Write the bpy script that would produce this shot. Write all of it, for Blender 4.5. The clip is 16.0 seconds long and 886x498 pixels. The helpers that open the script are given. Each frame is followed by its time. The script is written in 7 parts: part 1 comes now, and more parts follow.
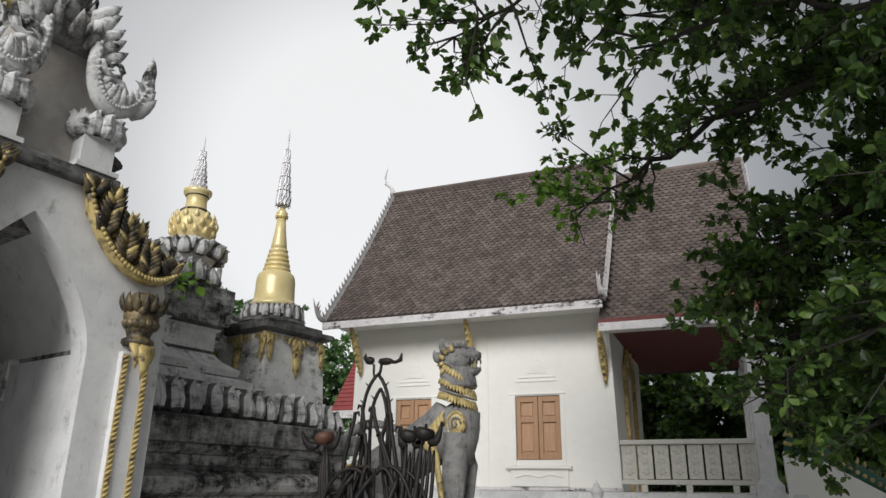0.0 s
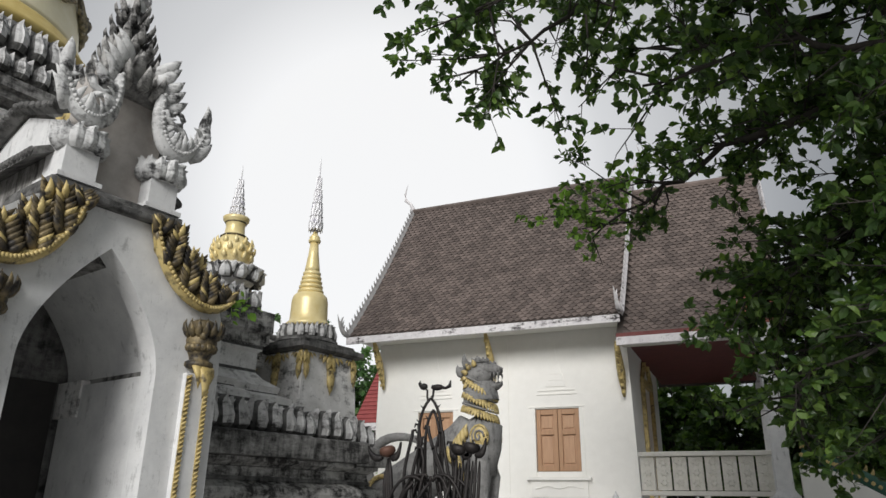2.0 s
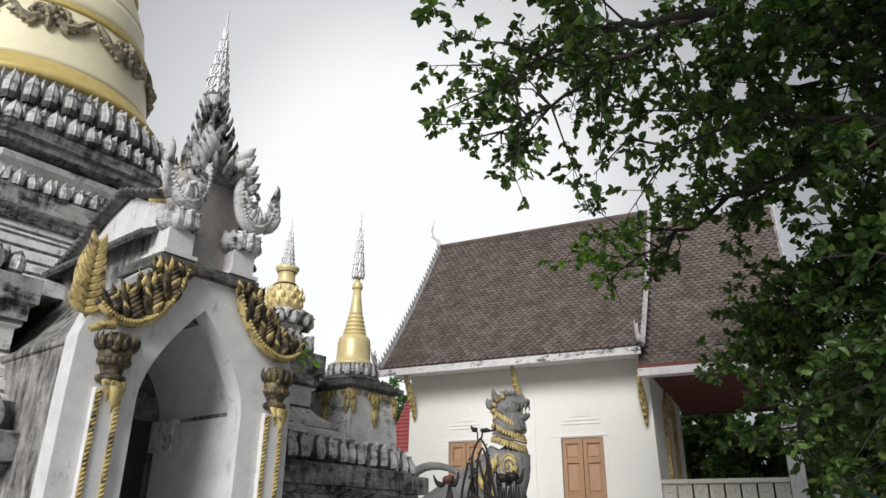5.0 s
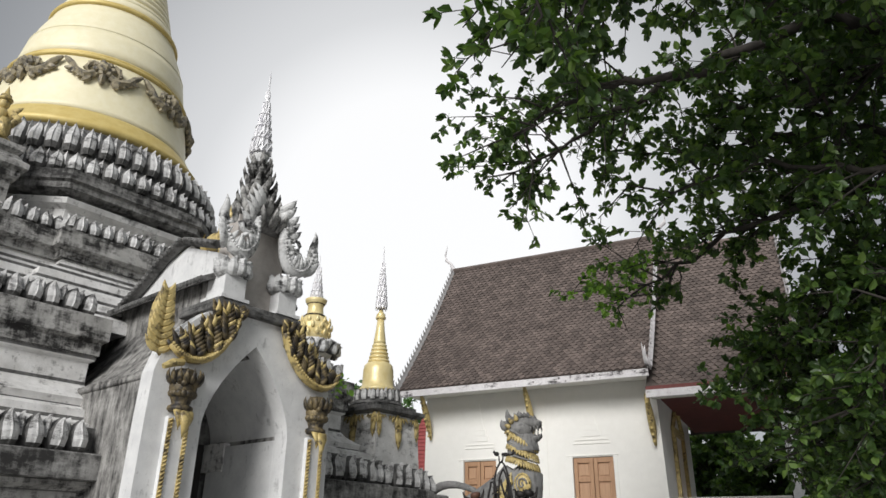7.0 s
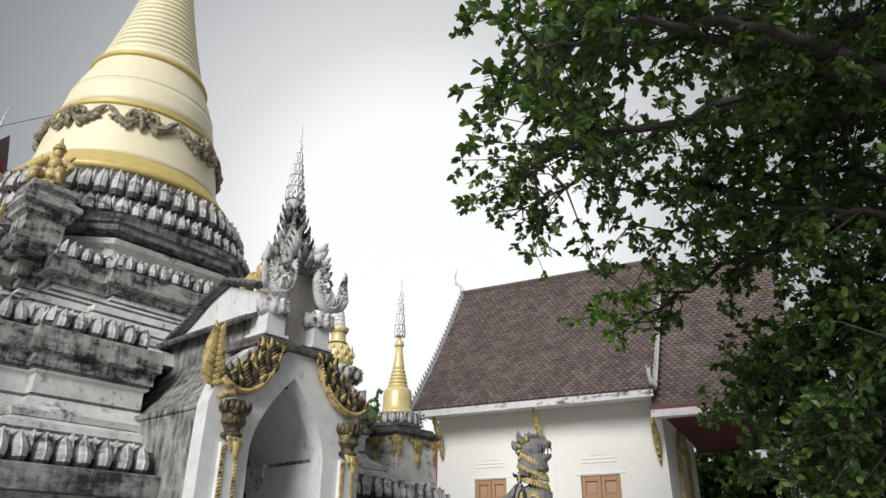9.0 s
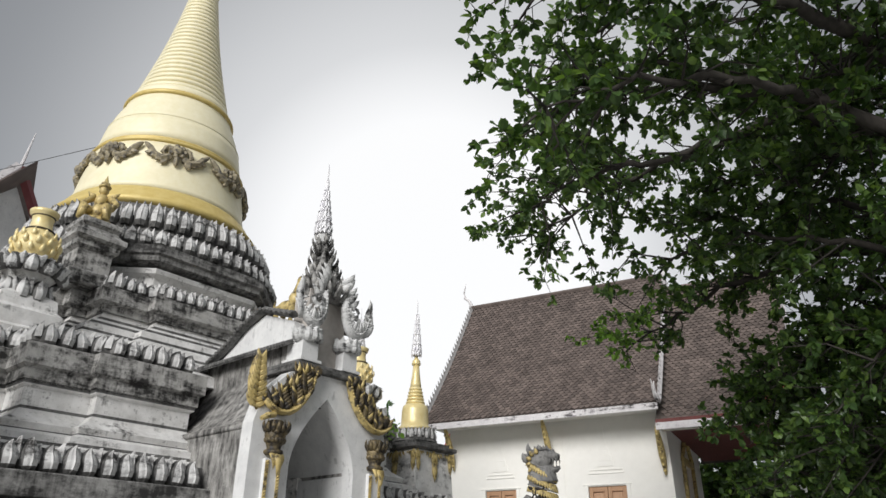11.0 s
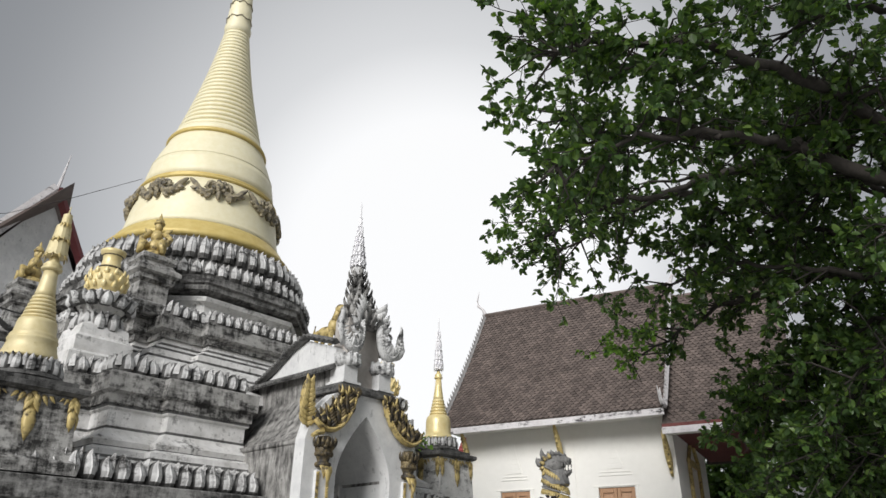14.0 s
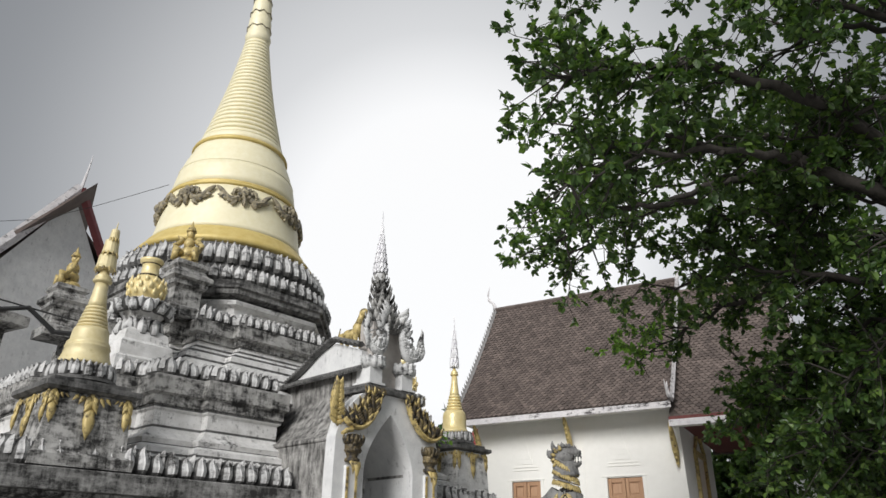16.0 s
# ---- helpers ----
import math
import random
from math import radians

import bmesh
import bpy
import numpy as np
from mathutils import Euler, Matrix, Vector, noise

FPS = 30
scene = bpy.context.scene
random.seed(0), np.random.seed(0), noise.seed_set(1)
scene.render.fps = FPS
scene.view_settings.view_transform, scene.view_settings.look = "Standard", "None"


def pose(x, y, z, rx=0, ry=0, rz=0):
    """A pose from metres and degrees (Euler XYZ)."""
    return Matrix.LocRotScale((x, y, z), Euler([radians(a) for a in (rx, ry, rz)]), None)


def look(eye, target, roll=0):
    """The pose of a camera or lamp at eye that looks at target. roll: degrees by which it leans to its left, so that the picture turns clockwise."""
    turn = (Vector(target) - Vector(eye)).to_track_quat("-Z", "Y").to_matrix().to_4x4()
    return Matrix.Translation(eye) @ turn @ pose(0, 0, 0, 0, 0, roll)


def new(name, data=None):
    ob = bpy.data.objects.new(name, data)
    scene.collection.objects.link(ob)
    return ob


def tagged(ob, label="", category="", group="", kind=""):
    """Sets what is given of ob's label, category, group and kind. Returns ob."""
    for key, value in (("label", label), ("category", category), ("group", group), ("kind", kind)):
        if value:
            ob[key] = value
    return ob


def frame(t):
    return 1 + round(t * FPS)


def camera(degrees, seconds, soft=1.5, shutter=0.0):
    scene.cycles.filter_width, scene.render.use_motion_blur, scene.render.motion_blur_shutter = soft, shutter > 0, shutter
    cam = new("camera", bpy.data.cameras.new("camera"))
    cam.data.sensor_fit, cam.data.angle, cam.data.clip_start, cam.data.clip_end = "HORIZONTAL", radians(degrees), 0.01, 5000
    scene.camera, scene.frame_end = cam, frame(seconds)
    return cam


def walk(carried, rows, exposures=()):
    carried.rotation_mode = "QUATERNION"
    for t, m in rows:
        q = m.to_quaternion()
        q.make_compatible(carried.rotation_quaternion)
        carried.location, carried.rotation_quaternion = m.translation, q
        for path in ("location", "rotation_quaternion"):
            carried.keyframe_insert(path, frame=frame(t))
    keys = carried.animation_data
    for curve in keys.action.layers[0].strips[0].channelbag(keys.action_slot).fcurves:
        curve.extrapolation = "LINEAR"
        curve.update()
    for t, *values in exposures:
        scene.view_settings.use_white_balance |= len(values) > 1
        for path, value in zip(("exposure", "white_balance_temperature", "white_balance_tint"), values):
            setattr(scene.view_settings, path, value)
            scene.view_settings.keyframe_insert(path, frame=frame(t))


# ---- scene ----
cam = camera(65.0, 16.0)
METRES, EYE, TILT, LEAN, TURN = 5.0, 1.6, 0.0, 0.0, 22.0
ROWS = [
    (0.0, 0.0, 0.0, 0.0, -0.21, 18.91, -0.61),
    (0.5, -0.0028, -0.0208, -0.0013, 0.19, 19.02, -0.64),
    (1.0, -0.0068, -0.0413, -0.0029, 0.54, 19.27, -0.64),
    (1.5, -0.0115, -0.0614, -0.0034, 0.85, 19.51, -0.64),
    (2.0, -0.0172, -0.0864, -0.005, 1.2, 19.81, -0.63),
    (2.5, -0.0218, -0.109, -0.0071, 1.54, 20.08, -0.61),
    (3.0, -0.0243, -0.134, -0.0095, 1.91, 20.48, -0.57),
    (3.5, -0.026, -0.1621, -0.0114, 2.27, 20.89, -0.56),
    (4.0, -0.0286, -0.1929, -0.0125, 2.61, 21.25, -0.54),
    (4.5, -0.0313, -0.2223, -0.0141, 2.91, 21.58, -0.55),
    (7.0, -0.0426, -0.398, -0.0282, 4.12, 23.32, -0.6),
    (7.5, -0.0476, -0.4331, -0.0322, 4.22, 23.62, -0.62),
    (8.0, -0.0516, -0.4686, -0.0337, 4.38, 23.93, -0.59),
    (8.5, -0.0546, -0.5, -0.0363, 4.52, 24.25, -0.52),
    (9.0, -0.0576, -0.5344, -0.0394, 4.67, 24.64, -0.51),
    (11.5, -0.0738, -0.7048, -0.0531, 5.37, 25.47, -0.32),
    (12.0, -0.0756, -0.7383, -0.0538, 5.53, 25.48, -0.27),
    (12.5, -0.0792, -0.7737, -0.0563, 5.64, 25.37, -0.3),
    (13.0, -0.0826, -0.8088, -0.0583, 5.75, 25.34, -0.3),
    (13.5, -0.0843, -0.8408, -0.0584, 5.91, 25.33, -0.26),
    (14.0, -0.0864, -0.8754, -0.0579, 6.1, 25.29, -0.23),
    (14.5, -0.0885, -0.904, -0.0572, 6.3, 25.16, -0.23),
    (15.0, -0.0917, -0.9329, -0.0583, 6.5, 24.84, -0.24),
    (15.5, -0.0971, -0.9626, -0.0589, 6.64, 24.58, -0.31),
    (16.0, -0.1021, -0.9913, -0.0571, 6.72, 24.35, -0.31),
]
walk(cam, [(t, pose(0, 0, EYE, TILT, LEAN, TURN) @ pose(METRES * x, METRES * y, METRES * z, 90 + pitch, roll, yaw)) for t, x, y, z, yaw, pitch, roll in ROWS],
     ((0.0, -0.18), (2.0, -0.1), (4.0, -0.02), (8.0, 0.0), (16.0, -0.02)))


# ---- build ----
# ---------- world and light ----------
world = bpy.data.worlds.new("overcast_sky")
scene.world = world
world.use_nodes = True
wn, wl = world.node_tree.nodes, world.node_tree.links
wn.clear()
sky = wn.new("ShaderNodeTexSky")
sky.sky_type = "NISHITA"
sky.sun_disc = False
sky.sun_elevation = radians(25.6)
sky.sun_rotation = radians(173)
dim = wn.new("ShaderNodeVectorMath")
dim.operation = "SCALE"
dim.inputs["Scale"].default_value = 0.1
wl.new(sky.outputs[0], dim.inputs[0])
# cloud cover, brightest ahead, falling off smoothly over the whole dome to imitate vignetting
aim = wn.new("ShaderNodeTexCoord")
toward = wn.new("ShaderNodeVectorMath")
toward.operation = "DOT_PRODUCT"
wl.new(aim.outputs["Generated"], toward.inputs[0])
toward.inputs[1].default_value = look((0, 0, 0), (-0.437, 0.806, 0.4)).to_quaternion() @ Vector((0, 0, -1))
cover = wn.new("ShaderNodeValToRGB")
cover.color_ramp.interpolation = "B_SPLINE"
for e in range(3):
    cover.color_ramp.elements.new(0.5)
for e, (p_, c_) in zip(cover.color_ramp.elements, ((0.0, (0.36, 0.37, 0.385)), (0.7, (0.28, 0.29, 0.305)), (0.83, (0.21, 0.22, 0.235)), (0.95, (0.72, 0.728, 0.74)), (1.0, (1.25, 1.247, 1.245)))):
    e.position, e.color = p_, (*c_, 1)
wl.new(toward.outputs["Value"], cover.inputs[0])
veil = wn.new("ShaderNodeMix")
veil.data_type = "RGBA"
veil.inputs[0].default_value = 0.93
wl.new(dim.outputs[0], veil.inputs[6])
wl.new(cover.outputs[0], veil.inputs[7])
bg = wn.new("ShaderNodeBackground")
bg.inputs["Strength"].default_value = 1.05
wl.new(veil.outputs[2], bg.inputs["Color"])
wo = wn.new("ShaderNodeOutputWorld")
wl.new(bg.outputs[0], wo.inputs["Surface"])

sun_data = bpy.data.lights.new("sun", "SUN")
sun_data.energy = 3.1
sun_data.angle = radians(26)
sun_data.color = (1.0, 0.988, 0.975)
sun = new("sun", sun_data)
sun.matrix_world = look((1.5, -12, 5.8), (0, 0, 0))


# ---------- materials ----------
def material(name, rough=0.7, metal=0.0):
    m = bpy.data.materials.new(name)
    m.use_nodes = True
    b = m.node_tree.nodes["Principled BSDF"]
    b.inputs["Roughness"].default_value = rough
    b.inputs["Metallic"].default_value = metal
    return m, m.node_tree.nodes, m.node_tree.links, b


def noise_node(n, l, scale, detail=6.0, stretch=(1, 1, 1), rough=0.6, space="Object"):
    co = n.new("ShaderNodeNewGeometry") if space == "World" else n.new("ShaderNodeTexCoord")
    mp = n.new("ShaderNodeMapping")
    mp.inputs["Scale"].default_value = stretch
    l.new(co.outputs["Position" if space == "World" else "Object"], mp.inputs[0])
    t = n.new("ShaderNodeTexNoise")
    t.inputs["Scale"].default_value = scale
    t.inputs["Detail"].default_value = detail
    t.inputs["Roughness"].default_value = rough
    l.new(mp.outputs[0], t.inputs["Vector"])
    return t.outputs["Fac"]


def ramp(n, l, fac, stops):
    r = n.new("ShaderNodeValToRGB")
    while len(r.color_ramp.elements) < len(stops):
        r.color_ramp.elements.new(0.5)
    for e, (p, c) in zip(r.color_ramp.elements, stops):
        e.position, e.color = p, (*c, 1)
    l.new(fac, r.inputs[0])
    return r.outputs[0]


def mixed(n, l, fac, a, b, mode="MIX"):
    x = n.new("ShaderNodeMix")
    x.data_type, x.blend_type = "RGBA", mode
    for sock, v in ((x.inputs[0], fac), (x.inputs[6], a), (x.inputs[7], b)):
        if isinstance(v, (int, float)):
            sock.default_value = v
        elif isinstance(v, tuple):
            sock.default_value = (*v, 1)
        else:
            l.new(v, sock)
    return x.outputs[2]


def bump(n, l, b, fac, strength, dist=0.02):
    k = n.new("ShaderNodeBump")
    k.inputs["Strength"].default_value, k.inputs["Distance"].default_value = strength, dist
    l.new(fac, k.inputs["Height"])
    l.new(k.outputs[0], b.inputs["Normal"])


def weathered(name, light, mid, dark, lo, hi, streak=0.5, bump_s=0.5, speck=0.75):
    """Old lime stucco: pale coat, grey bloom, black run-down streaks and blotches."""
    m, n, l, b = material(name, 0.9)
    grain = noise_node(n, l, 5.0, 8, (1, 1, 1), 0.65, "World")
    runs = noise_node(n, l, 7.0, 8, (2.2, 2.2, 0.55), 0.72, "World")
    blot = noise_node(n, l, 3.4, 10, (0.8, 0.8, 2.0), 0.76, "World")
    base = ramp(n, l, grain, [(0.3, mid), (0.62, light)])
    sm = n.new("ShaderNodeMath")
    sm.operation = "MULTIPLY_ADD"
    l.new(runs, sm.inputs[0])
    sm.inputs[1].default_value = streak
    ml = n.new("ShaderNodeMath")
    ml.operation = "MULTIPLY"
    l.new(blot, ml.inputs[0])
    ml.inputs[1].default_value = 1 - streak
    l.new(ml.outputs[0], sm.inputs[2])
    stain = ramp(n, l, sm.outputs[0], [(lo, (0, 0, 0)), (hi, (1, 1, 1))])
    fine = noise_node(n, l, 38.0, 6, (1, 1, 1), 0.7, "World")
    lichen = noise_node(n, l, 17.0, 5, (1, 1, 1), 0.75, "World")
    spots = ramp(n, l, lichen, [(0.6, (0, 0, 0)), (0.7, (speck,) * 3)])
    col = mixed(n, l, stain, base, dark)
    l.new(mixed(n, l, spots, col, dark), b.inputs["Base Color"])
    bump(n, l, b, mixed(n, l, 0.5, grain, fine), bump_s, 0.02)
    return m


STUCCO = weathered("weathered_stucco", (0.82, 0.81, 0.795), (0.56, 0.55, 0.53), (0.06, 0.058, 0.054), 0.52, 0.62, 0.35, 0.6, 0.6)
STUCCO_DARK = weathered("stained_stucco", (0.5, 0.49, 0.47), (0.26, 0.255, 0.24), (0.024, 0.023, 0.022), 0.45, 0.56, 0.35)
STUCCO_BLACK = weathered("blackened_stucco", (0.38, 0.375, 0.36), (0.19, 0.185, 0.178), (0.026, 0.025, 0.024), 0.42, 0.57, 0.35)
# for blackened stucco, and for shade painted in around the petals and passage
SOOT_SHADE = weathered("soot_shade_stucco", (0.2, 0.197, 0.19), (0.09, 0.088, 0.085), (0.018, 0.018, 0.017), 0.46, 0.6, 0.4)
PETAL = weathered("lotus_stucco", (0.66, 0.655, 0.645), (0.36, 0.356, 0.35), (0.04, 0.038, 0.036), 0.5, 0.6, 0.3, 0.6, 0.6)
CARVED = weathered("carved_stucco", (0.74, 0.74, 0.73), (0.46, 0.46, 0.455), (0.03, 0.03, 0.03), 0.5, 0.59, 0.3, 0.8)
LIME = weathered("limewash", (0.74, 0.74, 0.73), (0.6, 0.6, 0.6), (0.2, 0.2, 0.195), 0.55, 0.7, 0.6, 0.25, 0.3)
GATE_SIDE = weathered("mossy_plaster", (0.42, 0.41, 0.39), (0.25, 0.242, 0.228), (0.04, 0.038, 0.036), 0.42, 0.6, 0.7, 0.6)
WHITE_WALL = weathered("white_wall", (0.86, 0.845, 0.8), (0.82, 0.805, 0.76), (0.58, 0.55, 0.5), 0.63, 0.82, 0.7, 0.08, 0.06)
GRANITE = weathered("statue_grey", (0.3, 0.295, 0.285), (0.19, 0.187, 0.182), (0.05, 0.05, 0.05), 0.5, 0.66, 0.5, 0.6)


def gilded(name, a, b_, worn, lo, hi, metal, rough):
    m, n, l, b = material(name, rough, metal)
    g = noise_node(n, l, 9.0, 6, (1, 1, 1), 0.6, "World")
    w = noise_node(n, l, 14.0, 8, (1, 1, 1), 0.7, "World")
    col = ramp(n, l, g, [(0.3, a), (0.7, b_)])
    l.new(mixed(n, l, ramp(n, l, w, [(lo, (0, 0, 0)), (hi, (1, 1, 1))]), col, worn), b.inputs["Base Color"])
    bump(n, l, b, w, 0.25, 0.01)
    return m


GOLD = gilded("gold_paint", (0.46, 0.35, 0.13), (0.64, 0.51, 0.23), (0.09, 0.07, 0.04), 0.5, 0.64, 0.12, 0.5)
GOLD_BRIGHT = gilded("bright_gold", (0.76, 0.61, 0.27), (0.86, 0.74, 0.42), (0.5, 0.37, 0.14), 0.62, 0.82, 0.15, 0.36)
GOLD_RING = gilded("ring_gold", (0.6, 0.45, 0.14), (0.7, 0.56, 0.22), (0.5, 0.38, 0.14), 0.6, 0.85, 0.15, 0.5)
GOLD_OLD = gilded("tarnished_gold", (0.1, 0.075, 0.04), (0.3, 0.23, 0.11), (0.022, 0.019, 0.017), 0.36, 0.58, 0.2, 0.55)
CREAM = gilded("cream_gold", (0.82, 0.75, 0.5), (0.88, 0.82, 0.6), (0.72, 0.64, 0.4), 0.62, 0.85, 0.05, 0.5)
RELIEF = gilded("gilt_relief", (0.26, 0.225, 0.16), (0.44, 0.38, 0.25), (0.09, 0.085, 0.075), 0.46, 0.62, 0.1, 0.6)
SILVER = gilded("pierced_silver", (0.72, 0.71, 0.73), (0.86, 0.86, 0.87), (0.36, 0.34, 0.42), 0.54, 0.66, 0.2, 0.45)


def plain(name, a, b_, rough=0.7, scale=6.0, stretch=(1, 1, 1), metal=0.0, bump_s=0.2, rand=0.0):
    m, n, l, b = material(name, rough, metal)
    g = noise_node(n, l, scale, 7, stretch, 0.65, "World")
    col = ramp(n, l, g, [(0.3, a), (0.7, b_)])
    if rand:
        info = n.new("ShaderNodeObjectInfo")
        geo = n.new("ShaderNodeNewGeometry")
        add = n.new("ShaderNodeMath")
        add.operation = "ADD"
        l.new(info.outputs["Random"], add.inputs[0])
        l.new(geo.outputs["Random Per Island"], add.inputs[1])
        fr = n.new("ShaderNodeMath")
        fr.operation = "FRACT"
        l.new(add.outputs[0], fr.inputs[0])
        v = ramp(n, l, fr.outputs[0], [(0.0, (1 - rand,) * 3), (1.0, (1 + rand,) * 3)])
        col = mixed(n, l, 1.0, col, v, "MULTIPLY")
    l.new(col, b.inputs["Base Color"])
    bump(n, l, b, g, bump_s, 0.01)
    return m


TILE = plain("roof_tile", (0.085, 0.066, 0.058), (0.16, 0.125, 0.11), 0.85, 2.2, (1, 1, 1), 0, 0.3, 0.27)
RED_TILE = plain("red_tile", (0.42, 0.13, 0.09), (0.55, 0.2, 0.15), 0.8, 3.0, (1, 1, 1), 0, 0.3, 0.25)
RED_ROOF = plain("red_sheet_roof", (0.24, 0.05, 0.05), (0.34, 0.08, 0.075), 0.7, 4.0)
UNDER = plain("roof_batten", (0.05, 0.04, 0.035), (0.08, 0.065, 0.055), 0.9)
FASCIA = weathered("painted_fascia", (0.7, 0.68, 0.68), (0.55, 0.52, 0.53), (0.05, 0.045, 0.045), 0.53, 0.6, 0.2, 0.3)
SOFFIT = plain("red_soffit", (0.12, 0.03, 0.026), (0.17, 0.045, 0.04), 0.7)
WOOD = plain("teak_shutter", (0.36, 0.2, 0.11), (0.47, 0.28, 0.16), 0.55, 5.0, (6, 6, 0.6))
WOOD_PANEL = plain("teak_panel", (0.42, 0.24, 0.14), (0.52, 0.32, 0.19), 0.5, 5.0, (6, 6, 0.6))
BALUSTER = plain("cream_stucco", (0.62, 0.6, 0.54), (0.72, 0.7, 0.64), 0.8, 14.0, (1, 1, 1), 0, 0.4)
IRON = plain("blackened_iron", (0.012, 0.011, 0.011), (0.035, 0.03, 0.028), 0.55, 20.0, (1, 1, 1), 0.5, 0.5)
RUST = plain("rusted_bronze", (0.09, 0.045, 0.03), (0.16, 0.075, 0.05), 0.6, 18.0, (1, 1, 1), 0.3, 0.4)
BARK = plain("bark", (0.025, 0.022, 0.019), (0.06, 0.052, 0.045), 0.95, 14.0, (1, 1, 0.35), 0, 0.8)
MAROON = plain("maroon_board", (0.16, 0.03, 0.035), (0.22, 0.05, 0.05), 0.6)
GROUND = plain("paving", (0.32, 0.315, 0.305), (0.44, 0.435, 0.42), 0.9, 1.4)
WIRE = plain("black_cable", (0.012, 0.012, 0.012), (0.03, 0.03, 0.03), 0.6)
GREEN_PAINT = plain("green_glaze", (0.015, 0.07, 0.045), (0.035, 0.12, 0.08), 0.55)


def leaf_material(name, a, b_, c):
    m, n, l, b = material(name, 0.42)
    geo = n.new("ShaderNodeNewGeometry")
    col = ramp(n, l, geo.outputs["Random Per Island"], [(0.0, a), (0.6, b_), (1.0, c)])
    big = noise_node(n, l, 0.9, 3, (1, 1, 1), 0.5, "World")
    col = mixed(n, l, 1.0, col, ramp(n, l, big, [(0.3, (0.7, 0.7, 0.7)), (0.7, (1.3, 1.3, 1.2))]), "MULTIPLY")
    l.new(col, b.inputs["Base Color"])
    tr = n.new("ShaderNodeBsdfTranslucent")
    l.new(mixed(n, l, 1.0, col, (1.5, 1.7, 0.7), "MULTIPLY"), tr.inputs["Color"])
    sh = n.new("ShaderNodeMixShader")
    sh.inputs[0].default_value = 0.35
    l.new(b.outputs[0], sh.inputs[1])
    l.new(tr.outputs[0], sh.inputs[2])
    l.new(sh.outputs[0], n["Material Output"].inputs["Surface"])
    return m


LEAF = leaf_material("leaf", (0.03, 0.062, 0.02), (0.066, 0.122, 0.033), (0.135, 0.21, 0.05))
LEAF_YOUNG = leaf_material("young_leaf", (0.12, 0.23, 0.035), (0.17, 0.3, 0.05), (0.22, 0.36, 0.08))
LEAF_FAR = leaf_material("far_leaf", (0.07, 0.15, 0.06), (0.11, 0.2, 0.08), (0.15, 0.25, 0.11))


# ---------- mesh helpers ----------
def part(name, bm, mat, parent=None, label="", smooth=False, at=None):
    me = bpy.data.meshes.new(name)
    bm.normal_update()
    bm.to_mesh(me)
    bm.free()
    for m in (mat if isinstance(mat, (list, tuple)) else (mat,)):
        me.materials.append(m)
    if smooth:
        me.polygons.foreach_set("use_smooth", [True] * len(me.polygons))
    ob = new(name, me)
    if parent is not None:
        ob.parent = parent
    if at is not None:
        ob.matrix_basis = at
    if label:
        ob["label"] = label
    return ob


def thing(name, label, category, m=None, group="", kind=""):
    ob = new(name)
    ob.empty_display_size = 0.1
    if m is not None:
        ob.matrix_basis = m
    return tagged(ob, label, category, group, kind)


def shared(name, me, parent, m):
    ob = new(name, me)
    ob.parent = parent
    ob.matrix_basis = m
    return ob


def mesh_of(name, bm, mat, smooth=False):
    me = bpy.data.meshes.new(name)
    bm.normal_update()
    bm.to_mesh(me)
    bm.free()
    for one in (mat if isinstance(mat, list) else [mat]):
        me.materials.append(one)
    if smooth:
        me.polygons.foreach_set("use_smooth", [True] * len(me.polygons))
    return me


def box(bm, x0, x1, y0, y1, z0, z1, bevel=0.0, mi=0):
    vs = [bm.verts.new((x, y, z)) for z in (z0, z1) for x, y in ((x0, y0), (x1, y0), (x1, y1), (x0, y1))]
    fs = [bm.faces.new([vs[i] for i in q]) for q in ((3, 2, 1, 0), (4, 5, 6, 7), (0, 1, 5, 4), (1, 2, 6, 5), (2, 3, 7, 6), (3, 0, 4, 7))]
    if bevel:
        es = list({e for f in fs for e in f.edges})
        r = bmesh.ops.bevel(bm, geom=es, offset=bevel, segments=2, profile=0.5, affect="EDGES")
        fs = [f for f in r["faces"]] + [f for f in fs if f.is_valid]
    for f in fs:
        f.material_index = mi
    return bm


def boxed(*a, **k):
    return box(bmesh.new(), *a, **k)


def lathe(bm, prof, seg=32, cx=0.0, cy=0.0, mi=0, a0=0.0):
    rings = []
    for r, z in prof:
        rings.append([bm.verts.new((cx + r * math.cos(a0 + 2 * math.pi * k / seg), cy + r * math.sin(a0 + 2 * math.pi * k / seg), z)) for k in range(seg)])
    for a, b in zip(rings, rings[1:]):
        for k in range(seg):
            f = bm.faces.new((a[k], a[(k + 1) % seg], b[(k + 1) % seg], b[k]))
            f.material_index = mi
    for ring, rev in ((rings[0], True), (rings[-1], False)):
        f = bm.faces.new(ring[::-1] if rev else ring)
        f.material_index = mi
    return bm


def plan_offset(poly, o):
    """Counter-clockwise outline grown outwards by o."""
    out = []
    for i, p in enumerate(poly):
        a, c = Vector(poly[i - 1]), Vector(poly[(i + 1) % len(poly)])
        p = Vector(p)
        d1, d2 = (p - a).normalized(), (c - p).normalized()
        n1, n2 = Vector((d1.y, -d1.x)), Vector((d2.y, -d2.x))
        k = 1 + n1.dot(n2)
        out.append(p + (n1 + n2) * (o / max(k, 0.2)))
    return out


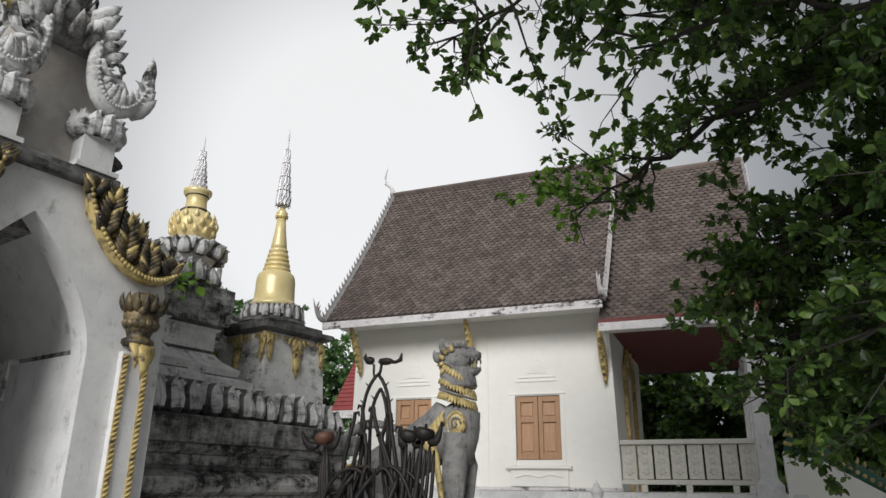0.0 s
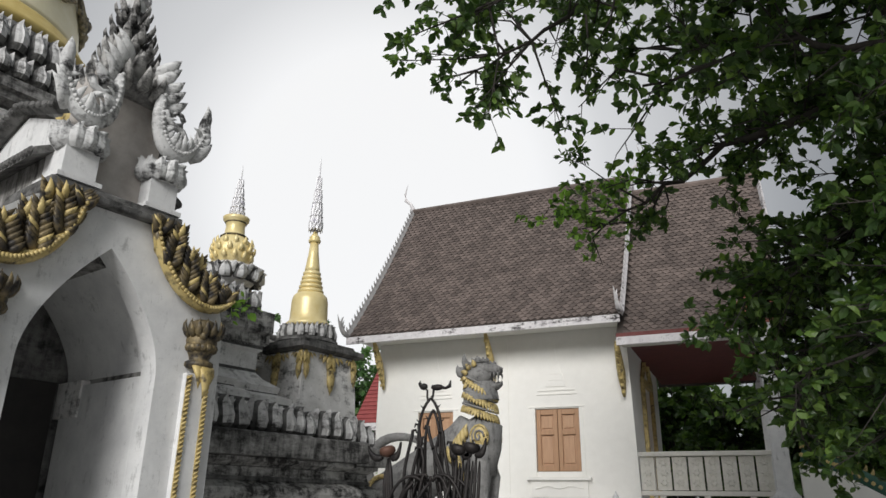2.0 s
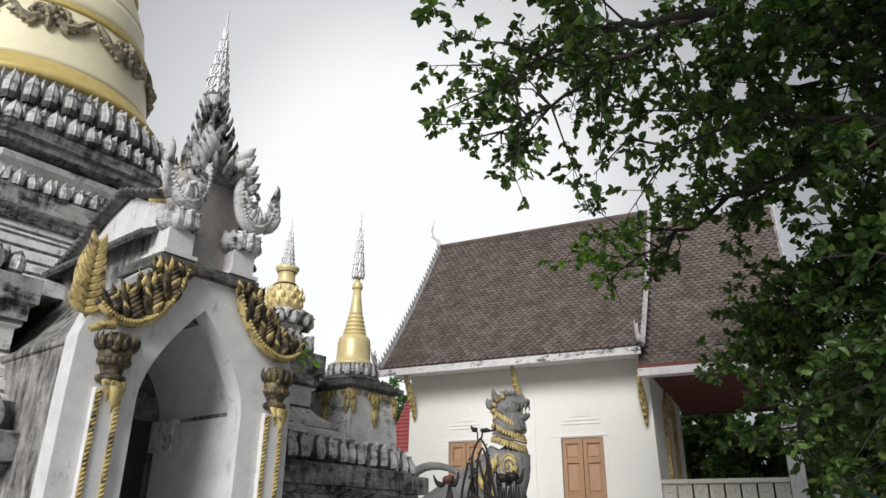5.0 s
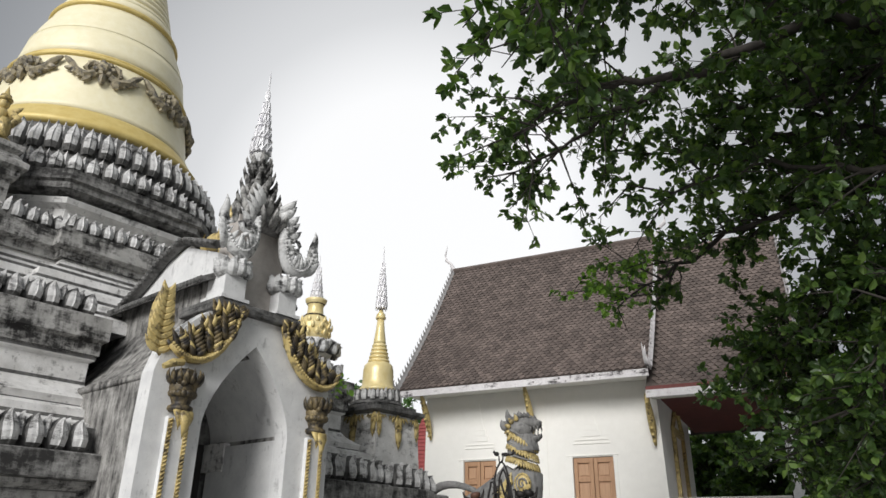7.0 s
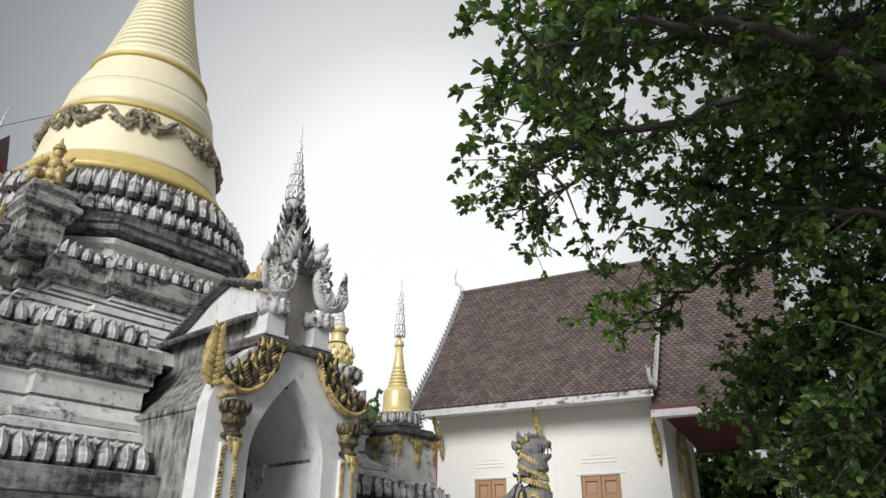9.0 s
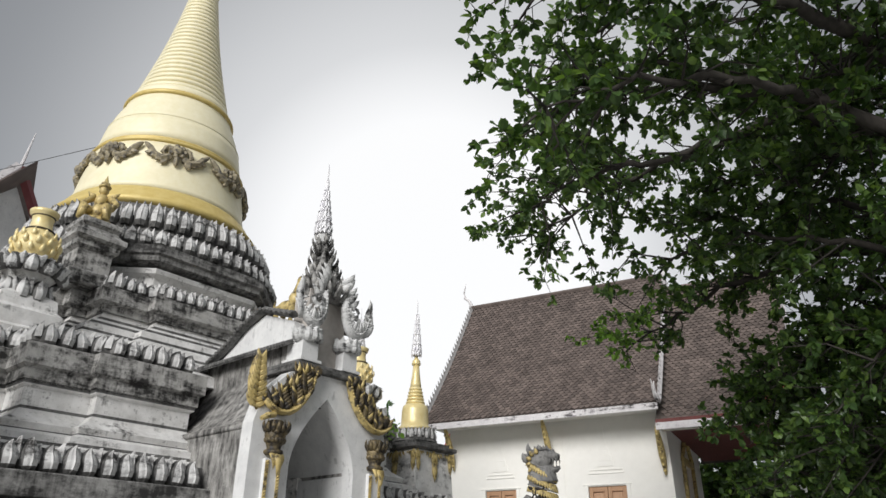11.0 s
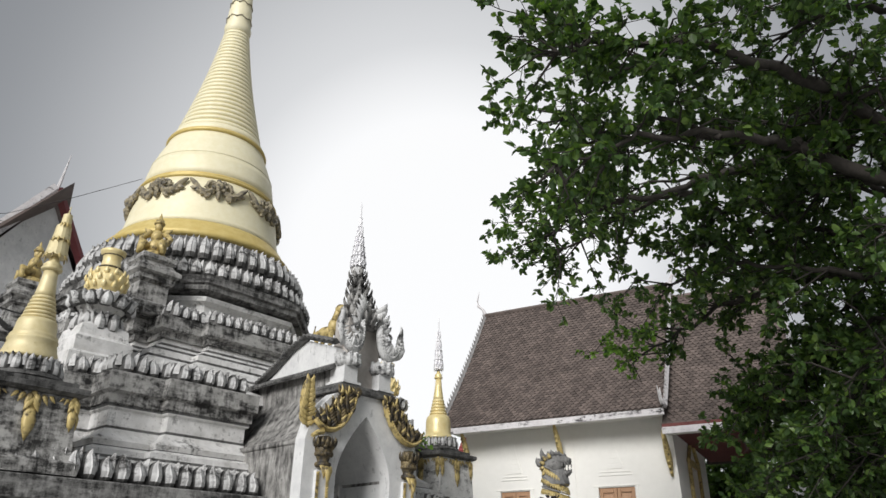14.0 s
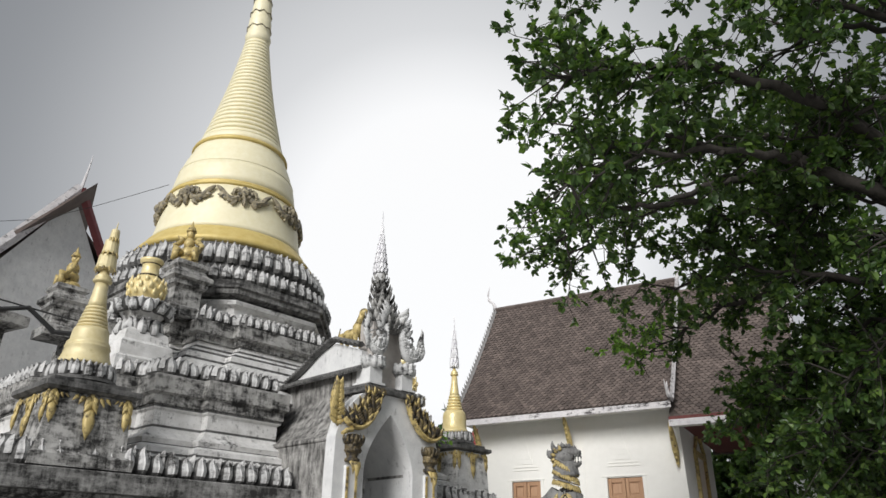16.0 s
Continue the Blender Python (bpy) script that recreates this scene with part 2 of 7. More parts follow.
def tier(bm, poly, prof, mi=0):
    """A moulded block: the outline swept up a profile of (offset, z)."""
    rings = [[bm.verts.new((p.x, p.y, z)) for p in plan_offset(poly, o)] for o, z in prof]
    k = len(poly)
    for a, b in zip(rings, rings[1:]):
        for i in range(k):
            f = bm.faces.new((a[i], a[(i + 1) % k], b[(i + 1) % k], b[i]))
            f.material_index = mi
    bm.faces.new(rings[0][::-1]).material_index = mi
    bm.faces.new(rings[-1]).material_index = mi
    return bm


def sweep(bm, pts, ra, rb=None, n=6, up=(0, 0, 1), mi=0):
    """A tapered limb along pts; ra across, rb along the normal nearest to up."""
    pts = [Vector(p) for p in pts]
    k = len(pts)
    ra = list(ra) if isinstance(ra, (list, tuple)) else [ra] * k
    rb = ra if rb is None else (list(rb) if isinstance(rb, (list, tuple)) else [rb] * k)
    up = Vector(up)
    rings = []
    for i, p in enumerate(pts):
        t = (pts[min(i + 1, k - 1)] - pts[max(i - 1, 0)]).normalized()
        u = up - t * up.dot(t)
        if u.length < 1e-3:
            u = Vector((1, 0.01, 0)) - t * t.x
        u.normalize()
        s = t.cross(u)
        rings.append([bm.verts.new(p + s * (ra[i] * math.cos(2 * math.pi * j / n)) + u * (rb[i] * math.sin(2 * math.pi * j / n))) for j in range(n)])
    for a, b in zip(rings, rings[1:]):
        for j in range(n):
            bm.faces.new((a[j], a[(j + 1) % n], b[(j + 1) % n], b[j])).material_index = mi
    bm.faces.new(rings[0][::-1]).material_index = mi
    bm.faces.new(rings[-1]).material_index = mi
    return bm


def bezier(a, b, c, n=8, d=None):
    a, b, c = Vector(a), Vector(b), Vector(c)
    out = []
    for i in range(n + 1):
        t = i / n
        if d is None:
            out.append(a * (1 - t) ** 2 + b * (2 * t * (1 - t)) + c * t * t)
        else:
            e = Vector(d)
            out.append(a * (1 - t) ** 3 + b * (3 * t * (1 - t) ** 2) + c * (3 * t * t * (1 - t)) + e * t ** 3)
    return out


def ball(bm, c, r, seg=10, mi=0):
    """An ellipsoid of radii r about c."""
    prof = [(math.sin(math.pi * (i + 0.15) / (seg // 2 + 0.3)), -math.cos(math.pi * (i + 0.15) / (seg // 2 + 0.3))) for i in range(seg // 2 + 1)]
    k0 = len(bm.verts)
    lathe(bm, prof, seg, mi=mi)
    bm.verts.ensure_lookup_table()
    for v in bm.verts[k0:]:
        v.co = Vector((v.co.x * r[0] + c[0], v.co.y * r[1] + c[1], v.co.z * r[2] + c[2]))
    return bm


def flame(bm, base, tip, width, side, thick=0.012, mi=0, curl=0.25, face=None):
    """A carved flame leaf from base to tip, bent towards side."""
    base, tip, side = Vector(base), Vector(tip), Vector(side)
    mid = (base + tip) / 2 + side * (curl * (tip - base).length)
    up = (tip - base).cross(side) if face is None else Vector(face)
    if up.length < 1e-6:
        up = Vector((1, 0, 0))
    pts = bezier(base, mid, tip, 4)
    sweep(bm, pts, [width * 0.55, width, width * 0.85, width * 0.5, 0.002], [thick, thick * 1.5, thick * 1.3, thick, 0.001], 6, up.normalized(), mi)
    return bm


def petal_bm(w, h, d):
    """A rounded lotus petal with a rib, and the tip of the petal behind it, facing +y."""
    bm = bmesh.new()
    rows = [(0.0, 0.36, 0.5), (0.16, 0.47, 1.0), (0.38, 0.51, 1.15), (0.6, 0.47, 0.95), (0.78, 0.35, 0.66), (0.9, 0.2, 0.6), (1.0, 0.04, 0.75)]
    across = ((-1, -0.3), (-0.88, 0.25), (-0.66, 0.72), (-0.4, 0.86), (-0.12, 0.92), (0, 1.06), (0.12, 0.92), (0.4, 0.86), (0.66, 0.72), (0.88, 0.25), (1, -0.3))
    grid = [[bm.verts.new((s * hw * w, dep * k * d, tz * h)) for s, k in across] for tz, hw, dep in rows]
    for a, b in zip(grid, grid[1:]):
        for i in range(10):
            # side and base faces coloured dark, standing in for shade between petals
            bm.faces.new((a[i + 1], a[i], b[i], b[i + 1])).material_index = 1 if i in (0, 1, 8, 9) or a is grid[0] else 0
    back = [[bm.verts.new((w * 0.5 + s * hw * w, k * d, tz * h)) for s, k in ((-1, -0.1), (0, 0.45), (1, -0.1))] for tz, hw in ((0.35, 0.3), (0.7, 0.27), (0.88, 0.17), (1.04, 0.02))]
    for a, b in zip(back, back[1:]):
        for i in range(2):
            bm.faces.new((a[i + 1], a[i], b[i], b[i + 1])).material_index = 0
    return bm


def lotus_run(parent, a, b, z, me, w, name="lotus_petal", lean=0.0):
    """Petals side by side from a to b (plan points, counter-clockwise outline), standing at z."""
    a, b = Vector((a[0], a[1])), Vector((b[0], b[1]))
    k = max(1, round((b - a).length / w))
    ang = math.degrees(math.atan2((b - a).y, (b - a).x)) + 180
    for i in range(k):
        p = a + (b - a) * ((i + 0.5) / k)
        j = random.uniform(0.93, 1.08)
        m = pose(p.x, p.y, z, lean + random.uniform(-6, 6), random.uniform(-6, 6), ang) @ Matrix.Diagonal((1.02 * (b - a).length / k / w, j, j * random.uniform(0.94, 1.05), 1))
        shared(name, me, parent, m)


def lotus_ring(parent, r, z, me, k, cx=0.0, cy=0.0, a0=0.0, a1=360.0, name="lotus_petal", lean=0.0):
    for i in range(k):
        g = a0 + (a1 - a0) * (i + 0.5) / k
        j = random.uniform(0.95, 1.06)
        shared(name, me, parent, pose(cx + r * math.cos(radians(g)), cy + r * math.sin(radians(g)), z, lean, 0, g - 90) @ Matrix.Diagonal((j, j, j, 1)))


def leaf_at(parent, me, base, tip, face, name="carved_leaf"):
    """A single carved leaf of the shared mesh me from base to tip, its flat side towards face."""
    base, tip, face = Vector(base), Vector(tip), Vector(face)
    z = tip - base
    k = z.length
    z.normalize()
    x = (face - z * face.dot(z)).normalized()
    y = z.cross(x)
    m = Matrix((x, y, z)).transposed().to_4x4()
    shared(name, me, parent, Matrix.Translation(base) @ m @ Matrix.Diagonal((k, k, k, 1)))


def petals_joined(parent, items, w, h, d, mat, label):
    """Petals on the far sides, as one mesh. items: (x, y, z, degrees)."""
    src = petal_bm(w, h, d)
    src.verts.index_update()
    co = [v.co.copy() for v in src.verts]
    fc = [[v.index for v in f.verts] for f in src.faces]
    mis = [f.material_index for f in src.faces]
    src.free()
    vs, fs = [], []
    for x, y, z, g in items:
        m, o = pose(x, y, z, 0, 0, g), len(vs)
        vs += [m @ c for c in co]
        fs += [[i + o for i in f] for f in fc]
    me = bpy.data.meshes.new("lotus_petals")
    me.from_pydata(vs, [], fs)
    me.materials.append(mat)
    me.materials.append(SOOT_SHADE)
    me.polygons.foreach_set("material_index", mis * len(items))
    ob = new("lotus_petals", me)
    ob.parent = parent
    tagged(ob, label, kind="stuff")


# ---------- ground ----------
bm = bmesh.new()
bmesh.ops.create_grid(bm, x_segments=24, y_segments=24, size=600)
ground = part("ground", bm, GROUND)
tagged(ground, "pale worn stone paving of the temple yard", "ground", kind="structure")

# ---------- the great chedi, in its own square frame (x out through the porch) ----------
CHEDI = pose(-7.45, 3.27, 0, 0, 0, -13)
chedi = thing("chedi", "tall white-and-gold brick chedi on weathered redented terraces", "stupa", CHEDI)
PET_L = mesh_of("lotus_petal_large", petal_bm(0.155, 0.24, 0.09), [PETAL, SOOT_SHADE])
PET_M = mesh_of("lotus_petal_mid", petal_bm(0.145, 0.2, 0.08), [PETAL, SOOT_SHADE])


def redented(h, c1, c2, s, e):
    """Square plan with twice stepped corners, counter-clockwise."""
    q = [(h, -c1), (h, c1), (h - s, c1), (h - s, c2), (e, c2), (e, e), (c2, e), (c2, h - s), (c1, h - s), (c1, h)]
    out = []
    for k in range(4):
        c, sn = (1, 0, -1, 0)[k], (0, 1, 0, -1)[k]
        pts = [(x * c - y * sn, x * sn + y * c) for x, y in q[1:]]
        out += pts
    return out


PLINTH = [(3.65, -3.8), (3.65, -0.7), (1.9, -0.7), (1.9, 0.78), (3.65, 0.78), (3.65, 2.2), (3.57, 2.2), (3.57, 2.98), (3.2, 2.98), (3.2, 3.7), (-3.7, 3.7), (-3.7, -3.8)]
bm = tier(bmesh.new(), PLINTH, [(0.2, 0.0), (0.2, 0.45), (0.1, 0.5), (0.1, 0.85), (0.16, 0.9), (0.17, 0.98), (0.04, 1.04), (0.03, 1.2), (0.09, 1.24), (0.11, 1.29), (0.09, 1.34), (-0.02, 1.38), (-0.02, 1.52),
    (0.05, 1.55), (0.07, 1.6), (0.05, 1.65), (-0.05, 1.7), (-0.06, 1.8), (0.02, 1.84), (0.02, 1.87)])
part("plinth", bm, STUCCO_DARK, chedi, "black-stained moulded plinth")
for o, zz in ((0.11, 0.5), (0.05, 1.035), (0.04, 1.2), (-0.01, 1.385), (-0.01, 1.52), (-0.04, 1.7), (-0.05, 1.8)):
    part("seam", tier(bmesh.new(), PLINTH, [(o + 0.006, zz), (o - 0.001, zz + 0.03)]), SOOT_SHADE, chedi)
bm = tier(bmesh.new(), PLINTH, [(0.08, 1.874), (0.1, 1.88), (0.1, 2.05), (0.08, 2.062), (-0.5, 2.07)])
part("cornice", bm, STUCCO_BLACK, chedi, "black-stained projecting cornice")

T2 = redented(3.03, 1.62, 2.2, 0.12, 2.5) + [(3.03, -0.77), (1.7, -0.77), (1.7, 0.85), (3.03, 0.85)]
bm = tier(bmesh.new(), T2, [(0.42, 2.06), (0.42, 2.3), (0.3, 2.34), (0.3, 2.42), (0.2, 2.46), (0.22, 2.52), (0.1, 2.6), (0.05, 2.66), (0.05, 2.84), (0.08, 2.86), (0.08, 2.9)])
part("terrace", bm, STUCCO, chedi)
bm = tier(bmesh.new(), T2, [(0.1, 2.904), (0.1, 3.0), (0.14, 3.03), (0.14, 3.22), (0.1, 3.235), (-0.4, 3.24)])
part("cornice", bm, STUCCO_DARK, chedi)

T3 = redented(2.05, 0.76, 1.32, 0.15, 1.5)
bm = tier(bmesh.new(), T3, [(0.75, 3.22), (0.73, 3.34), (0.6, 3.4), (0.56, 3.5), (0.4, 3.56), (0.36, 3.66), (0.26, 3.72), (0.24, 3.82), (0.14, 3.86), (0.1, 3.92), (0.0, 3.96), (-0.04, 4.06)])
part("terrace", bm, STUCCO, chedi)
bm = tier(bmesh.new(), T3, [(0.0, 4.064), (0.0, 4.14), (0.07, 4.17), (0.07, 4.34), (0.03, 4.352), (-0.4, 4.36)])
part("cornice", bm, STUCCO_DARK, chedi)

# dark strips in the grooves of the mouldings
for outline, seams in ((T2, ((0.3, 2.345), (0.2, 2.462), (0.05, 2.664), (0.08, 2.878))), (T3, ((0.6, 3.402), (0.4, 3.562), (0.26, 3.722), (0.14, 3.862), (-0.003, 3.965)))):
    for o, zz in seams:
        part("seam", tier(bmesh.new(), outline, [(o + 0.005, zz - 0.006), (o - 0.001, zz + 0.026)]), SOOT_SHADE, chedi)

OCT = [(2.02 * math.cos(radians(-22.5 + 45 * k)), 2.02 * math.sin(radians(-22.5 + 45 * k))) for k in range(8)]
bm = tier(bmesh.new(), OCT, [(0.0, 4.35), (0.0, 4.44), (-0.08, 4.5), (-0.1, 4.6), (-0.2, 4.64), (-0.2, 4.72), (-0.12, 4.76), (-0.1, 4.82), (-0.22, 4.86)])
part("octagonal_tier", bm, STUCCO, chedi)
bm = tier(bmesh.new(), OCT, [(-0.12, 4.864), (-0.04, 4.9), (-0.04, 4.97), (0.0, 4.99), (0.0, 5.1), (-0.05, 5.115), (-0.3, 5.12)])
part("octagonal_cornice", bm, STUCCO_BLACK, chedi)
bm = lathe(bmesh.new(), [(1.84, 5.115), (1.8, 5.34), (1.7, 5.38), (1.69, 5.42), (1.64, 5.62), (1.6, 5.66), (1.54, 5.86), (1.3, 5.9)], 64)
part("round_base", bm, SOOT_SHADE, chedi)

bm = lathe(bmesh.new(), [(1.3, 5.88), (1.5, 5.9), (1.54, 5.95), (1.5, 6.01), (1.42, 6.1), (1.36, 6.2), (1.3, 6.26)], 72)
part("gold_ring", bm, GOLD_RING, chedi, "", True)
bm = lathe(bmesh.new(), [(1.3, 6.255), (1.27, 6.35), (1.24, 6.5), (1.205, 6.75), (1.17, 6.95), (1.145, 7.1)], 72)
part("bell", bm, CREAM, chedi, "cream-gold painted bell", True)
bm = lathe(bmesh.new(), [(1.1, 7.095), (1.16, 7.11), (1.175, 7.135), (1.155, 7.16), (1.13, 7.165), (1.15, 7.18), (1.13, 7.21), (1.06, 7.215)], 72)
part("gold_band", bm, GOLD_RING, chedi, "", True)
bm = lathe(bmesh.new(), [(1.11, 7.21), (1.09, 7.35), (1.055, 7.55), (1.03, 7.66)], 72)
part("bell_shoulder", bm, CREAM, chedi, "", True)
bm = lathe(bmesh.new(), [(1.01, 7.655), (1.035, 7.66), (1.035, 7.675), (1.0, 7.75), (0.96, 7.88), (0.9, 8.03), (0.85, 8.14), (0.84, 8.2)], 72)
part("bell_shoulder", bm, CREAM, chedi, "", True)
bm = lathe(bmesh.new(), [(0.82, 8.19), (0.86, 8.2), (0.875, 8.23), (0.86, 8.27), (0.8, 8.28)], 72)
part("gold_band", bm, GOLD_RING, chedi, "", True)
# ringed spire
spire_r = lambda z: 0.8 + (z - 8.27) * (0.24 - 0.8) / (11.0 - 8.27) - 0.05 * math.sin(math.pi * (z - 8.27) / 2.73)
bm = lathe(bmesh.new(), [(0.74, 8.27), (0.8, 8.29), (0.78, 8.42), (0.7, 8.44)], 64)
part("fringe_ring", bm, CREAM, chedi, "", True)
z, k = 8.43, 0
while z < 10.95:
    h = 0.115 - 0.012 * (z - 8.4)
    r = spire_r(z)
    bm = lathe(bmesh.new(), [(r * 0.9, z), (r * 0.985, z + 0.01), (r, z + h * 0.35), (r * 0.985, z + h * 0.68), (r * 0.93, z + h * 0.75), (r * 0.9, z + h * 0.98)], 48)
    part("spire_ring", bm, CREAM, chedi, "", True)
    z += h
top = z
bm = lathe(bmesh.new(), [(0.2, top - 0.01), (0.24, top + 0.02), (0.26, top + 0.16), (0.22, top + 0.3), (0.235, top + 0.34), (0.225, top + 0.6), (0.2, top + 0.72), (0.21, top + 0.76), (0.18, top + 1.1), (0.12, top + 1.6), (0.05, top + 2.1), (0.01, top + 2.5)], 32)
part("spire_bud", bm, CREAM, chedi, "", True)
for dz, r in ((0.34, 0.243), (0.74, 0.218), (1.1, 0.19)):
    bm = bmesh.new()
    n = 16
    for i in range(n):
        a, b = 2 * math.pi * i / n, 2 * math.pi * (i + 1) / n
        za, zb = (0.05 if i % 2 else 0.0), (0.0 if i % 2 else 0.05)
        sweep(bm, [(r * math.cos(a), r * math.sin(a), top + dz + za), (r * math.cos(b), r * math.sin(b), top + dz + zb)], 0.012, None, 5)
    part("chased_band", bm, RELIEF, chedi, "dark chased band round the spire")

# garlands of flowers and scrolls round the bell
def garland(parent, g0):
    bm = bmesh.new()
    rr = lambda zz: 1.17 + (6.95 - zz) * 0.13 + 0.02
    P = lambda da, zz, out=0.03: ((rr(zz) + out) * math.cos(radians(g0 + da)), (rr(zz) + out) * math.sin(radians(g0 + da)), zz)
    c = P(0, 6.93, 0.05)
    ball(bm, c, (0.085, 0.085, 0.085), 8)
    for k in range(7):
        a = 2 * math.pi * k / 7
        ball(bm, P(4.6 * math.cos(a), 6.93 + 0.085 * math.sin(a), 0.05), (0.045, 0.045, 0.045), 6)
    flame(bm, P(0, 6.85), P(0, 6.67), 0.07, (0, 0, -1), 0.03)
    for s in (-1, 1):
        sweep(bm, [P(s * 4, 6.83), P(s * 9, 6.77), P(s * 14, 6.83), P(s * 17, 6.93), P(s * 20, 6.99), P(s * 22, 7.03)], [0.05, 0.06, 0.05, 0.045, 0.035, 0.015], None, 6)
        for q in range(4):
            flame(bm, P(s * (6 + 3 * q), 6.79 + 0.03 * q), P(s * (10 + 3.6 * q), 6.68 + 0.06 * q), 0.05, (0, 0, -1), 0.025)
        sweep(bm, [P(s * 5, 7.01), P(s * 8, 6.97), P(s * 9.5, 6.89), P(s * 8, 6.85)], [0.03, 0.04, 0.035, 0.015], None, 6)
    part("garland", bm, RELIEF, parent, "gilt stucco flower garland")


for k in range(8):
    garland(chedi, -22 + 45 * k)

# lotus petals: the sides the yard sees are single pieces
T2o, T3o = plan_offset(T2, 0.02), plan_offset(T3, -0.06)
PLo = plan_offset(PLINTH, -0.03)
lotus_run(chedi, PLo[0], (PLo[1].x, -0.85), 2.06, PET_L, 0.15)
lotus_run(chedi, (PLo[5].x, 0.92), PLo[5], 2.06, PET_L, 0.15)
for i in (6, 7, 8):
    lotus_run(chedi, PLo[i], PLo[i + 1], 2.06, PET_L, 0.15)
lotus_run(chedi, PLo[11], PLo[0], 2.06, PET_L, 0.15)
# dark bands added behind the petal rows as painted shade in the gaps
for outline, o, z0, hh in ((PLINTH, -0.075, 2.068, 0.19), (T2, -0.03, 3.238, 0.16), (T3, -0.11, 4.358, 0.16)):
    part("petal_gap_shade", tier(bmesh.new(), outline, [(o, z0), (o, z0 + hh), (o - 0.05, z0 + hh + 0.01)]), SOOT_SHADE, chedi)
rest_l, rest_m = [], []
for out, zz, w, me, rest in ((T2o, 3.236, 0.14, PET_M, rest_m), (T3o, 4.355, 0.14, PET_M, rest_m)):
    k = len(out)
    for i in range(k):
        a, b = out[i], out[(i + 1) % k]
        mid = (a + b) / 2
        if mid.x < 2.8 and zz < 3.5 and abs(mid.y) < 0.9:
            continue
        if mid.x > 0.6 and mid.y < 2.6 and mid.y > -3.2:
            lotus_run(chedi, a, b, zz, me, w)
        else:
            n = max(1, round((b - a).length / w))
            ang = math.degrees(math.atan2((b - a).y, (b - a).x)) + 180
            rest += [(*(a + (b - a) * ((j + 0.5) / n)), zz, ang) for j in range(n)]
PET_R = mesh_of("ring_petal", petal_bm(0.19, 0.36, 0.1), [PETAL, SOOT_SHADE])
lotus_ring(chedi, 1.82, 5.12, mesh_of("low_petal", petal_bm(0.19, 0.24, 0.09), [PETAL, SOOT_SHADE]), 34, 0, 0, -115, 75, lean=4)
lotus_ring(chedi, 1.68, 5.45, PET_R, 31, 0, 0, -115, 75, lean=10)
for r, zz, n in ((1.78, 5.12, 40), (1.61, 5.44, 38)):
    rest_m += [(r * math.cos(radians(75 + 170 * (j + 0.5) / n)), r * math.sin(radians(75 + 170 * (j + 0.5) / n)), zz, 75 + 170 * (j + 0.5) / n - 90) for j in range(n)]
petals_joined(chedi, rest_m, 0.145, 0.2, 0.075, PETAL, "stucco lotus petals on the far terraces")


# ---------- corner stupas ----------
PEND_LEAF = mesh_of("pendant_leaf", flame(bmesh.new(), (0, 0, 0), (0.04, 0, 1.0), 0.24, (1, 0, -0.3), 0.08, 0, 0.12, (1, 0, 0)), GOLD, True)


def pedestal_with_pendants(t, top, mat=STUCCO):
    """Square white pedestal with leaf pendants under a black cap."""
    sq = lambda h: [(h, -h), (h, h), (-h, h), (-h, -h)]
    bm = tier(bmesh.new(), sq(0.4), [(0.06, 0.0), (0.06, 0.1), (0.02, 0.13), (0.0, 0.2), (-0.03, top - 0.02), (-0.03, top)])
    part("pedestal", bm, mat, t, "white pedestal with black run-down stains")
    bm = tier(bmesh.new(), sq(0.4), [(0.0, top + 0.004), (0.04, top + 0.03), (0.04, top + 0.075), (0.0, top + 0.085), (-0.04, top + 0.09), (-0.04, top + 0.13), (-0.1, top + 0.14)])
    part("cap_slab", bm, SOOT_SHADE, t)
    for k in range(4):
        for y, w in ((0, 1.0), (-0.34, 0.72), (0.34, 0.72)):
            pen = part("pendant", ball(bmesh.new(), (0.378, y, top - 0.12 * w), (0.018, 0.05 * w, 0.14 * w), 10), GOLD, t, "gilt leaf pendant", True, pose(0, 0, 0, 0, 0, 90 * k))
            for sgn in (-1, 1):
                for q in range(3):
                    if abs(y + sgn * (0.06 + 0.06 * q) * w) < 0.42:
                        leaf_at(pen, PEND_LEAF, (0.382, y + sgn * (0.02 + 0.055 * q) * w, top - 0.02), (0.386, y + sgn * (0.06 + 0.06 * q) * w, top - (0.14 - 0.03 * q) * w), (1, sgn * 0.2, 0), "gilt_leaf")
                for q in range(3):
                    zz = top - 0.05 - 0.085 * q * w
                    leaf_at(pen, PEND_LEAF, (0.385, y, zz), (0.388, y + sgn * 0.06 * w * (1 - 0.25 * q), zz - 0.13 * w), (1, sgn * 0.3, 0), "gilt_leaf")
            leaf_at(pen, PEND_LEAF, (0.388, y, top - 0.18 * w), (0.386, y, top - 0.42 * w), (1, 0, 0), "gilt_leaf")
    bm = lathe(bmesh.new(), [(0.3, top + 0.135), (0.34, top + 0.15), (0.33, top + 0.18), (0.27, top + 0.2), (0.25, top + 0.24), (0.25, top + 0.32), (0.2, top + 0.34)], 32)
    part("collar", bm, SOOT_SHADE, t)
    me = mesh_of("collar_petal", petal_bm(0.1, 0.17, 0.05), [PETAL, SOOT_SHADE], True)
    lotus_ring(t, 0.265, top + 0.17, me, 16)


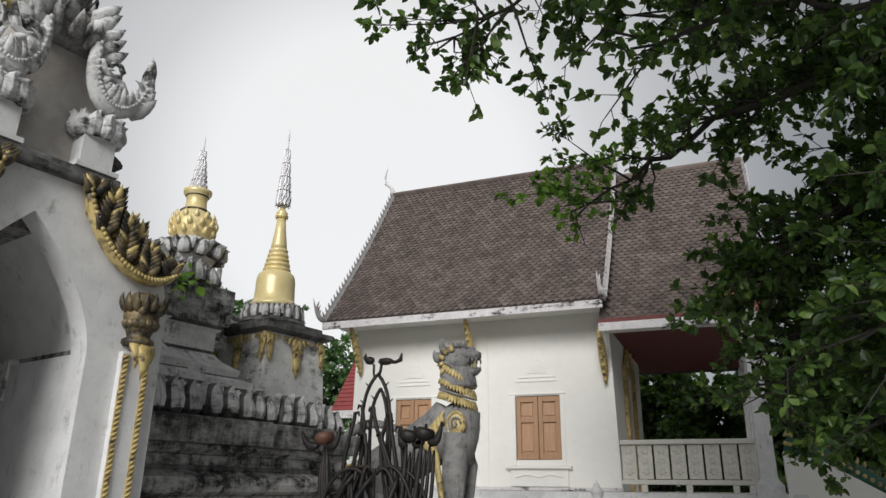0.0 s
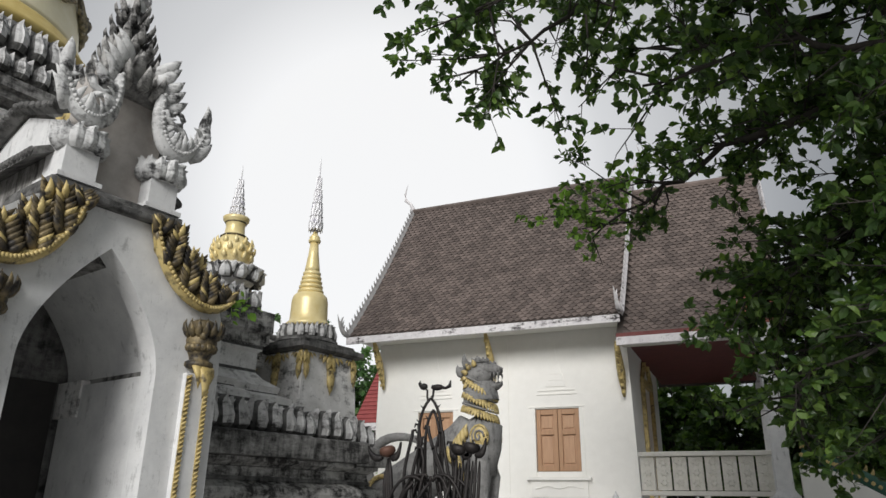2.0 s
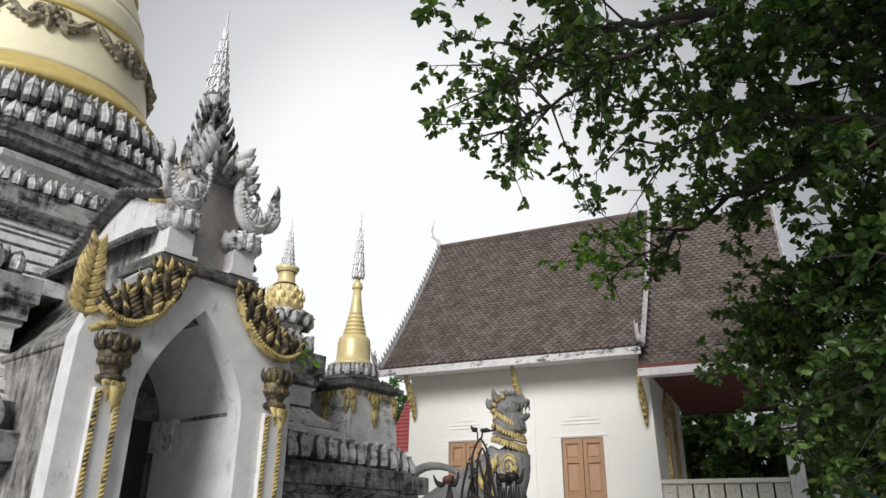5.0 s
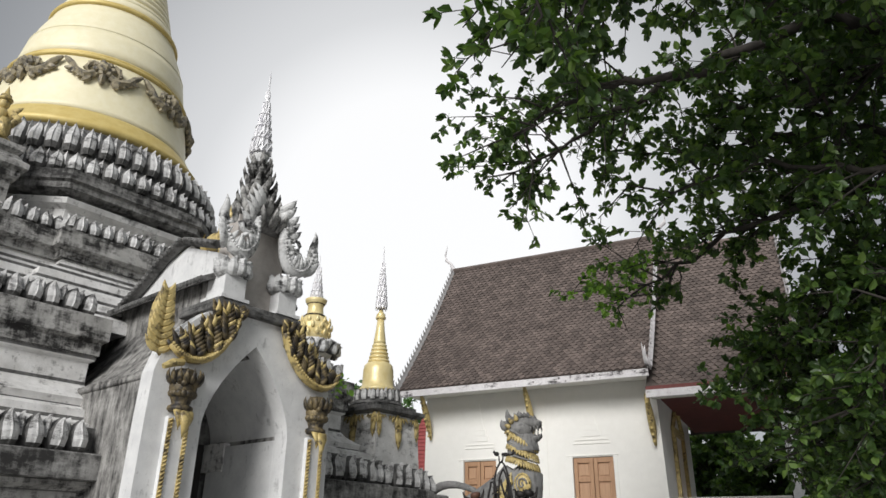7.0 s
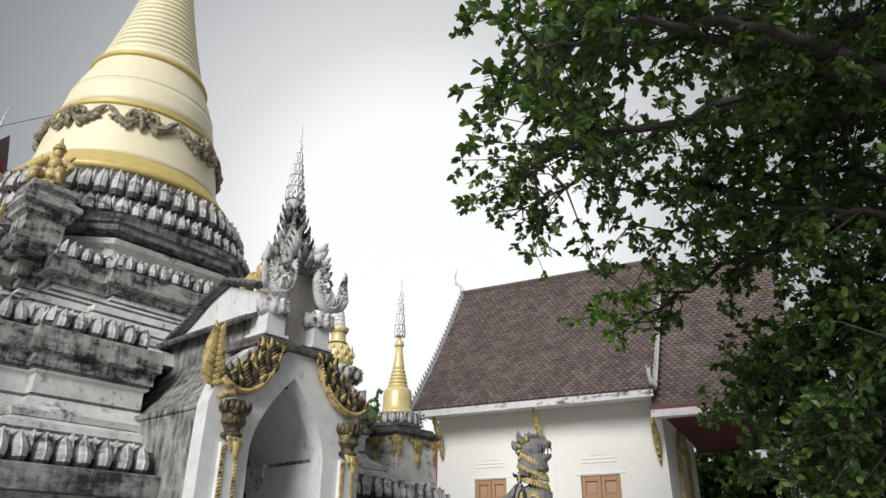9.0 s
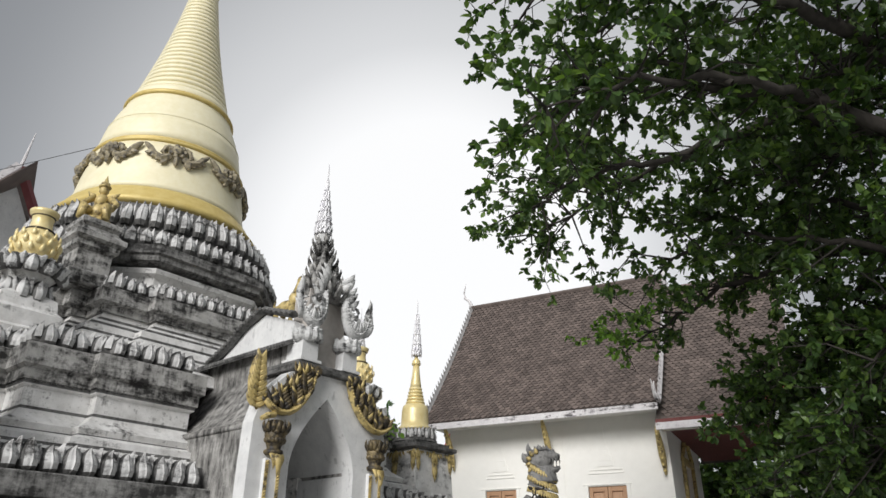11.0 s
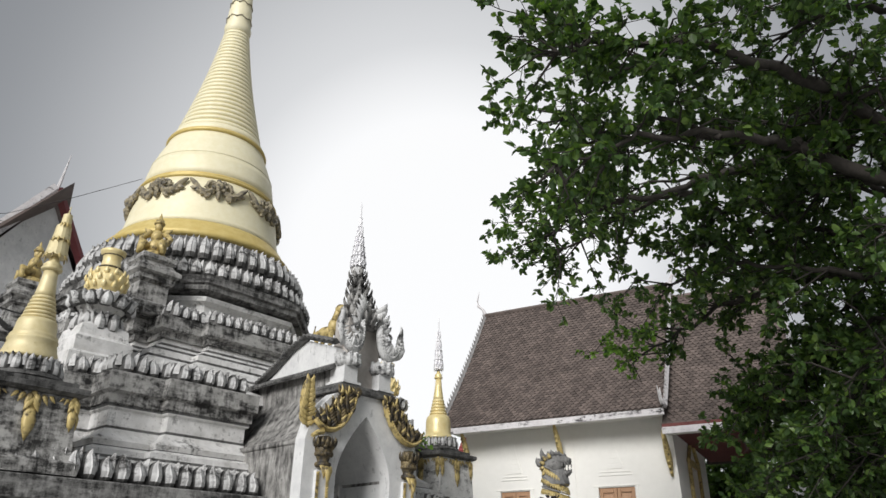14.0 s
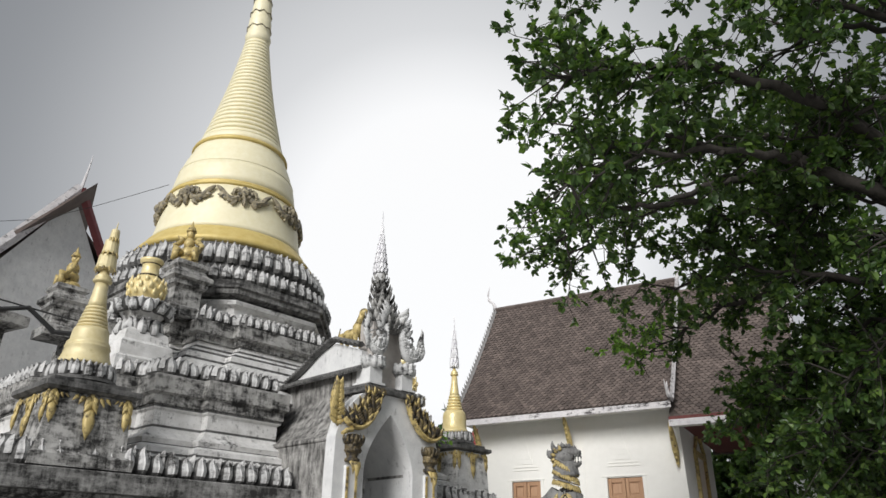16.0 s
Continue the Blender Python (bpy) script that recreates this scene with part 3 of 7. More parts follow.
def corner_stupa(m):
    """Gold bell with rings, cone, bud and pierced finial on a tall pedestal."""
    t = thing("corner_stupa", "small gilded stupa on a stained white pedestal with gilt pendants", "stupa", m, "corner stupas of the chedi")
    pedestal_with_pendants(t, 0.9)
    bm = lathe(bmesh.new(), [(0.2, 1.22), (0.245, 1.235), (0.25, 1.26), (0.225, 1.285), (0.205, 1.31), (0.2, 1.42), (0.198, 1.52), (0.185, 1.58), (0.15, 1.615), (0.12, 1.62)], 40)
    part("bell", bm, GOLD_BRIGHT, t, "", True)
    for i in range(5):
        r, zz = 0.142 - 0.011 * i, 1.615 + 0.052 * i
        part("spire_ring", lathe(bmesh.new(), [(r * 0.84, zz), (r, zz + 0.014), (r, zz + 0.036), (r * 0.84, zz + 0.052)], 28), GOLD_BRIGHT, t, "", True)
    part("spire", lathe(bmesh.new(), [(0.085, 1.87), (0.08, 1.92), (0.058, 2.08), (0.046, 2.22)], 24), GOLD_BRIGHT, t, "", True)
    part("bud", lathe(bmesh.new(), [(0.044, 2.215), (0.066, 2.225), (0.07, 2.25), (0.055, 2.27), (0.062, 2.285), (0.04, 2.31), (0.015, 2.36)], 20), GOLD_BRIGHT, t, "", True)
    finial(t, 2.36, 0.075, 4, 0.17)
    return t


def ringed_stupa(m):
    """Pale gold cone with a banded foot, rings, bud and a crooked gilt parasol."""
    pale = gilded("pale_gold", (0.62, 0.52, 0.27), (0.74, 0.65, 0.4), (0.45, 0.37, 0.18), 0.58, 0.76, 0.15, 0.5)
    t = thing("corner_stupa", "pale gold ringed cone stupa with a crooked gilt parasol", "stupa", m, "corner stupas of the chedi")
    pedestal_with_pendants(t, 0.66, STUCCO_DARK)
    part("cone", lathe(bmesh.new(), [(0.2, 0.98), (0.255, 1.0), (0.25, 1.02), (0.225, 1.08), (0.205, 1.16), (0.215, 1.175), (0.21, 1.19), (0.2, 1.2), (0.205, 1.215), (0.195, 1.23), (0.18, 1.25), (0.17, 1.34), (0.16, 1.375), (0.12, 1.39)], 40), pale, t, "plain banded cone", True)
    for i in range(6):
        r, zz = 0.148 - 0.009 * i, 1.38 + 0.039 * i
        part("spire_ring", lathe(bmesh.new(), [(r * 0.84, zz), (r, zz + 0.01), (r, zz + 0.028), (r * 0.84, zz + 0.039)], 28), pale, t, "", True)
    part("spire", lathe(bmesh.new(), [(0.092, 1.61), (0.085, 1.66), (0.068, 1.8), (0.062, 1.88)], 24), pale, t, "", True)
    part("bud", lathe(bmesh.new(), [(0.062, 1.875), (0.09, 1.885), (0.095, 1.905), (0.075, 1.92), (0.085, 1.94), (0.05, 1.98), (0.02, 2.06)], 20), pale, t, "", True)
    for zz, r, h, dx in ((2.03, 0.095, 0.15, 0.01), (2.2, 0.075, 0.15, 0.03), (2.36, 0.045, 0.11, 0.06)):
        b = lathe(bmesh.new(), [(r * 1.04, zz), (r * 1.06, zz + 0.03), (r, zz + 0.06), (r * 0.92, zz + h), (r * 0.5, zz + h + 0.012)], 16, dx, 0)
        par = part("parasol", b, pale, t, "pierced gilt parasol tier")
        for k in range(10):
            a = 2 * math.pi * k / 10
            leaf_at(par, PEND_LEAF, (dx + r * math.cos(a), r * math.sin(a), zz + 0.015), (dx + r * 1.06 * math.cos(a), r * 1.06 * math.sin(a), zz - 0.045), (math.cos(a), math.sin(a), 0), "fringe_leaf")
    part("rod", sweep(bmesh.new(), [(0.0, 0, 2.0), (0.02, 0, 2.2), (0.06, 0, 2.46), (0.08, 0, 2.56)], [0.012, 0.012, 0.01, 0.004], None, 6), pale, t)
    return t


def finial(parent, z, r, tiers, h, label="pierced silver finial tier"):
    """Tiered parasols of pierced metal round a rod."""
    bm = lathe(bmesh.new(), [(0.008, z), (0.008, z + h * (tiers + 1.1)), (0.001, z + h * (tiers + 1.6))], 8)
    part("rod", bm, SILVER, parent)
    for i in range(tiers):
        rr, zz = r * (1 - 0.2 * i), z + h * (0.1 + i * 0.98)
        bm = bmesh.new()
        n = 12
        for k in range(n):
            a = 2 * math.pi * k / n
            p = lambda q, w, o=0.0: (rr * w * math.cos(a + o), rr * w * math.sin(a + o), zz + q * h)
            sweep(bm, [p(0, 1.0), p(0.5, 1.04), p(0.95, 0.86)], rr * 0.13, 0.006, 4)
            sweep(bm, [p(0.0, 1.0), p(0.3, 1.02, 0.26), p(0.6, 1.0, 0.5)], rr * 0.1, 0.006, 4)
            sweep(bm, [p(0.02, 1.02), p(-0.14, 1.08)], [rr * 0.16, 0.002], [0.006, 0.002], 4)
        ring = bmesh.new()
        lathe(ring, [(rr * 0.86, zz), (rr * 1.06, zz + 0.03 * h), (rr * 0.97, zz + 0.1 * h), (rr * 0.95, zz + 0.5 * h), (rr * 0.8, zz + 0.9 * h), (rr * 1.04, zz + 0.95 * h), (rr * 0.7, zz + 0.99 * h)], 16)
        par = part("parasol", ring, SILVER, parent, label)
        tagged(part("lattice", bm, SILVER, par), "pierced silver lattice", kind="stuff")


def local(u, v, z, rz=0.0):
    return CHEDI @ pose(u, v, z, 0, 0, rz)


corner_stupa(local(2.6, 3.18, 2.075))
ringed_stupa(local(3.27, -3.2, 2.075))


# ---------- vases and figures on the terraces ----------
def vase(m):
    t = thing("vase", "gilded water-pot on a flaring stucco lotus pedestal", "vase", m, "gilded vases on the terrace corners")
    bm = tier(bmesh.new(), [(0.28, -0.28), (0.28, 0.28), (-0.28, 0.28), (-0.28, -0.28)], [(0.1, -0.3), (0.1, 0.0), (0.04, 0.04), (0.04, 0.2), (0.0, 0.24), (-0.02, 0.36), (-0.1, 0.42)])
    part("pedestal", bm, STUCCO, t, "stepped white pedestal")
    part("stem", lathe(bmesh.new(), [(0.17, 0.4), (0.17, 0.48), (0.22, 0.58), (0.29, 0.66), (0.31, 0.7), (0.3, 0.76), (0.2, 0.82)], 24), STUCCO, t, "flaring white stem", True)
    lotus_ring(t, 0.21, 0.3, mesh_of("stem_petal", petal_bm(0.16, 0.24, 0.08), [PETAL, SOOT_SHADE], True), 10)
    rim = mesh_of("rim_leaf", petal_bm(0.16, 0.17, 0.09), [CARVED, SOOT_SHADE], True)
    lotus_ring(t, 0.25, 0.62, rim, 12, lean=-30)
    bm = lathe(bmesh.new(), [(0.1, 0.8), (0.17, 0.83), (0.215, 0.91), (0.222, 0.98), (0.195, 1.07), (0.14, 1.13), (0.112, 1.17), (0.102, 1.26), (0.11, 1.31), (0.14, 1.34), (0.146, 1.375), (0.12, 1.385)], 32)
    pot = part("pot", bm, GOLD_BRIGHT, t, "", True)
    for i in range(3):
        for k in range(12):
            a = 2 * math.pi * (k + 0.5 * i) / 12
            r0, z0 = (0.2, 0.215, 0.19)[i], 0.86 + 0.08 * i
            leaf_at(pot, SCALE_ME, (r0 * math.cos(a), r0 * math.sin(a), z0), (r0 * math.cos(a), r0 * math.sin(a), z0 + 0.1), (math.cos(a), math.sin(a), 0), "scale")
    for zz, r in ((1.13, 0.145), (1.3, 0.115)):
        part("band", lathe(bmesh.new(), [(r * 0.9, zz), (r * 1.06, zz + 0.012), (r * 0.9, zz + 0.03)], 28), GOLD_OLD, t, "", True)
    return t


SCALE_ME = mesh_of("pot_scale", flame(bmesh.new(), (0, 0, 0), (0.15, 0, 1.0), 0.3, (1, 0, -0.3), 0.12, 0, 0.3, (1, 0, 0)), GOLD_BRIGHT, True)
vs_r = vase(local(2.01, 2.53, 3.14))
finial(vs_r, 1.37, 0.08, 4, 0.12)
vase(local(2.12, -2.22, 3.48))


def guardian(m, s=1.0):
    """A kneeling gilded guardian figure as one plain mesh."""
    bm = bmesh.new()
    lathe(bm, [(0.17, 0), (0.19, 0.03), (0.17, 0.07), (0.15, 0.1)], 16)
    ball(bm, (0, 0, 0.2), (0.13, 0.12, 0.13))
    ball(bm, (0, 0, 0.36), (0.105, 0.085, 0.12))
    ball(bm, (0, 0, 0.53), (0.062, 0.062, 0.075))
    lathe(bm, [(0.075, 0.57), (0.08, 0.59), (0.06, 0.61), (0.055, 0.64), (0.03, 0.66), (0.02, 0.7), (0.003, 0.76)], 12)
    for s_ in (-1, 1):
        sweep(bm, [(0, s_ * 0.1, 0.42), (0.04, s_ * 0.2, 0.32), (0.1, s_ * 0.17, 0.2)], [0.05, 0.042, 0.035])
        sweep(bm, [(0.0, s_ * 0.07, 0.17), (0.17, s_ * 0.14, 0.2), (0.17, s_ * 0.15, 0.04)], [0.075, 0.07, 0.05])
        flame(bm, (0, s_ * 0.09, 0.44), (-0.02, s_ * 0.2, 0.52), 0.04, (0, 0, -1), 0.02)
    ob = part("guardian_figure", bm, GOLD, None, "", True, m @ Matrix.Diagonal((s, s, s, 1)))
    return tagged(ob, "small gilded kneeling guardian figure on a terrace corner", "statue", "guardian figures on the chedi")


def block(name, m, poly_h, prof, mat, label, cat):
    bm = tier(bmesh.new(), [(poly_h, -poly_h), (poly_h, poly_h), (-poly_h, poly_h), (-poly_h, -poly_h)], prof)
    return tagged(part(name, bm, mat, None, "", False, m), label, cat)


for u, v, rz in ((1.53, -1.47, -40), (-0.7, -2.2, -100)):
    p = block("figure_pedestal", local(u, v, 4.36), 0.2, [(0.07, 0), (0.07, 0.14), (0.0, 0.18), (0, 0.42), (0.05, 0.46), (0.05, 0.52), (0.1, 0.56), (0.1, 0.62), (0.04, 0.66), (0, 0.72), (0.04, 0.76), (0.04, 0.82)], STUCCO_DARK, "stepped black-stained stucco pedestal", "pedestal")
    guardian(local(u, v, 5.18, rz), 0.95)


# ---------- the arched porch ----------
porch = thing("arched_porch", "whitewashed arched porch with gilt stucco makaras and spire", "gate", CHEDI)
F, VC = 4.3, 0.04      # front face, centre line
JL, JR = -0.36, 0.44   # jambs
EL, ER = -0.8, 0.88    # outer edges


def arch_pts(n=12):
    """Right half of the pointed arch, from the springing to the apex."""
    out = []
    for i in range(n + 1):
        t = i / n
        out.append((JR + (VC - JR) * t ** 1.7, 2.26 + 0.69 * t))
    return out


A_R = arch_pts()
A_L = [(2 * VC - y - 0.0, z) for y, z in A_R]
hole = [(JR, 0.0)] + A_R + A_L[::-1][1:] + [(JL, 0.0)]


def front_wall(u0, u1):
    """The front with its arch cut through, bounded by a stepped outline."""
    bm = bmesh.new()
    outer = lambda y: 3.14
    for side in (1, -1):
        arc = [(JR, 0.0)] + A_R if side == 1 else [(JL, 0.0)] + A_L
        edge = ER if side == 1 else EL
        ou = [(edge + side * 0.0, 0.0)]
        for i in range(1, len(arc)):
            f = (i - 1) / (len(arc) - 2)
            z = arc[i][1]
            if f < 0.35:
                ou.append((edge - side * 0.02 * f, 2.27 + (2.62 - 2.27) * f / 0.35))
            elif f < 0.8:
                g = (f - 0.35) / 0.45
                ou.append((edge + (VC + side * 0.42 - edge) * g, 2.62 + 0.55 * g ** 0.6))
            else:
                g = (f - 0.8) / 0.2
                ou.append((VC + side * 0.42 * (1 - g), 3.17))
        ra = [[bm.verts.new((u, y, z)) for y, z in arc] for u in (u0, u1)]
        ro = [[bm.verts.new((u, y, z)) for y, z in ou] for u in (u0, u1)]
        for i in range(len(arc) - 1):
            for q in ((ra[1][i], ra[1][i + 1], ro[1][i + 1], ro[1][i]), (ra[0][i], ro[0][i], ro[0][i + 1], ra[0][i + 1]),
                      (ra[0][i], ra[0][i + 1], ra[1][i + 1], ra[1][i]), (ro[0][i], ro[1][i], ro[1][i + 1], ro[0][i + 1])):
                bm.faces.new(q)
    bmesh.ops.recalc_face_normals(bm, faces=bm.faces)
    return bm


part("front_wall", front_wall(F - 0.16, F), LIME, porch, "whitewashed front with a pointed arch")
# vaulted passage behind: wider chamber walls
bm = bmesh.new()
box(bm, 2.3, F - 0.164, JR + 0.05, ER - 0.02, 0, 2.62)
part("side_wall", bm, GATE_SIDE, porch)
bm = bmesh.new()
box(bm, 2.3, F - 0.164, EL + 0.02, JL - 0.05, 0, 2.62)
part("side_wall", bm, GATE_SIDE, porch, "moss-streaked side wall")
# back wall and added black panel: the passage's unlit depth put into colour
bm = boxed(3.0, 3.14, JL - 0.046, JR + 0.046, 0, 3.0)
part("back_wall", bm, SOOT_SHADE, porch)
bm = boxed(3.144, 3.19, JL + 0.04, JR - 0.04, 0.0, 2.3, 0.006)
part("passage_dark_panel", bm, plain("unlit_black", (0.012, 0.011, 0.01), (0.025, 0.022, 0.02), 0.8), porch, "black panel standing for the unlit depth of the passage")
for v0, v1 in ((JR + 0.002, JR + 0.046), (JL - 0.046, JL - 0.002)):
    part("passage_lining", boxed(3.2, F - 0.164, v0, v1, 0, 2.27, 0.006), LIME, porch, "grey whitewashed lining of the passage")
# inner vault
bm = bmesh.new()
arc = A_R + A_L[::-1][1:]
grow = [(VC + (y - VC) * 1.12, z + 0.05) for y, z in arc]
o2 = [(VC + (y - VC) * 1.4, z + 0.12) for y, z in arc]
rings = [[bm.verts.new((u, y, z)) for y, z in g] for u, g in ((2.3, grow), (F - 0.165, grow), (F - 0.165, o2), (2.3, o2))]
for a, b in ((0, 1), (1, 2), (2, 3), (3, 0)):
    for i in range(len(arc) - 1):
        bm.faces.new((rings[a][i], rings[a][i + 1], rings[b][i + 1], rings[b][i]))
bmesh.ops.recalc_face_normals(bm, faces=bm.faces)
part("vault", bm, LIME, porch, "grey-stained plaster vault")
# curved lower roof on either side
for side, edge in ((-1, EL), (1, ER)):
    bm = bmesh.new()
    n = 8
    rows = []
    for u in (2.55, F - 0.1):
        top = []
        for i in range(n + 1):
            t = i / n
            y = edge + (VC + side * 0.34 - edge) * t
            z = 2.6 + 0.62 * (t ** 1.4)
            top.append((u, y - side * 0.012 * (1 - t), z))
        rows.append(top)
    va = [[bm.verts.new(p) for p in r] for r in rows]
    vb = [[bm.verts.new((p[0], p[1], p[2] - 0.04)) for p in r] for r in rows]
    for i in range(n):
        bm.faces.new((va[0][i], va[1][i], va[1][i + 1], va[0][i + 1]))
        bm.faces.new((vb[0][i], vb[0][i + 1], vb[1][i + 1], vb[1][i]))
        bm.faces.new((va[1][i], vb[1][i], vb[1][i + 1], va[1][i + 1]))
        bm.faces.new((va[0][i], va[0][i + 1], vb[0][i + 1], vb[0][i]))
    bm.faces.new((va[0][0], vb[0][0], vb[1][0], va[1][0]))
    bmesh.ops.recalc_face_normals(bm, faces=bm.faces)
    part("lower_roof", bm, GATE_SIDE, porch, "concave plastered roof, streaked grey", True)
# upper storey, its eaves and cross gable
bm = boxed(2.3, F - 0.2, VC - 0.36, VC + 0.36, 2.9, 3.5)
part("upper_wall", bm, GATE_SIDE, porch, "streaked upper wall")


def eave_slab(bm, u0, u1, y, side, z, drop):
    """A sloping dark eave strip with a beaded edge."""
    vs = []
    for u in (u0, u1):
        for yy, zz in ((y - side * 0.06, z), (y + side * 0.12, z - drop), (y + side * 0.12, z - drop - 0.05), (y - side * 0.06, z - 0.05)):
            vs.append(bm.verts.new((u, yy, zz)))
    for q in ((0, 1, 5, 4), (1, 2, 6, 5), (2, 3, 7, 6), (3, 0, 4, 7), (0, 3, 2, 1), (4, 5, 6, 7)):
        bm.faces.new([vs[i] for i in q])
    k = int((u1 - u0) / 0.05)
    for i in range(k):
        ball(bm, (u0 + (i + 0.5) * (u1 - u0) / k, y + side * 0.125, z - drop - 0.02), (0.022, 0.022, 0.028), 6)


for side in (-1, 1):
    bm = bmesh.new()
    eave_slab(bm, 2.3, F - 0.14, VC + side * 0.36, side, 3.56, 0.1)
    bmesh.ops.recalc_face_normals(bm, faces=bm.faces)
    part("eave", bm, SOOT_SHADE, porch, "black beaded eave")
bm = bmesh.new()
# cross gable with its white triangle towards the sides
gv = [bm.verts.new(p) for yy in (VC - 0.34, VC + 0.34) for p in ((2.8, yy, 3.5), (4.1, yy, 3.5), (4.1, yy, 3.72), (3.6, yy, 3.9), (3.3, yy, 3.82))]
bm.faces.new(gv[:5])
bm.faces.new(gv[5:][::-1])
for i in range(5):
    bm.faces.new((gv[i], gv[i + 5], gv[(i + 1) % 5 + 5], gv[(i + 1) % 5]))
bmesh.ops.recalc_face_normals(bm, faces=bm.faces)
part("cross_gable", bm, LIME, porch)
for side in (-1, 1):
    bm = bmesh.new()
    y = VC + side * 0.37
    path = [(2.7, y, 3.52), (3.0, y, 3.66), (3.3, y, 3.84), (3.6, y, 3.95), (4.12, y, 3.78)]
    sweep(bm, path, [0.07] * 5, [0.04] * 5, 4)
    for i in range(24):
        t = i / 23 * 4
        j = min(3, int(t))
        p = Vector(path[j]).lerp(Vector(path[j + 1]), t - j)
        ball(bm, (p.x, p.y + side * 0.06, p.z), (0.022, 0.022, 0.026), 6)
    part("gable_edge", bm, SOOT_SHADE, porch, "black beaded gable edging")
# slab over the arch
bm = bmesh.new()
box(bm, F - 0.5, F + 0.06, VC - 0.44, VC + 0.44, 3.172, 3.22, 0.012)
box(bm, F - 0.5, F + 0.02, VC - 0.42, VC + 0.42, 3.222, 3.27, 0.012)
part("slab", bm, SOOT_SHADE, porch, "black-stained stepped slab")

UNIT_LEAF = lambda: flame(bmesh.new(), (0, 0, 0), (0.25, 0, 1.0), 0.22, (1, 0, -0.3), 0.08, 0, 0.4, (1, 0, 0))
LEAF_OLD = mesh_of("old_gilt_leaf", UNIT_LEAF(), GOLD_OLD, True)
LEAF_GOLD = mesh_of("gilt_leaf", UNIT_LEAF(), GOLD, True)
LEAF_GREY = mesh_of("grey_leaf", UNIT_LEAF(), CARVED, True)
CAP_ME = mesh_of("cap_petal", petal_bm(0.12, 0.15, 0.06), CARVED, True)
BEAD_GOLD = mesh_of("gilt_bead", ball(bmesh.new(), (0, 0, 0), (0.014, 0.016, 0.016), 6), GOLD, True)
BEAD_OLD = mesh_of("old_bead", ball(bmesh.new(), (0, 0, 0), (0.03, 0.03, 0.03), 8), GOLD_OLD, True)
BEAD_GREY = mesh_of("grey_bead", ball(bmesh.new(), (0, 0, 0), (0.014, 0.014, 0.014), 6), CARVED, True)
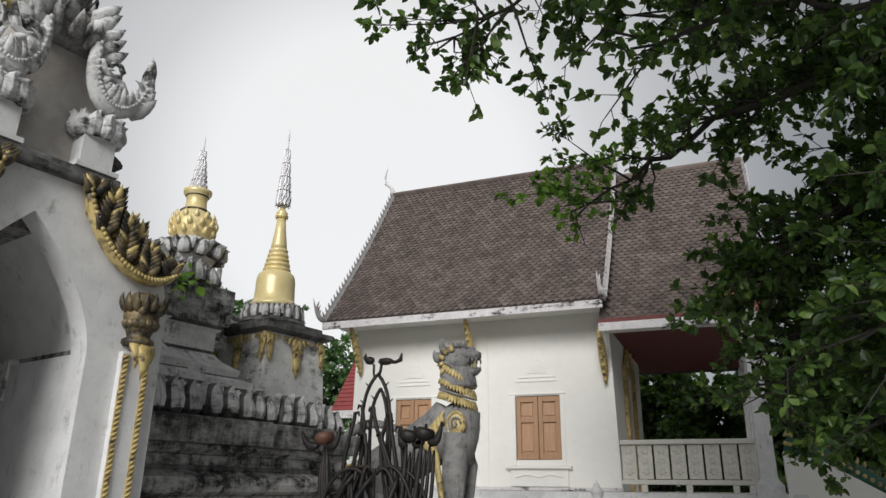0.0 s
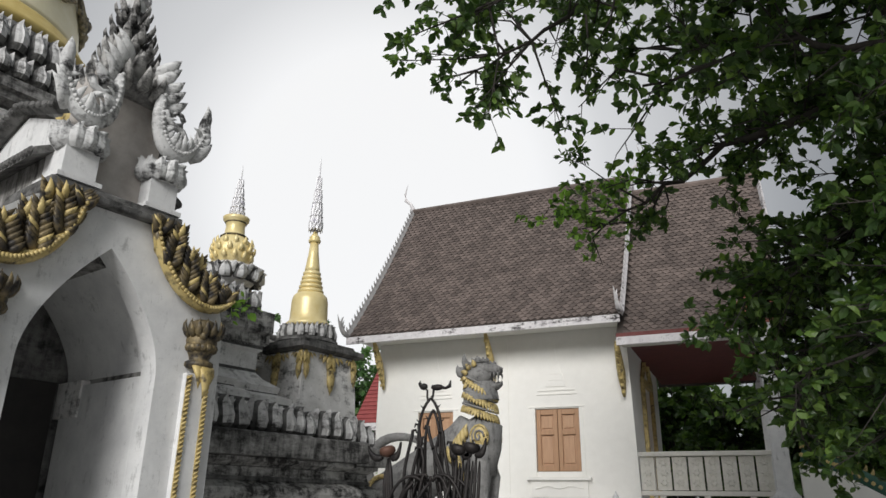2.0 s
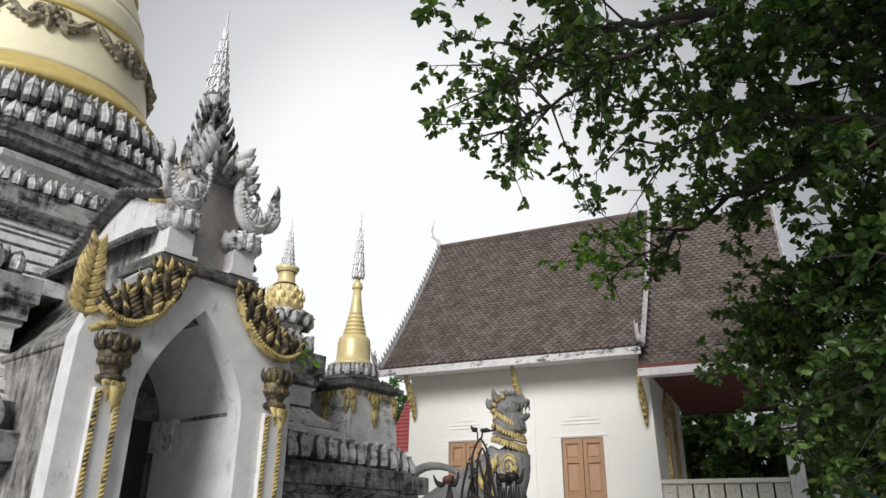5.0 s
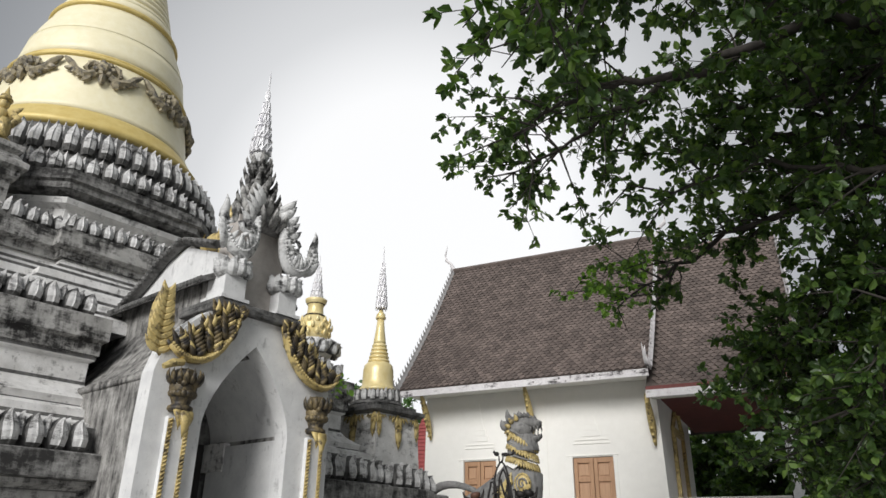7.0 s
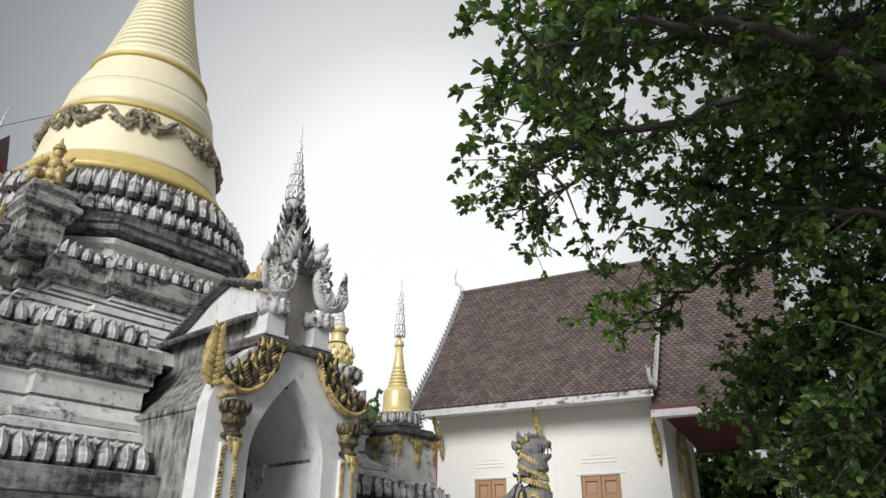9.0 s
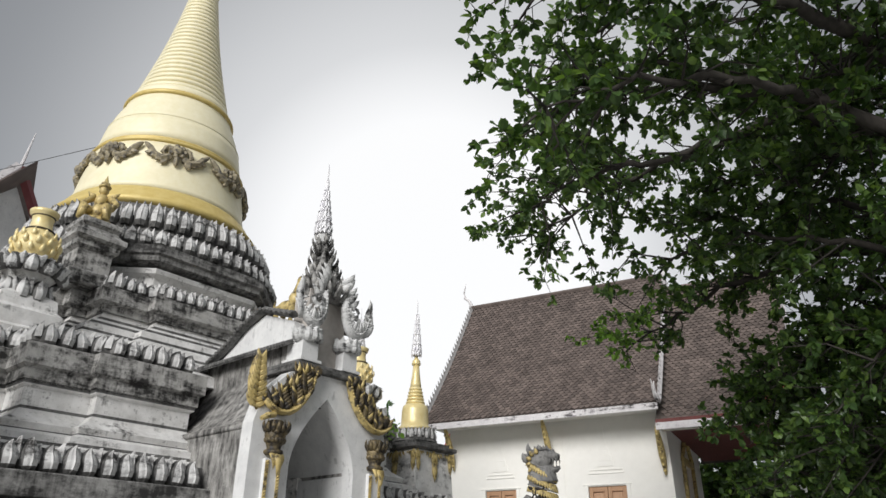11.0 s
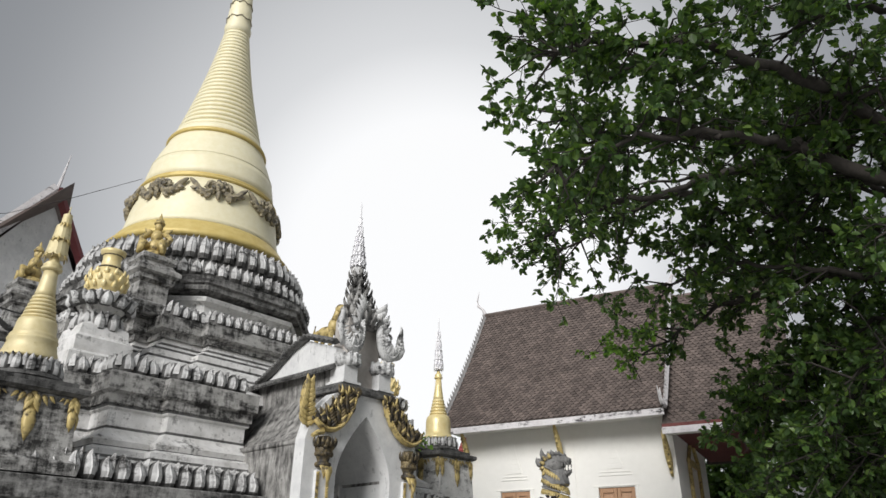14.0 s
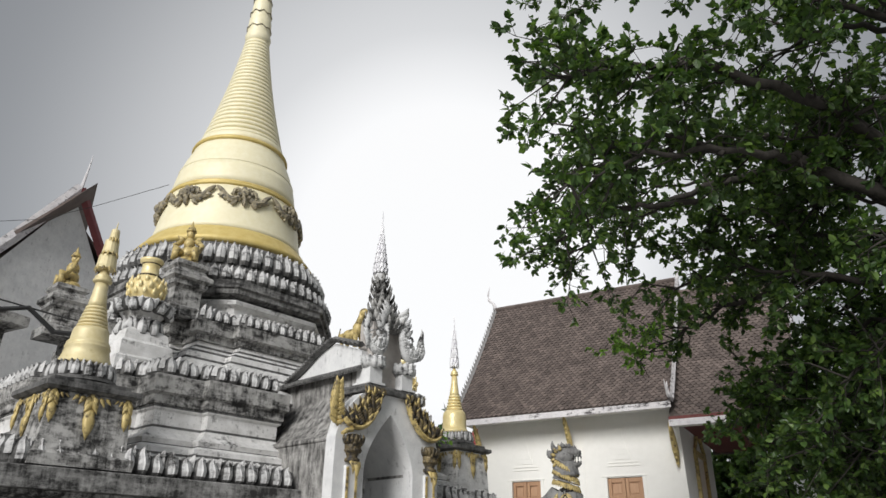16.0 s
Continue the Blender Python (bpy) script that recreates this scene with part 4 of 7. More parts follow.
# pilasters with gilt edges, capitals and makara arches
for side, c in ((-1, -0.56), (1, 0.71)):
    w = 0.085
    bm = boxed(F - 0.01, F + 0.035, c - w, c + w, 0, 2.3, 0.008)
    pil = part("pilaster", bm, LIME, porch)
    for s2 in (-1, 1):
        bm = bmesh.new()
        box(bm, F + 0.036, F + 0.042, c + s2 * (w - 0.02) - 0.016, c + s2 * (w - 0.02) + 0.016, 0.05, 2.28)
        for i in range(80):
            z = 0.06 + i * 0.028
            sweep(bm, [(F + 0.045, c + s2 * (w - 0.02) - 0.014, z - 0.01), (F + 0.048, c + s2 * (w - 0.02), z), (F + 0.045, c + s2 * (w - 0.02) + 0.014, z + 0.01)], 0.008, 0.006, 4, (1, 0, 0))
        part("gilt_edge", bm, GOLD, pil, "gilt beaded edging")
    bm = bmesh.new()
    lathe(bm, [(0.075, 2.33), (0.092, 2.345), (0.09, 2.37), (0.062, 2.385), (0.07, 2.41), (0.09, 2.45), (0.1, 2.5), (0.095, 2.56), (0.08, 2.59), (0.085, 2.62), (0.06, 2.64)], 18, F + 0.02, c)
    cap = part("capital", bm, GOLD_OLD, porch, "tarnished gilt capital with bead eyes", True)
    for i in range(9):
        a = -math.pi / 2 + math.pi * i / 8
        ca, sa = math.cos(a), math.sin(a)
        shared("bead", BEAD_OLD, cap, pose(F + 0.02 + 0.08 * ca, c + 0.08 * sa, 2.46))
        leaf_at(cap, LEAF_OLD, (F + 0.02 + 0.085 * ca, c + 0.085 * sa, 2.52), (F + 0.02 + 0.095 * ca, c + 0.095 * sa, 2.64), (ca, sa, 0))
    for s2 in (-1, 1):
        shared("bead", BEAD_OLD, cap, pose(F + 0.105, c + s2 * 0.045, 2.53))
        leaf_at(cap, LEAF_GOLD, (F + 0.05, c + s2 * 0.05, 2.36), (F + 0.045, c + s2 * 0.03, 2.2), (1, 0, 0))
    leaf_at(cap, LEAF_GOLD, (F + 0.05, c, 2.36), (F + 0.045, c, 2.14), (1, 0, 0))
    # makara crescent from the slab down and out over the capital
    inn, out = VC + side * 0.22, c + side * 0.16
    path = bezier((F + 0.05, inn, 3.17), (F + 0.07, inn + side * 0.08, 2.78), (F + 0.07, c - side * 0.02, 2.6), 12, (F + 0.05, out, 2.8))
    bm = bmesh.new()
    sweep(bm, path, [0.024 + 0.014 * math.sin(math.pi * i / 12) for i in range(13)], [0.035] * 13, 8, (1, 0, 0))
    cr = part("crescent", bm, GOLD, porch, "gilt beaded crescent", True)
    for i in range(34):
        t = i / 33 * 12
        j = min(11, int(t))
        p = path[j].lerp(path[j + 1], t - j)
        shared("bead", BEAD_GOLD, cr, pose(p.x + 0.036, p.y, p.z))
    bm = bmesh.new()
    sweep(bm, [p + Vector((-0.05, side * 0.02, 0.03)) for p in path], [0.02] * 13, [0.03] * 13, 6, (1, 0, 0))
    fo = part("foliage", bm, GOLD_OLD, porch, "blackened gilt scroll foliage", True)
    # feathered plumes rising out of the crescent
    for i in range(9):
        t = 0.8 + i * 1.25
        j = int(t)
        p = path[j].lerp(path[j + 1], t - j)
        rise = 0.1 + 0.25 * math.sin(math.pi * min(1.0, (t + 1.5) / 12.5)) ** 1.2
        d = -0.035 * (i % 2)
        foot = p + Vector((d - 0.01, 0, 0.01))
        tip = Vector((F + 0.05 + d, p.y + side * random.uniform(0.0, 0.07), min(3.2, p.z + rise * random.uniform(0.85, 1.15))))
        n = 3 + int((tip - foot).length / 0.05)
        for k in range(n):
            f = k / n
            q = foot.lerp(tip, f)
            ln = 0.13 * (1 - 0.35 * f)
            for s2 in (-1, 1):
                e = q + Vector((0.01, s2 * ln * 0.55, ln * 0.8))
                leaf_at(fo, LEAF_GOLD if (i + k + s2) % 6 == 0 else LEAF_OLD, q, (e.x, e.y, min(3.24, e.z)), (1, s2 * 0.35, 0.1))
        leaf_at(fo, LEAF_GOLD, foot.lerp(tip, 0.7), tip + Vector((0.01, 0, 0.03)), (1, 0, 0))
    if side < 0:
        bm = bmesh.new()
        b0 = Vector((F - 0.02, out - 0.02, 2.72))
        sweep(bm, bezier(b0, b0 + Vector((0, -0.1, 0.25)), b0 + Vector((-0.02, -0.05, 0.54)), 6), [0.03, 0.07, 0.09, 0.085, 0.07, 0.045, 0.004], [0.02, 0.022, 0.022, 0.02, 0.016, 0.012, 0.002], 8, (1, 0, 0))
        for i in range(10):
            zz = 0.02 + i * 0.048
            for s2 in (-1, 1):
                flame(bm, b0 + Vector((0.02, -0.05, zz)), b0 + Vector((0.025, -0.05 + s2 * (0.115 - 0.008 * i), zz + 0.1)), 0.03, (0, s2, -0.6), 0.014, 0, 0.2, (1, 0, 0))
        sweep(bm, [(F + 0.07, out + 0.1, 2.68), (F + 0.08, out + 0.02, 2.66), (F + 0.08, out - 0.05, 2.62)], [0.028, 0.03, 0.02], None, 8)
        part("leaf_finial", bm, GOLD, porch, "upright gilt leaf")

# posts, curls and niche over the slab
for side, y0, y1 in ((-1, -0.33, -0.13), (1, 0.21, 0.4)):
    c = (y0 + y1) / 2
    bm = tier(bmesh.new(), [(F, y0), (F, y1), (F - 0.24, y1), (F - 0.24, y0)], [(0.03, 3.272), (0.03, 3.3), (0, 3.31), (0, 3.48), (0.02, 3.5)])
    part("post", bm, LIME, porch)
    cap = part("lotus_cap", lathe(bmesh.new(), [(0.1, 3.49), (0.13, 3.55), (0.1, 3.6)], 14, F - 0.1, c), CARVED, porch)
    for i in range(7):
        g_ = radians(-90 + 30 * i)
        ca, sa = math.cos(g_), math.sin(g_)
        shared("cap_petal", CAP_ME, cap, pose(F - 0.08 + 0.09 * ca, c + 0.09 * sa, 3.48, -14, 0, math.degrees(g_) - 90))
    bm = bmesh.new()
    path = bezier((F, c - side * 0.12, 4.05), (F + 0.03, c - side * 0.16, 3.6), (F + 0.03, c + side * 0.14, 3.55), 12, (F, c + side * 0.22, 3.98))
    sweep(bm, path, [0.03, 0.038, 0.046, 0.055, 0.062, 0.064, 0.062, 0.056, 0.05, 0.044, 0.036, 0.025, 0.006], [0.05] * 10 + [0.04, 0.03, 0.005], 8, (1, 0, 0))
    for turn in range(2):
        sp = [(F + 0.05, c - side * 0.02 + 0.085 * (1 - q / 10) * math.cos(q * 0.8 + turn * 3), 3.79 + 0.14 * turn + 0.085 * (1 - q / 10) * math.sin(q * 0.8 + turn * 3)) for q in range(9)]
        sweep(bm, sp, [0.026 - 0.0018 * q for q in range(9)], None, 6)
    cu_ = part("curl", bm, CARVED, porch, "grey carved makara curl", True)
    for i in range(26):
        t = i / 25 * 11
        j = int(t)
        p = path[j].lerp(path[j + 1], t - j)
        shared("bead", BEAD_GREY, cu_, pose(p.x + 0.05, p.y, p.z))
    for i in range(1, 12):
        p = path[i]
        tgt = Vector((F + 0.02, c + side * 0.05, 3.86))
        q = p.lerp(tgt, 0.55) + Vector((0.02, random.uniform(-0.02, 0.02), random.uniform(0.02, 0.05)))
        leaf_at(cu_, LEAF_GREY, p, q, (1, random.uniform(-0.4, 0.4), 0.2))
    for i in range(6):
        leaf_at(cu_, LEAF_GREY, (F - 0.02, c + side * (0.15 + 0.012 * i), 3.7 + 0.05 * i), (F - 0.02, c + side * (0.28 - 0.014 * i), 3.87 + 0.055 * i), (1, 0, 0))
    for i in range(0, 9, 2):
        leaf_at(cu_, LEAF_GREY, (F - 0.05, c - side * (0.08 + 0.012 * i), 3.95 + 0.03 * i), (F - 0.03, c + side * (0.06 - 0.012 * i), 4.1 + 0.035 * i), (1, random.uniform(-0.4, 0.4), 0))
bm = boxed(F - 0.36, F - 0.12, VC - 0.24, VC + 0.26, 3.272, 4.1)
part("niche_wall", bm, plain("bare_plaster", (0.34, 0.31, 0.28), (0.54, 0.51, 0.48), 0.9, 5.0), porch, "bare brownish plaster niche")
# carved tower: tiers of single flame leaves
LEAF_ME = mesh_of("carved_leaf", flame(bmesh.new(), (0, 0, 0), (0.42, 0, 0.95), 0.24, (1, 0, -0.3), 0.08, 0, 0.3, (1, 0, 0)), STUCCO_DARK, True)
for i, r in enumerate((0.21, 0.165, 0.135, 0.115, 0.095, 0.078)):
    zz = 4.02 + 0.138 * i
    cu = F - 0.2 - 0.018 * i
    bm = lathe(bmesh.new(), [(r * 0.85, zz - 0.02), (r * 0.95, zz), (r * 1.05, zz + 0.03), (r * 0.75, zz + 0.06), (r * 0.7, zz + 0.14)], 12, cu, VC)
    tr = part("carved_tier", bm, STUCCO_BLACK, porch, "blackened tier of carved flame leaves", True)
    n = 13 - i
    for k in range(n):
        a = 360 * k / n + i * 23
        ca, sa = math.cos(radians(a)), math.sin(radians(a))
        h = 0.19 - 0.014 * i
        shared("carved_leaf", LEAF_ME, tr, pose(cu + r * 0.9 * ca, VC + r * 0.9 * sa, zz - 0.01, 0, 0, a) @ Matrix.Diagonal((h, h, h, 1)))
        if k % 2:
            shared("carved_leaf", LEAF_ME, tr, pose(cu + r * 0.7 * ca, VC + r * 0.7 * sa, zz + 0.06, 0, 0, a) @ Matrix.Diagonal((h * 0.8, h * 0.8, h * 0.8, 1)))
part("spire_core", lathe(bmesh.new(), [(0.08, 4.72), (0.075, 4.8), (0.08, 4.84), (0.05, 4.88), (0.02, 4.92)], 14, F - 0.3, VC), CARVED, porch)
bm_holder = thing("spire_finial", "tall pierced silver parasol finial on the porch spire", "finial", CHEDI @ pose(F - 0.3, VC, 0))
finial(bm_holder, 4.86, 0.095, 5, 0.146)

# small gilded lion on the porch roof
bm = bmesh.new()
ball(bm, (0, 0, 0.2), (0.17, 0.08, 0.085))
ball(bm, (0.15, 0, 0.26), (0.08, 0.08, 0.1))
sweep(bm, [(0.15, 0, 0.3), (0.2, 0, 0.4), (0.23, 0, 0.46)], [0.06, 0.05, 0.05])
ball(bm, (0.25, 0, 0.47), (0.075, 0.055, 0.06))
for x in (-0.12, 0.16):
    for y in (-0.05, 0.05):
        sweep(bm, [(x, y, 0.2), (x + 0.01, y, 0.1), (x, y, 0)], [0.045, 0.03, 0.035])
sweep(bm, [(-0.16, 0, 0.24), (-0.24, 0, 0.24), (-0.22, 0, 0.34)], [0.025, 0.02, 0.01])
lion_s = part("roof_lion", bm, GOLD, None, "", True, local(3.45, 0.05, 3.92, 0))
tagged(lion_s, "small gilded lion standing on the porch roof", "statue")

# ---------- the ordination hall ----------
hall = thing("ordination_hall", "white plastered ordination hall with a steep brown tiled roof", "temple hall", kind="")
WY, WB, WL, WR, ZB = 14.0, 18.8, -7.75, -2.05, 1.55
EAVE_Y, EAVE_Z, RIDGE_Y, RIDGE_Z = 13.15, 5.06, 16.4, 9.42


def wall_with_windows(x0, x1, y0, y1, z0, z1, holes, batter=0.07):
    """A wall along x with rectangular openings, slightly battered at the ends."""
    bm = bmesh.new()
    xs = sorted({x0, x1, *[h[0] for h in holes], *[h[1] for h in holes]})
    zs = sorted({z0, z1, *[h[2] for h in holes], *[h[3] for h in holes]})
    lean = lambda x, z: x + ((-batter if x == x0 else batter if x == x1 else 0) * (z1 - z) / (z1 - z0))
    solid = lambda i, j: not any(h[0] <= xs[i] and xs[i + 1] <= h[1] and h[2] <= zs[j] and zs[j + 1] <= h[3] for h in holes)
    cache = {}

    def v(i, j, y):
        key = (i, j, y)
        if key not in cache:
            cache[key] = bm.verts.new((lean(xs[i], zs[j]), y, zs[j]))
        return cache[key]
    ni, nj = len(xs) - 1, len(zs) - 1
    for i in range(ni):
        for j in range(nj):
            if not solid(i, j):
                continue
            bm.faces.new((v(i, j, y0), v(i + 1, j, y0), v(i + 1, j + 1, y0), v(i, j + 1, y0)))
            bm.faces.new((v(i, j, y1), v(i, j + 1, y1), v(i + 1, j + 1, y1), v(i + 1, j, y1)))
            for di, dj, a, b in ((-1, 0, (i, j + 1), (i, j)), (1, 0, (i + 1, j), (i + 1, j + 1)), (0, -1, (i, j), (i + 1, j)), (0, 1, (i + 1, j + 1), (i, j + 1))):
                ii, jj = i + di, j + dj
                if not (0 <= ii < ni and 0 <= jj < nj) or not solid(ii, jj):
                    bm.faces.new((v(*a, y0), v(*a, y1), v(*b, y1), v(*b, y0)))
    bmesh.ops.recalc_face_normals(bm, faces=bm.faces)
    return bm


WINS = [(-6.72, -5.88, 2.14, 3.4), (-4.02, -3.1, 2.13, 3.38)]
part("wall", wall_with_windows(WL, WR, WY, WY + 0.35, ZB, 5.35, WINS), WHITE_WALL, hall, "whitewashed side wall")
bm = bmesh.new()
box(bm, WL, WR, WB - 0.35, WB, ZB, 5.35)
part("wall", bm, WHITE_WALL, hall)
bm = bmesh.new()
for x0 in (WL, ):
    box(bm, x0, x0 + 0.35, WY + 0.352, WB - 0.352, ZB, 5.35)
part("wall", bm, WHITE_WALL, hall)
# end wall with the door
bm = bmesh.new()
DY0, DY1, DZ = 15.75, 17.05, 4.05
box(bm, WR - 0.35, WR, WY + 0.352, DY0, ZB, 5.35)
box(bm, WR - 0.35, WR, DY1, WB - 0.352, ZB, 5.35)
box(bm, WR - 0.35, WR, DY0 + 0.002, DY1 - 0.002, DZ, 5.35)
part("end_wall", bm, WHITE_WALL, hall)
# gable infill
for x in (WL + 0.1, WR - 0.3):
    bm = bmesh.new()
    vs = [bm.verts.new((xx, y, z)) for xx in (x, x + 0.2) for y, z in ((WY + 0.1, 5.36), (WB - 0.1, 5.36), (RIDGE_Y, RIDGE_Z - 0.35))]
    bm.faces.new(vs[:3][::-1]); bm.faces.new(vs[3:])
    for i in range(3):
        bm.faces.new((vs[i], vs[(i + 1) % 3], vs[(i + 1) % 3 + 3], vs[i + 3]))
    bmesh.ops.recalc_face_normals(bm, faces=bm.faces)
    part("gable_wall", bm, MAROON, hall)

# podium
bm = tier(bmesh.new(), [(WL - 0.15, WY - 0.2), (1.0, WY - 1.25), (1.0, WB + 1.2), (WL - 0.15, WB + 0.2)], [(0.2, 0), (0.2, 0.3), (0.08, 0.36), (0.05, 1.2), (0.14, 1.28), (0.14, 1.36), (0.03, 1.42), (0.02, 1.55)])
part("podium", bm, LIME, hall, "moulded white podium, dark along its ledge")
bm = boxed(WL - 0.2, WR + 0.1, WY - 0.08, WY - 0.002, ZB + 0.004, ZB + 0.07, 0.01)
part("base_moulding", bm, FASCIA, hall)


def hall_window(x0, x1, z0, z1):
    w = part("window", boxed(x0, x1, WY + 0.1, WY + 0.14, z0, z1), WOOD, hall, "closed teak window shutters in a white surround")
    mid = (x0 + x1) / 2
    for a, b in ((x0 + 0.012, mid - 0.006), (mid + 0.006, x1 - 0.012)):
        bm = bmesh.new()
        wd, y0, y1 = 0.085, WY + 0.03, WY + 0.098
        box(bm, a, a + wd, y0, y1, z0 + 0.01, z1 - 0.01, 0.006)
        box(bm, b - wd, b, y0, y1, z0 + 0.01, z1 - 0.01, 0.006)
        zm = z0 + (z1 - z0) * 0.62
        for q0, q1 in ((z0 + 0.01, z0 + 0.13), (zm - 0.05, zm + 0.05), (z1 - 0.12, z1 - 0.01)):
            box(bm, a + wd + 0.001, b - wd - 0.001, y0 + 0.002, y1, q0, q1, 0.005)
        sh = part("shutter", bm, WOOD, w)
        for q0, q1 in ((z0 + 0.131, zm - 0.051), (zm + 0.051, z1 - 0.121)):
            bm = bmesh.new()
            box(bm, a + wd + 0.002, b - wd - 0.002, y0 + 0.045, y1, q0, q1)
            box(bm, a + wd + 0.03, b - wd - 0.03, y0 + 0.025, y0 + 0.044, q0 + 0.03, q1 - 0.03, 0.008)
            part("panel", bm, WOOD_PANEL, sh)
    bm = bmesh.new()
    for p in ((x0 - 0.09, x0 - 0.002, WY - 0.02, WY - 0.001, z0 - 0.1, z1 + 0.02), (x1 + 0.002, x1 + 0.09, WY - 0.02, WY - 0.001, z0 - 0.1, z1 + 0.02), (x0 - 0.13, x1 + 0.13, WY - 0.025, WY - 0.001, z1 + 0.022, z1 + 0.05)):
        box(bm, *p, 0.004)
    for k in range(2):
        box(bm, x0 + 0.03 + 0.03 * k, x1 - 0.03 - 0.03 * k, WY - 0.018, WY - 0.001, z1 + 0.28 + 0.08 * k, z1 + 0.31 + 0.08 * k, 0.004)
    # faint stepped spirelet above
    for k in range(7):
        f = 1 - k / 7
        box(bm, (x0 + x1) / 2 - 0.2 * f ** 2 - 0.012, (x0 + x1) / 2 + 0.2 * f ** 2 + 0.012, WY - 0.014, WY - 0.001, z1 + 0.45 + 0.13 * k, z1 + 0.45 + 0.13 * k + 0.128)
    part("window_frame", bm, WHITE_WALL, w, "white stucco surround with a faint spired hood")
    bm = bmesh.new()
    box(bm, x0 - 0.2, x1 + 0.2, WY - 0.12, WY - 0.001, z0 - 0.17, z0 - 0.11, 0.012)
    box(bm, x0 - 0.12, x1 + 0.12, WY - 0.05, WY - 0.001, z0 - 0.5, z0 - 0.171, 0.008)
    for i in range(1):
        pts = [((x0 - 0.02) + (x1 - x0 + 0.04) * q / 10, WY - 0.06, z0 - 0.3 - 0.025 * math.cos(q * math.pi * 0.4)) for q in range(11)]
        sweep(bm, pts, 0.016, None, 6)
    part("window_sill", bm, WHITE_WALL, w, "moulded white sill with a wavy apron")


for q in WINS:
    hall_window(*q)

# door with a gilt pointed surround
door = part("door", boxed(WR - 0.2, WR - 0.12, DY0 + 0.01, DY1 - 0.01, ZB + 0.01, DZ - 0.01), WOOD, hall, "tall teak door with a gilt pointed surround")
bm = bmesh.new()
for a, b in ((DY0 - 0.12, DY0), (DY1, DY1 + 0.12)):
    box(bm, WR + 0.002, WR + 0.09, a, b, ZB, DZ, 0.01)
box(bm, WR + 0.002, WR + 0.09, DY0 - 0.12, DY1 + 0.12, DZ + 0.002, DZ + 0.14, 0.01)
mid = (DY0 + DY1) / 2
for s in (-1, 1):
    sweep(bm, bezier((WR + 0.05, mid + s * 0.72, DZ + 0.15), (WR + 0.05, mid + s * 0.3, DZ + 0.4), (WR + 0.05, mid, DZ + 1.0), 6), 0.05, None, 6)
part("door_frame", bm, GOLD, door, "gilt pointed door surround")

# ---- roofs: a tier is a pair of concave slopes covered with scale tiles ----
TILE_W, TILE_H = 0.15, 0.115


def slope_pt(s, drop=0.0, sag=0.16):
    """The front slope from eave (s=0) to ridge (s=1): y and z."""
    y = EAVE_Y + (RIDGE_Y - EAVE_Y) * s
    z = EAVE_Z - drop + (RIDGE_Z - EAVE_Z) * s - sag * math.sin(math.pi * s)
    return y, z


SLOPE_LEN = math.hypot(RIDGE_Y - EAVE_Y, RIDGE_Z - EAVE_Z)


def roof_sheet(x0, x1, drop, lift):
    bm = bmesh.new()
    n = 14
    for side in (0, 1):
        top, bot = [], []
        for i in range(n + 1):
            y, z = slope_pt(i / n, drop)
            if side:
                y = 2 * RIDGE_Y - y
            top.append([bm.verts.new((x, y, z + lift)) for x in (x0, x1)])
            bot.append([bm.verts.new((x, y, z + lift - 0.07)) for x in (x0, x1)])
        for i in range(n):
            bm.faces.new((top[i][0], top[i][1], top[i + 1][1], top[i + 1][0]))
            bm.faces.new((bot[i][0], bot[i + 1][0], bot[i + 1][1], bot[i][1]))
            for e in (0, 1):
                bm.faces.new((top[i][e], top[i + 1][e], bot[i + 1][e], bot[i][e]))
        bm.faces.new((top[0][0], bot[0][0], bot[0][1], top[0][1]))
    bmesh.ops.recalc_face_normals(bm, faces=bm.faces)
    return bm


def tile_bm():
    """A scale tile with a pointed lower edge, lying along local -y, normal +z."""
    bm = bmesh.new()
    w, h, t = TILE_W * 0.485, TILE_H, 0.016
    out = [(-w, h * 0.62), (-w, -h * 0.05), (0, -h * 0.75), (w, -h * 0.05), (w, h * 0.62)]
    lo = [bm.verts.new((x, y, -0.004)) for x, y in out]
    hi = [bm.verts.new((x, y, t)) for x, y in out]
    bm.faces.new(hi)
    for i in range(5):
        bm.faces.new((lo[i], lo[(i + 1) % 5], hi[(i + 1) % 5], hi[i]))
    return bm


TILE_ME = mesh_of("roof_tile", tile_bm(), TILE)
tm = tile_bm()
tm.verts.index_update()
TILE_CO, TILE_FC = [v.co.copy() for v in tm.verts], [[v.index for v in f.verts] for f in tm.faces]
tm.free()


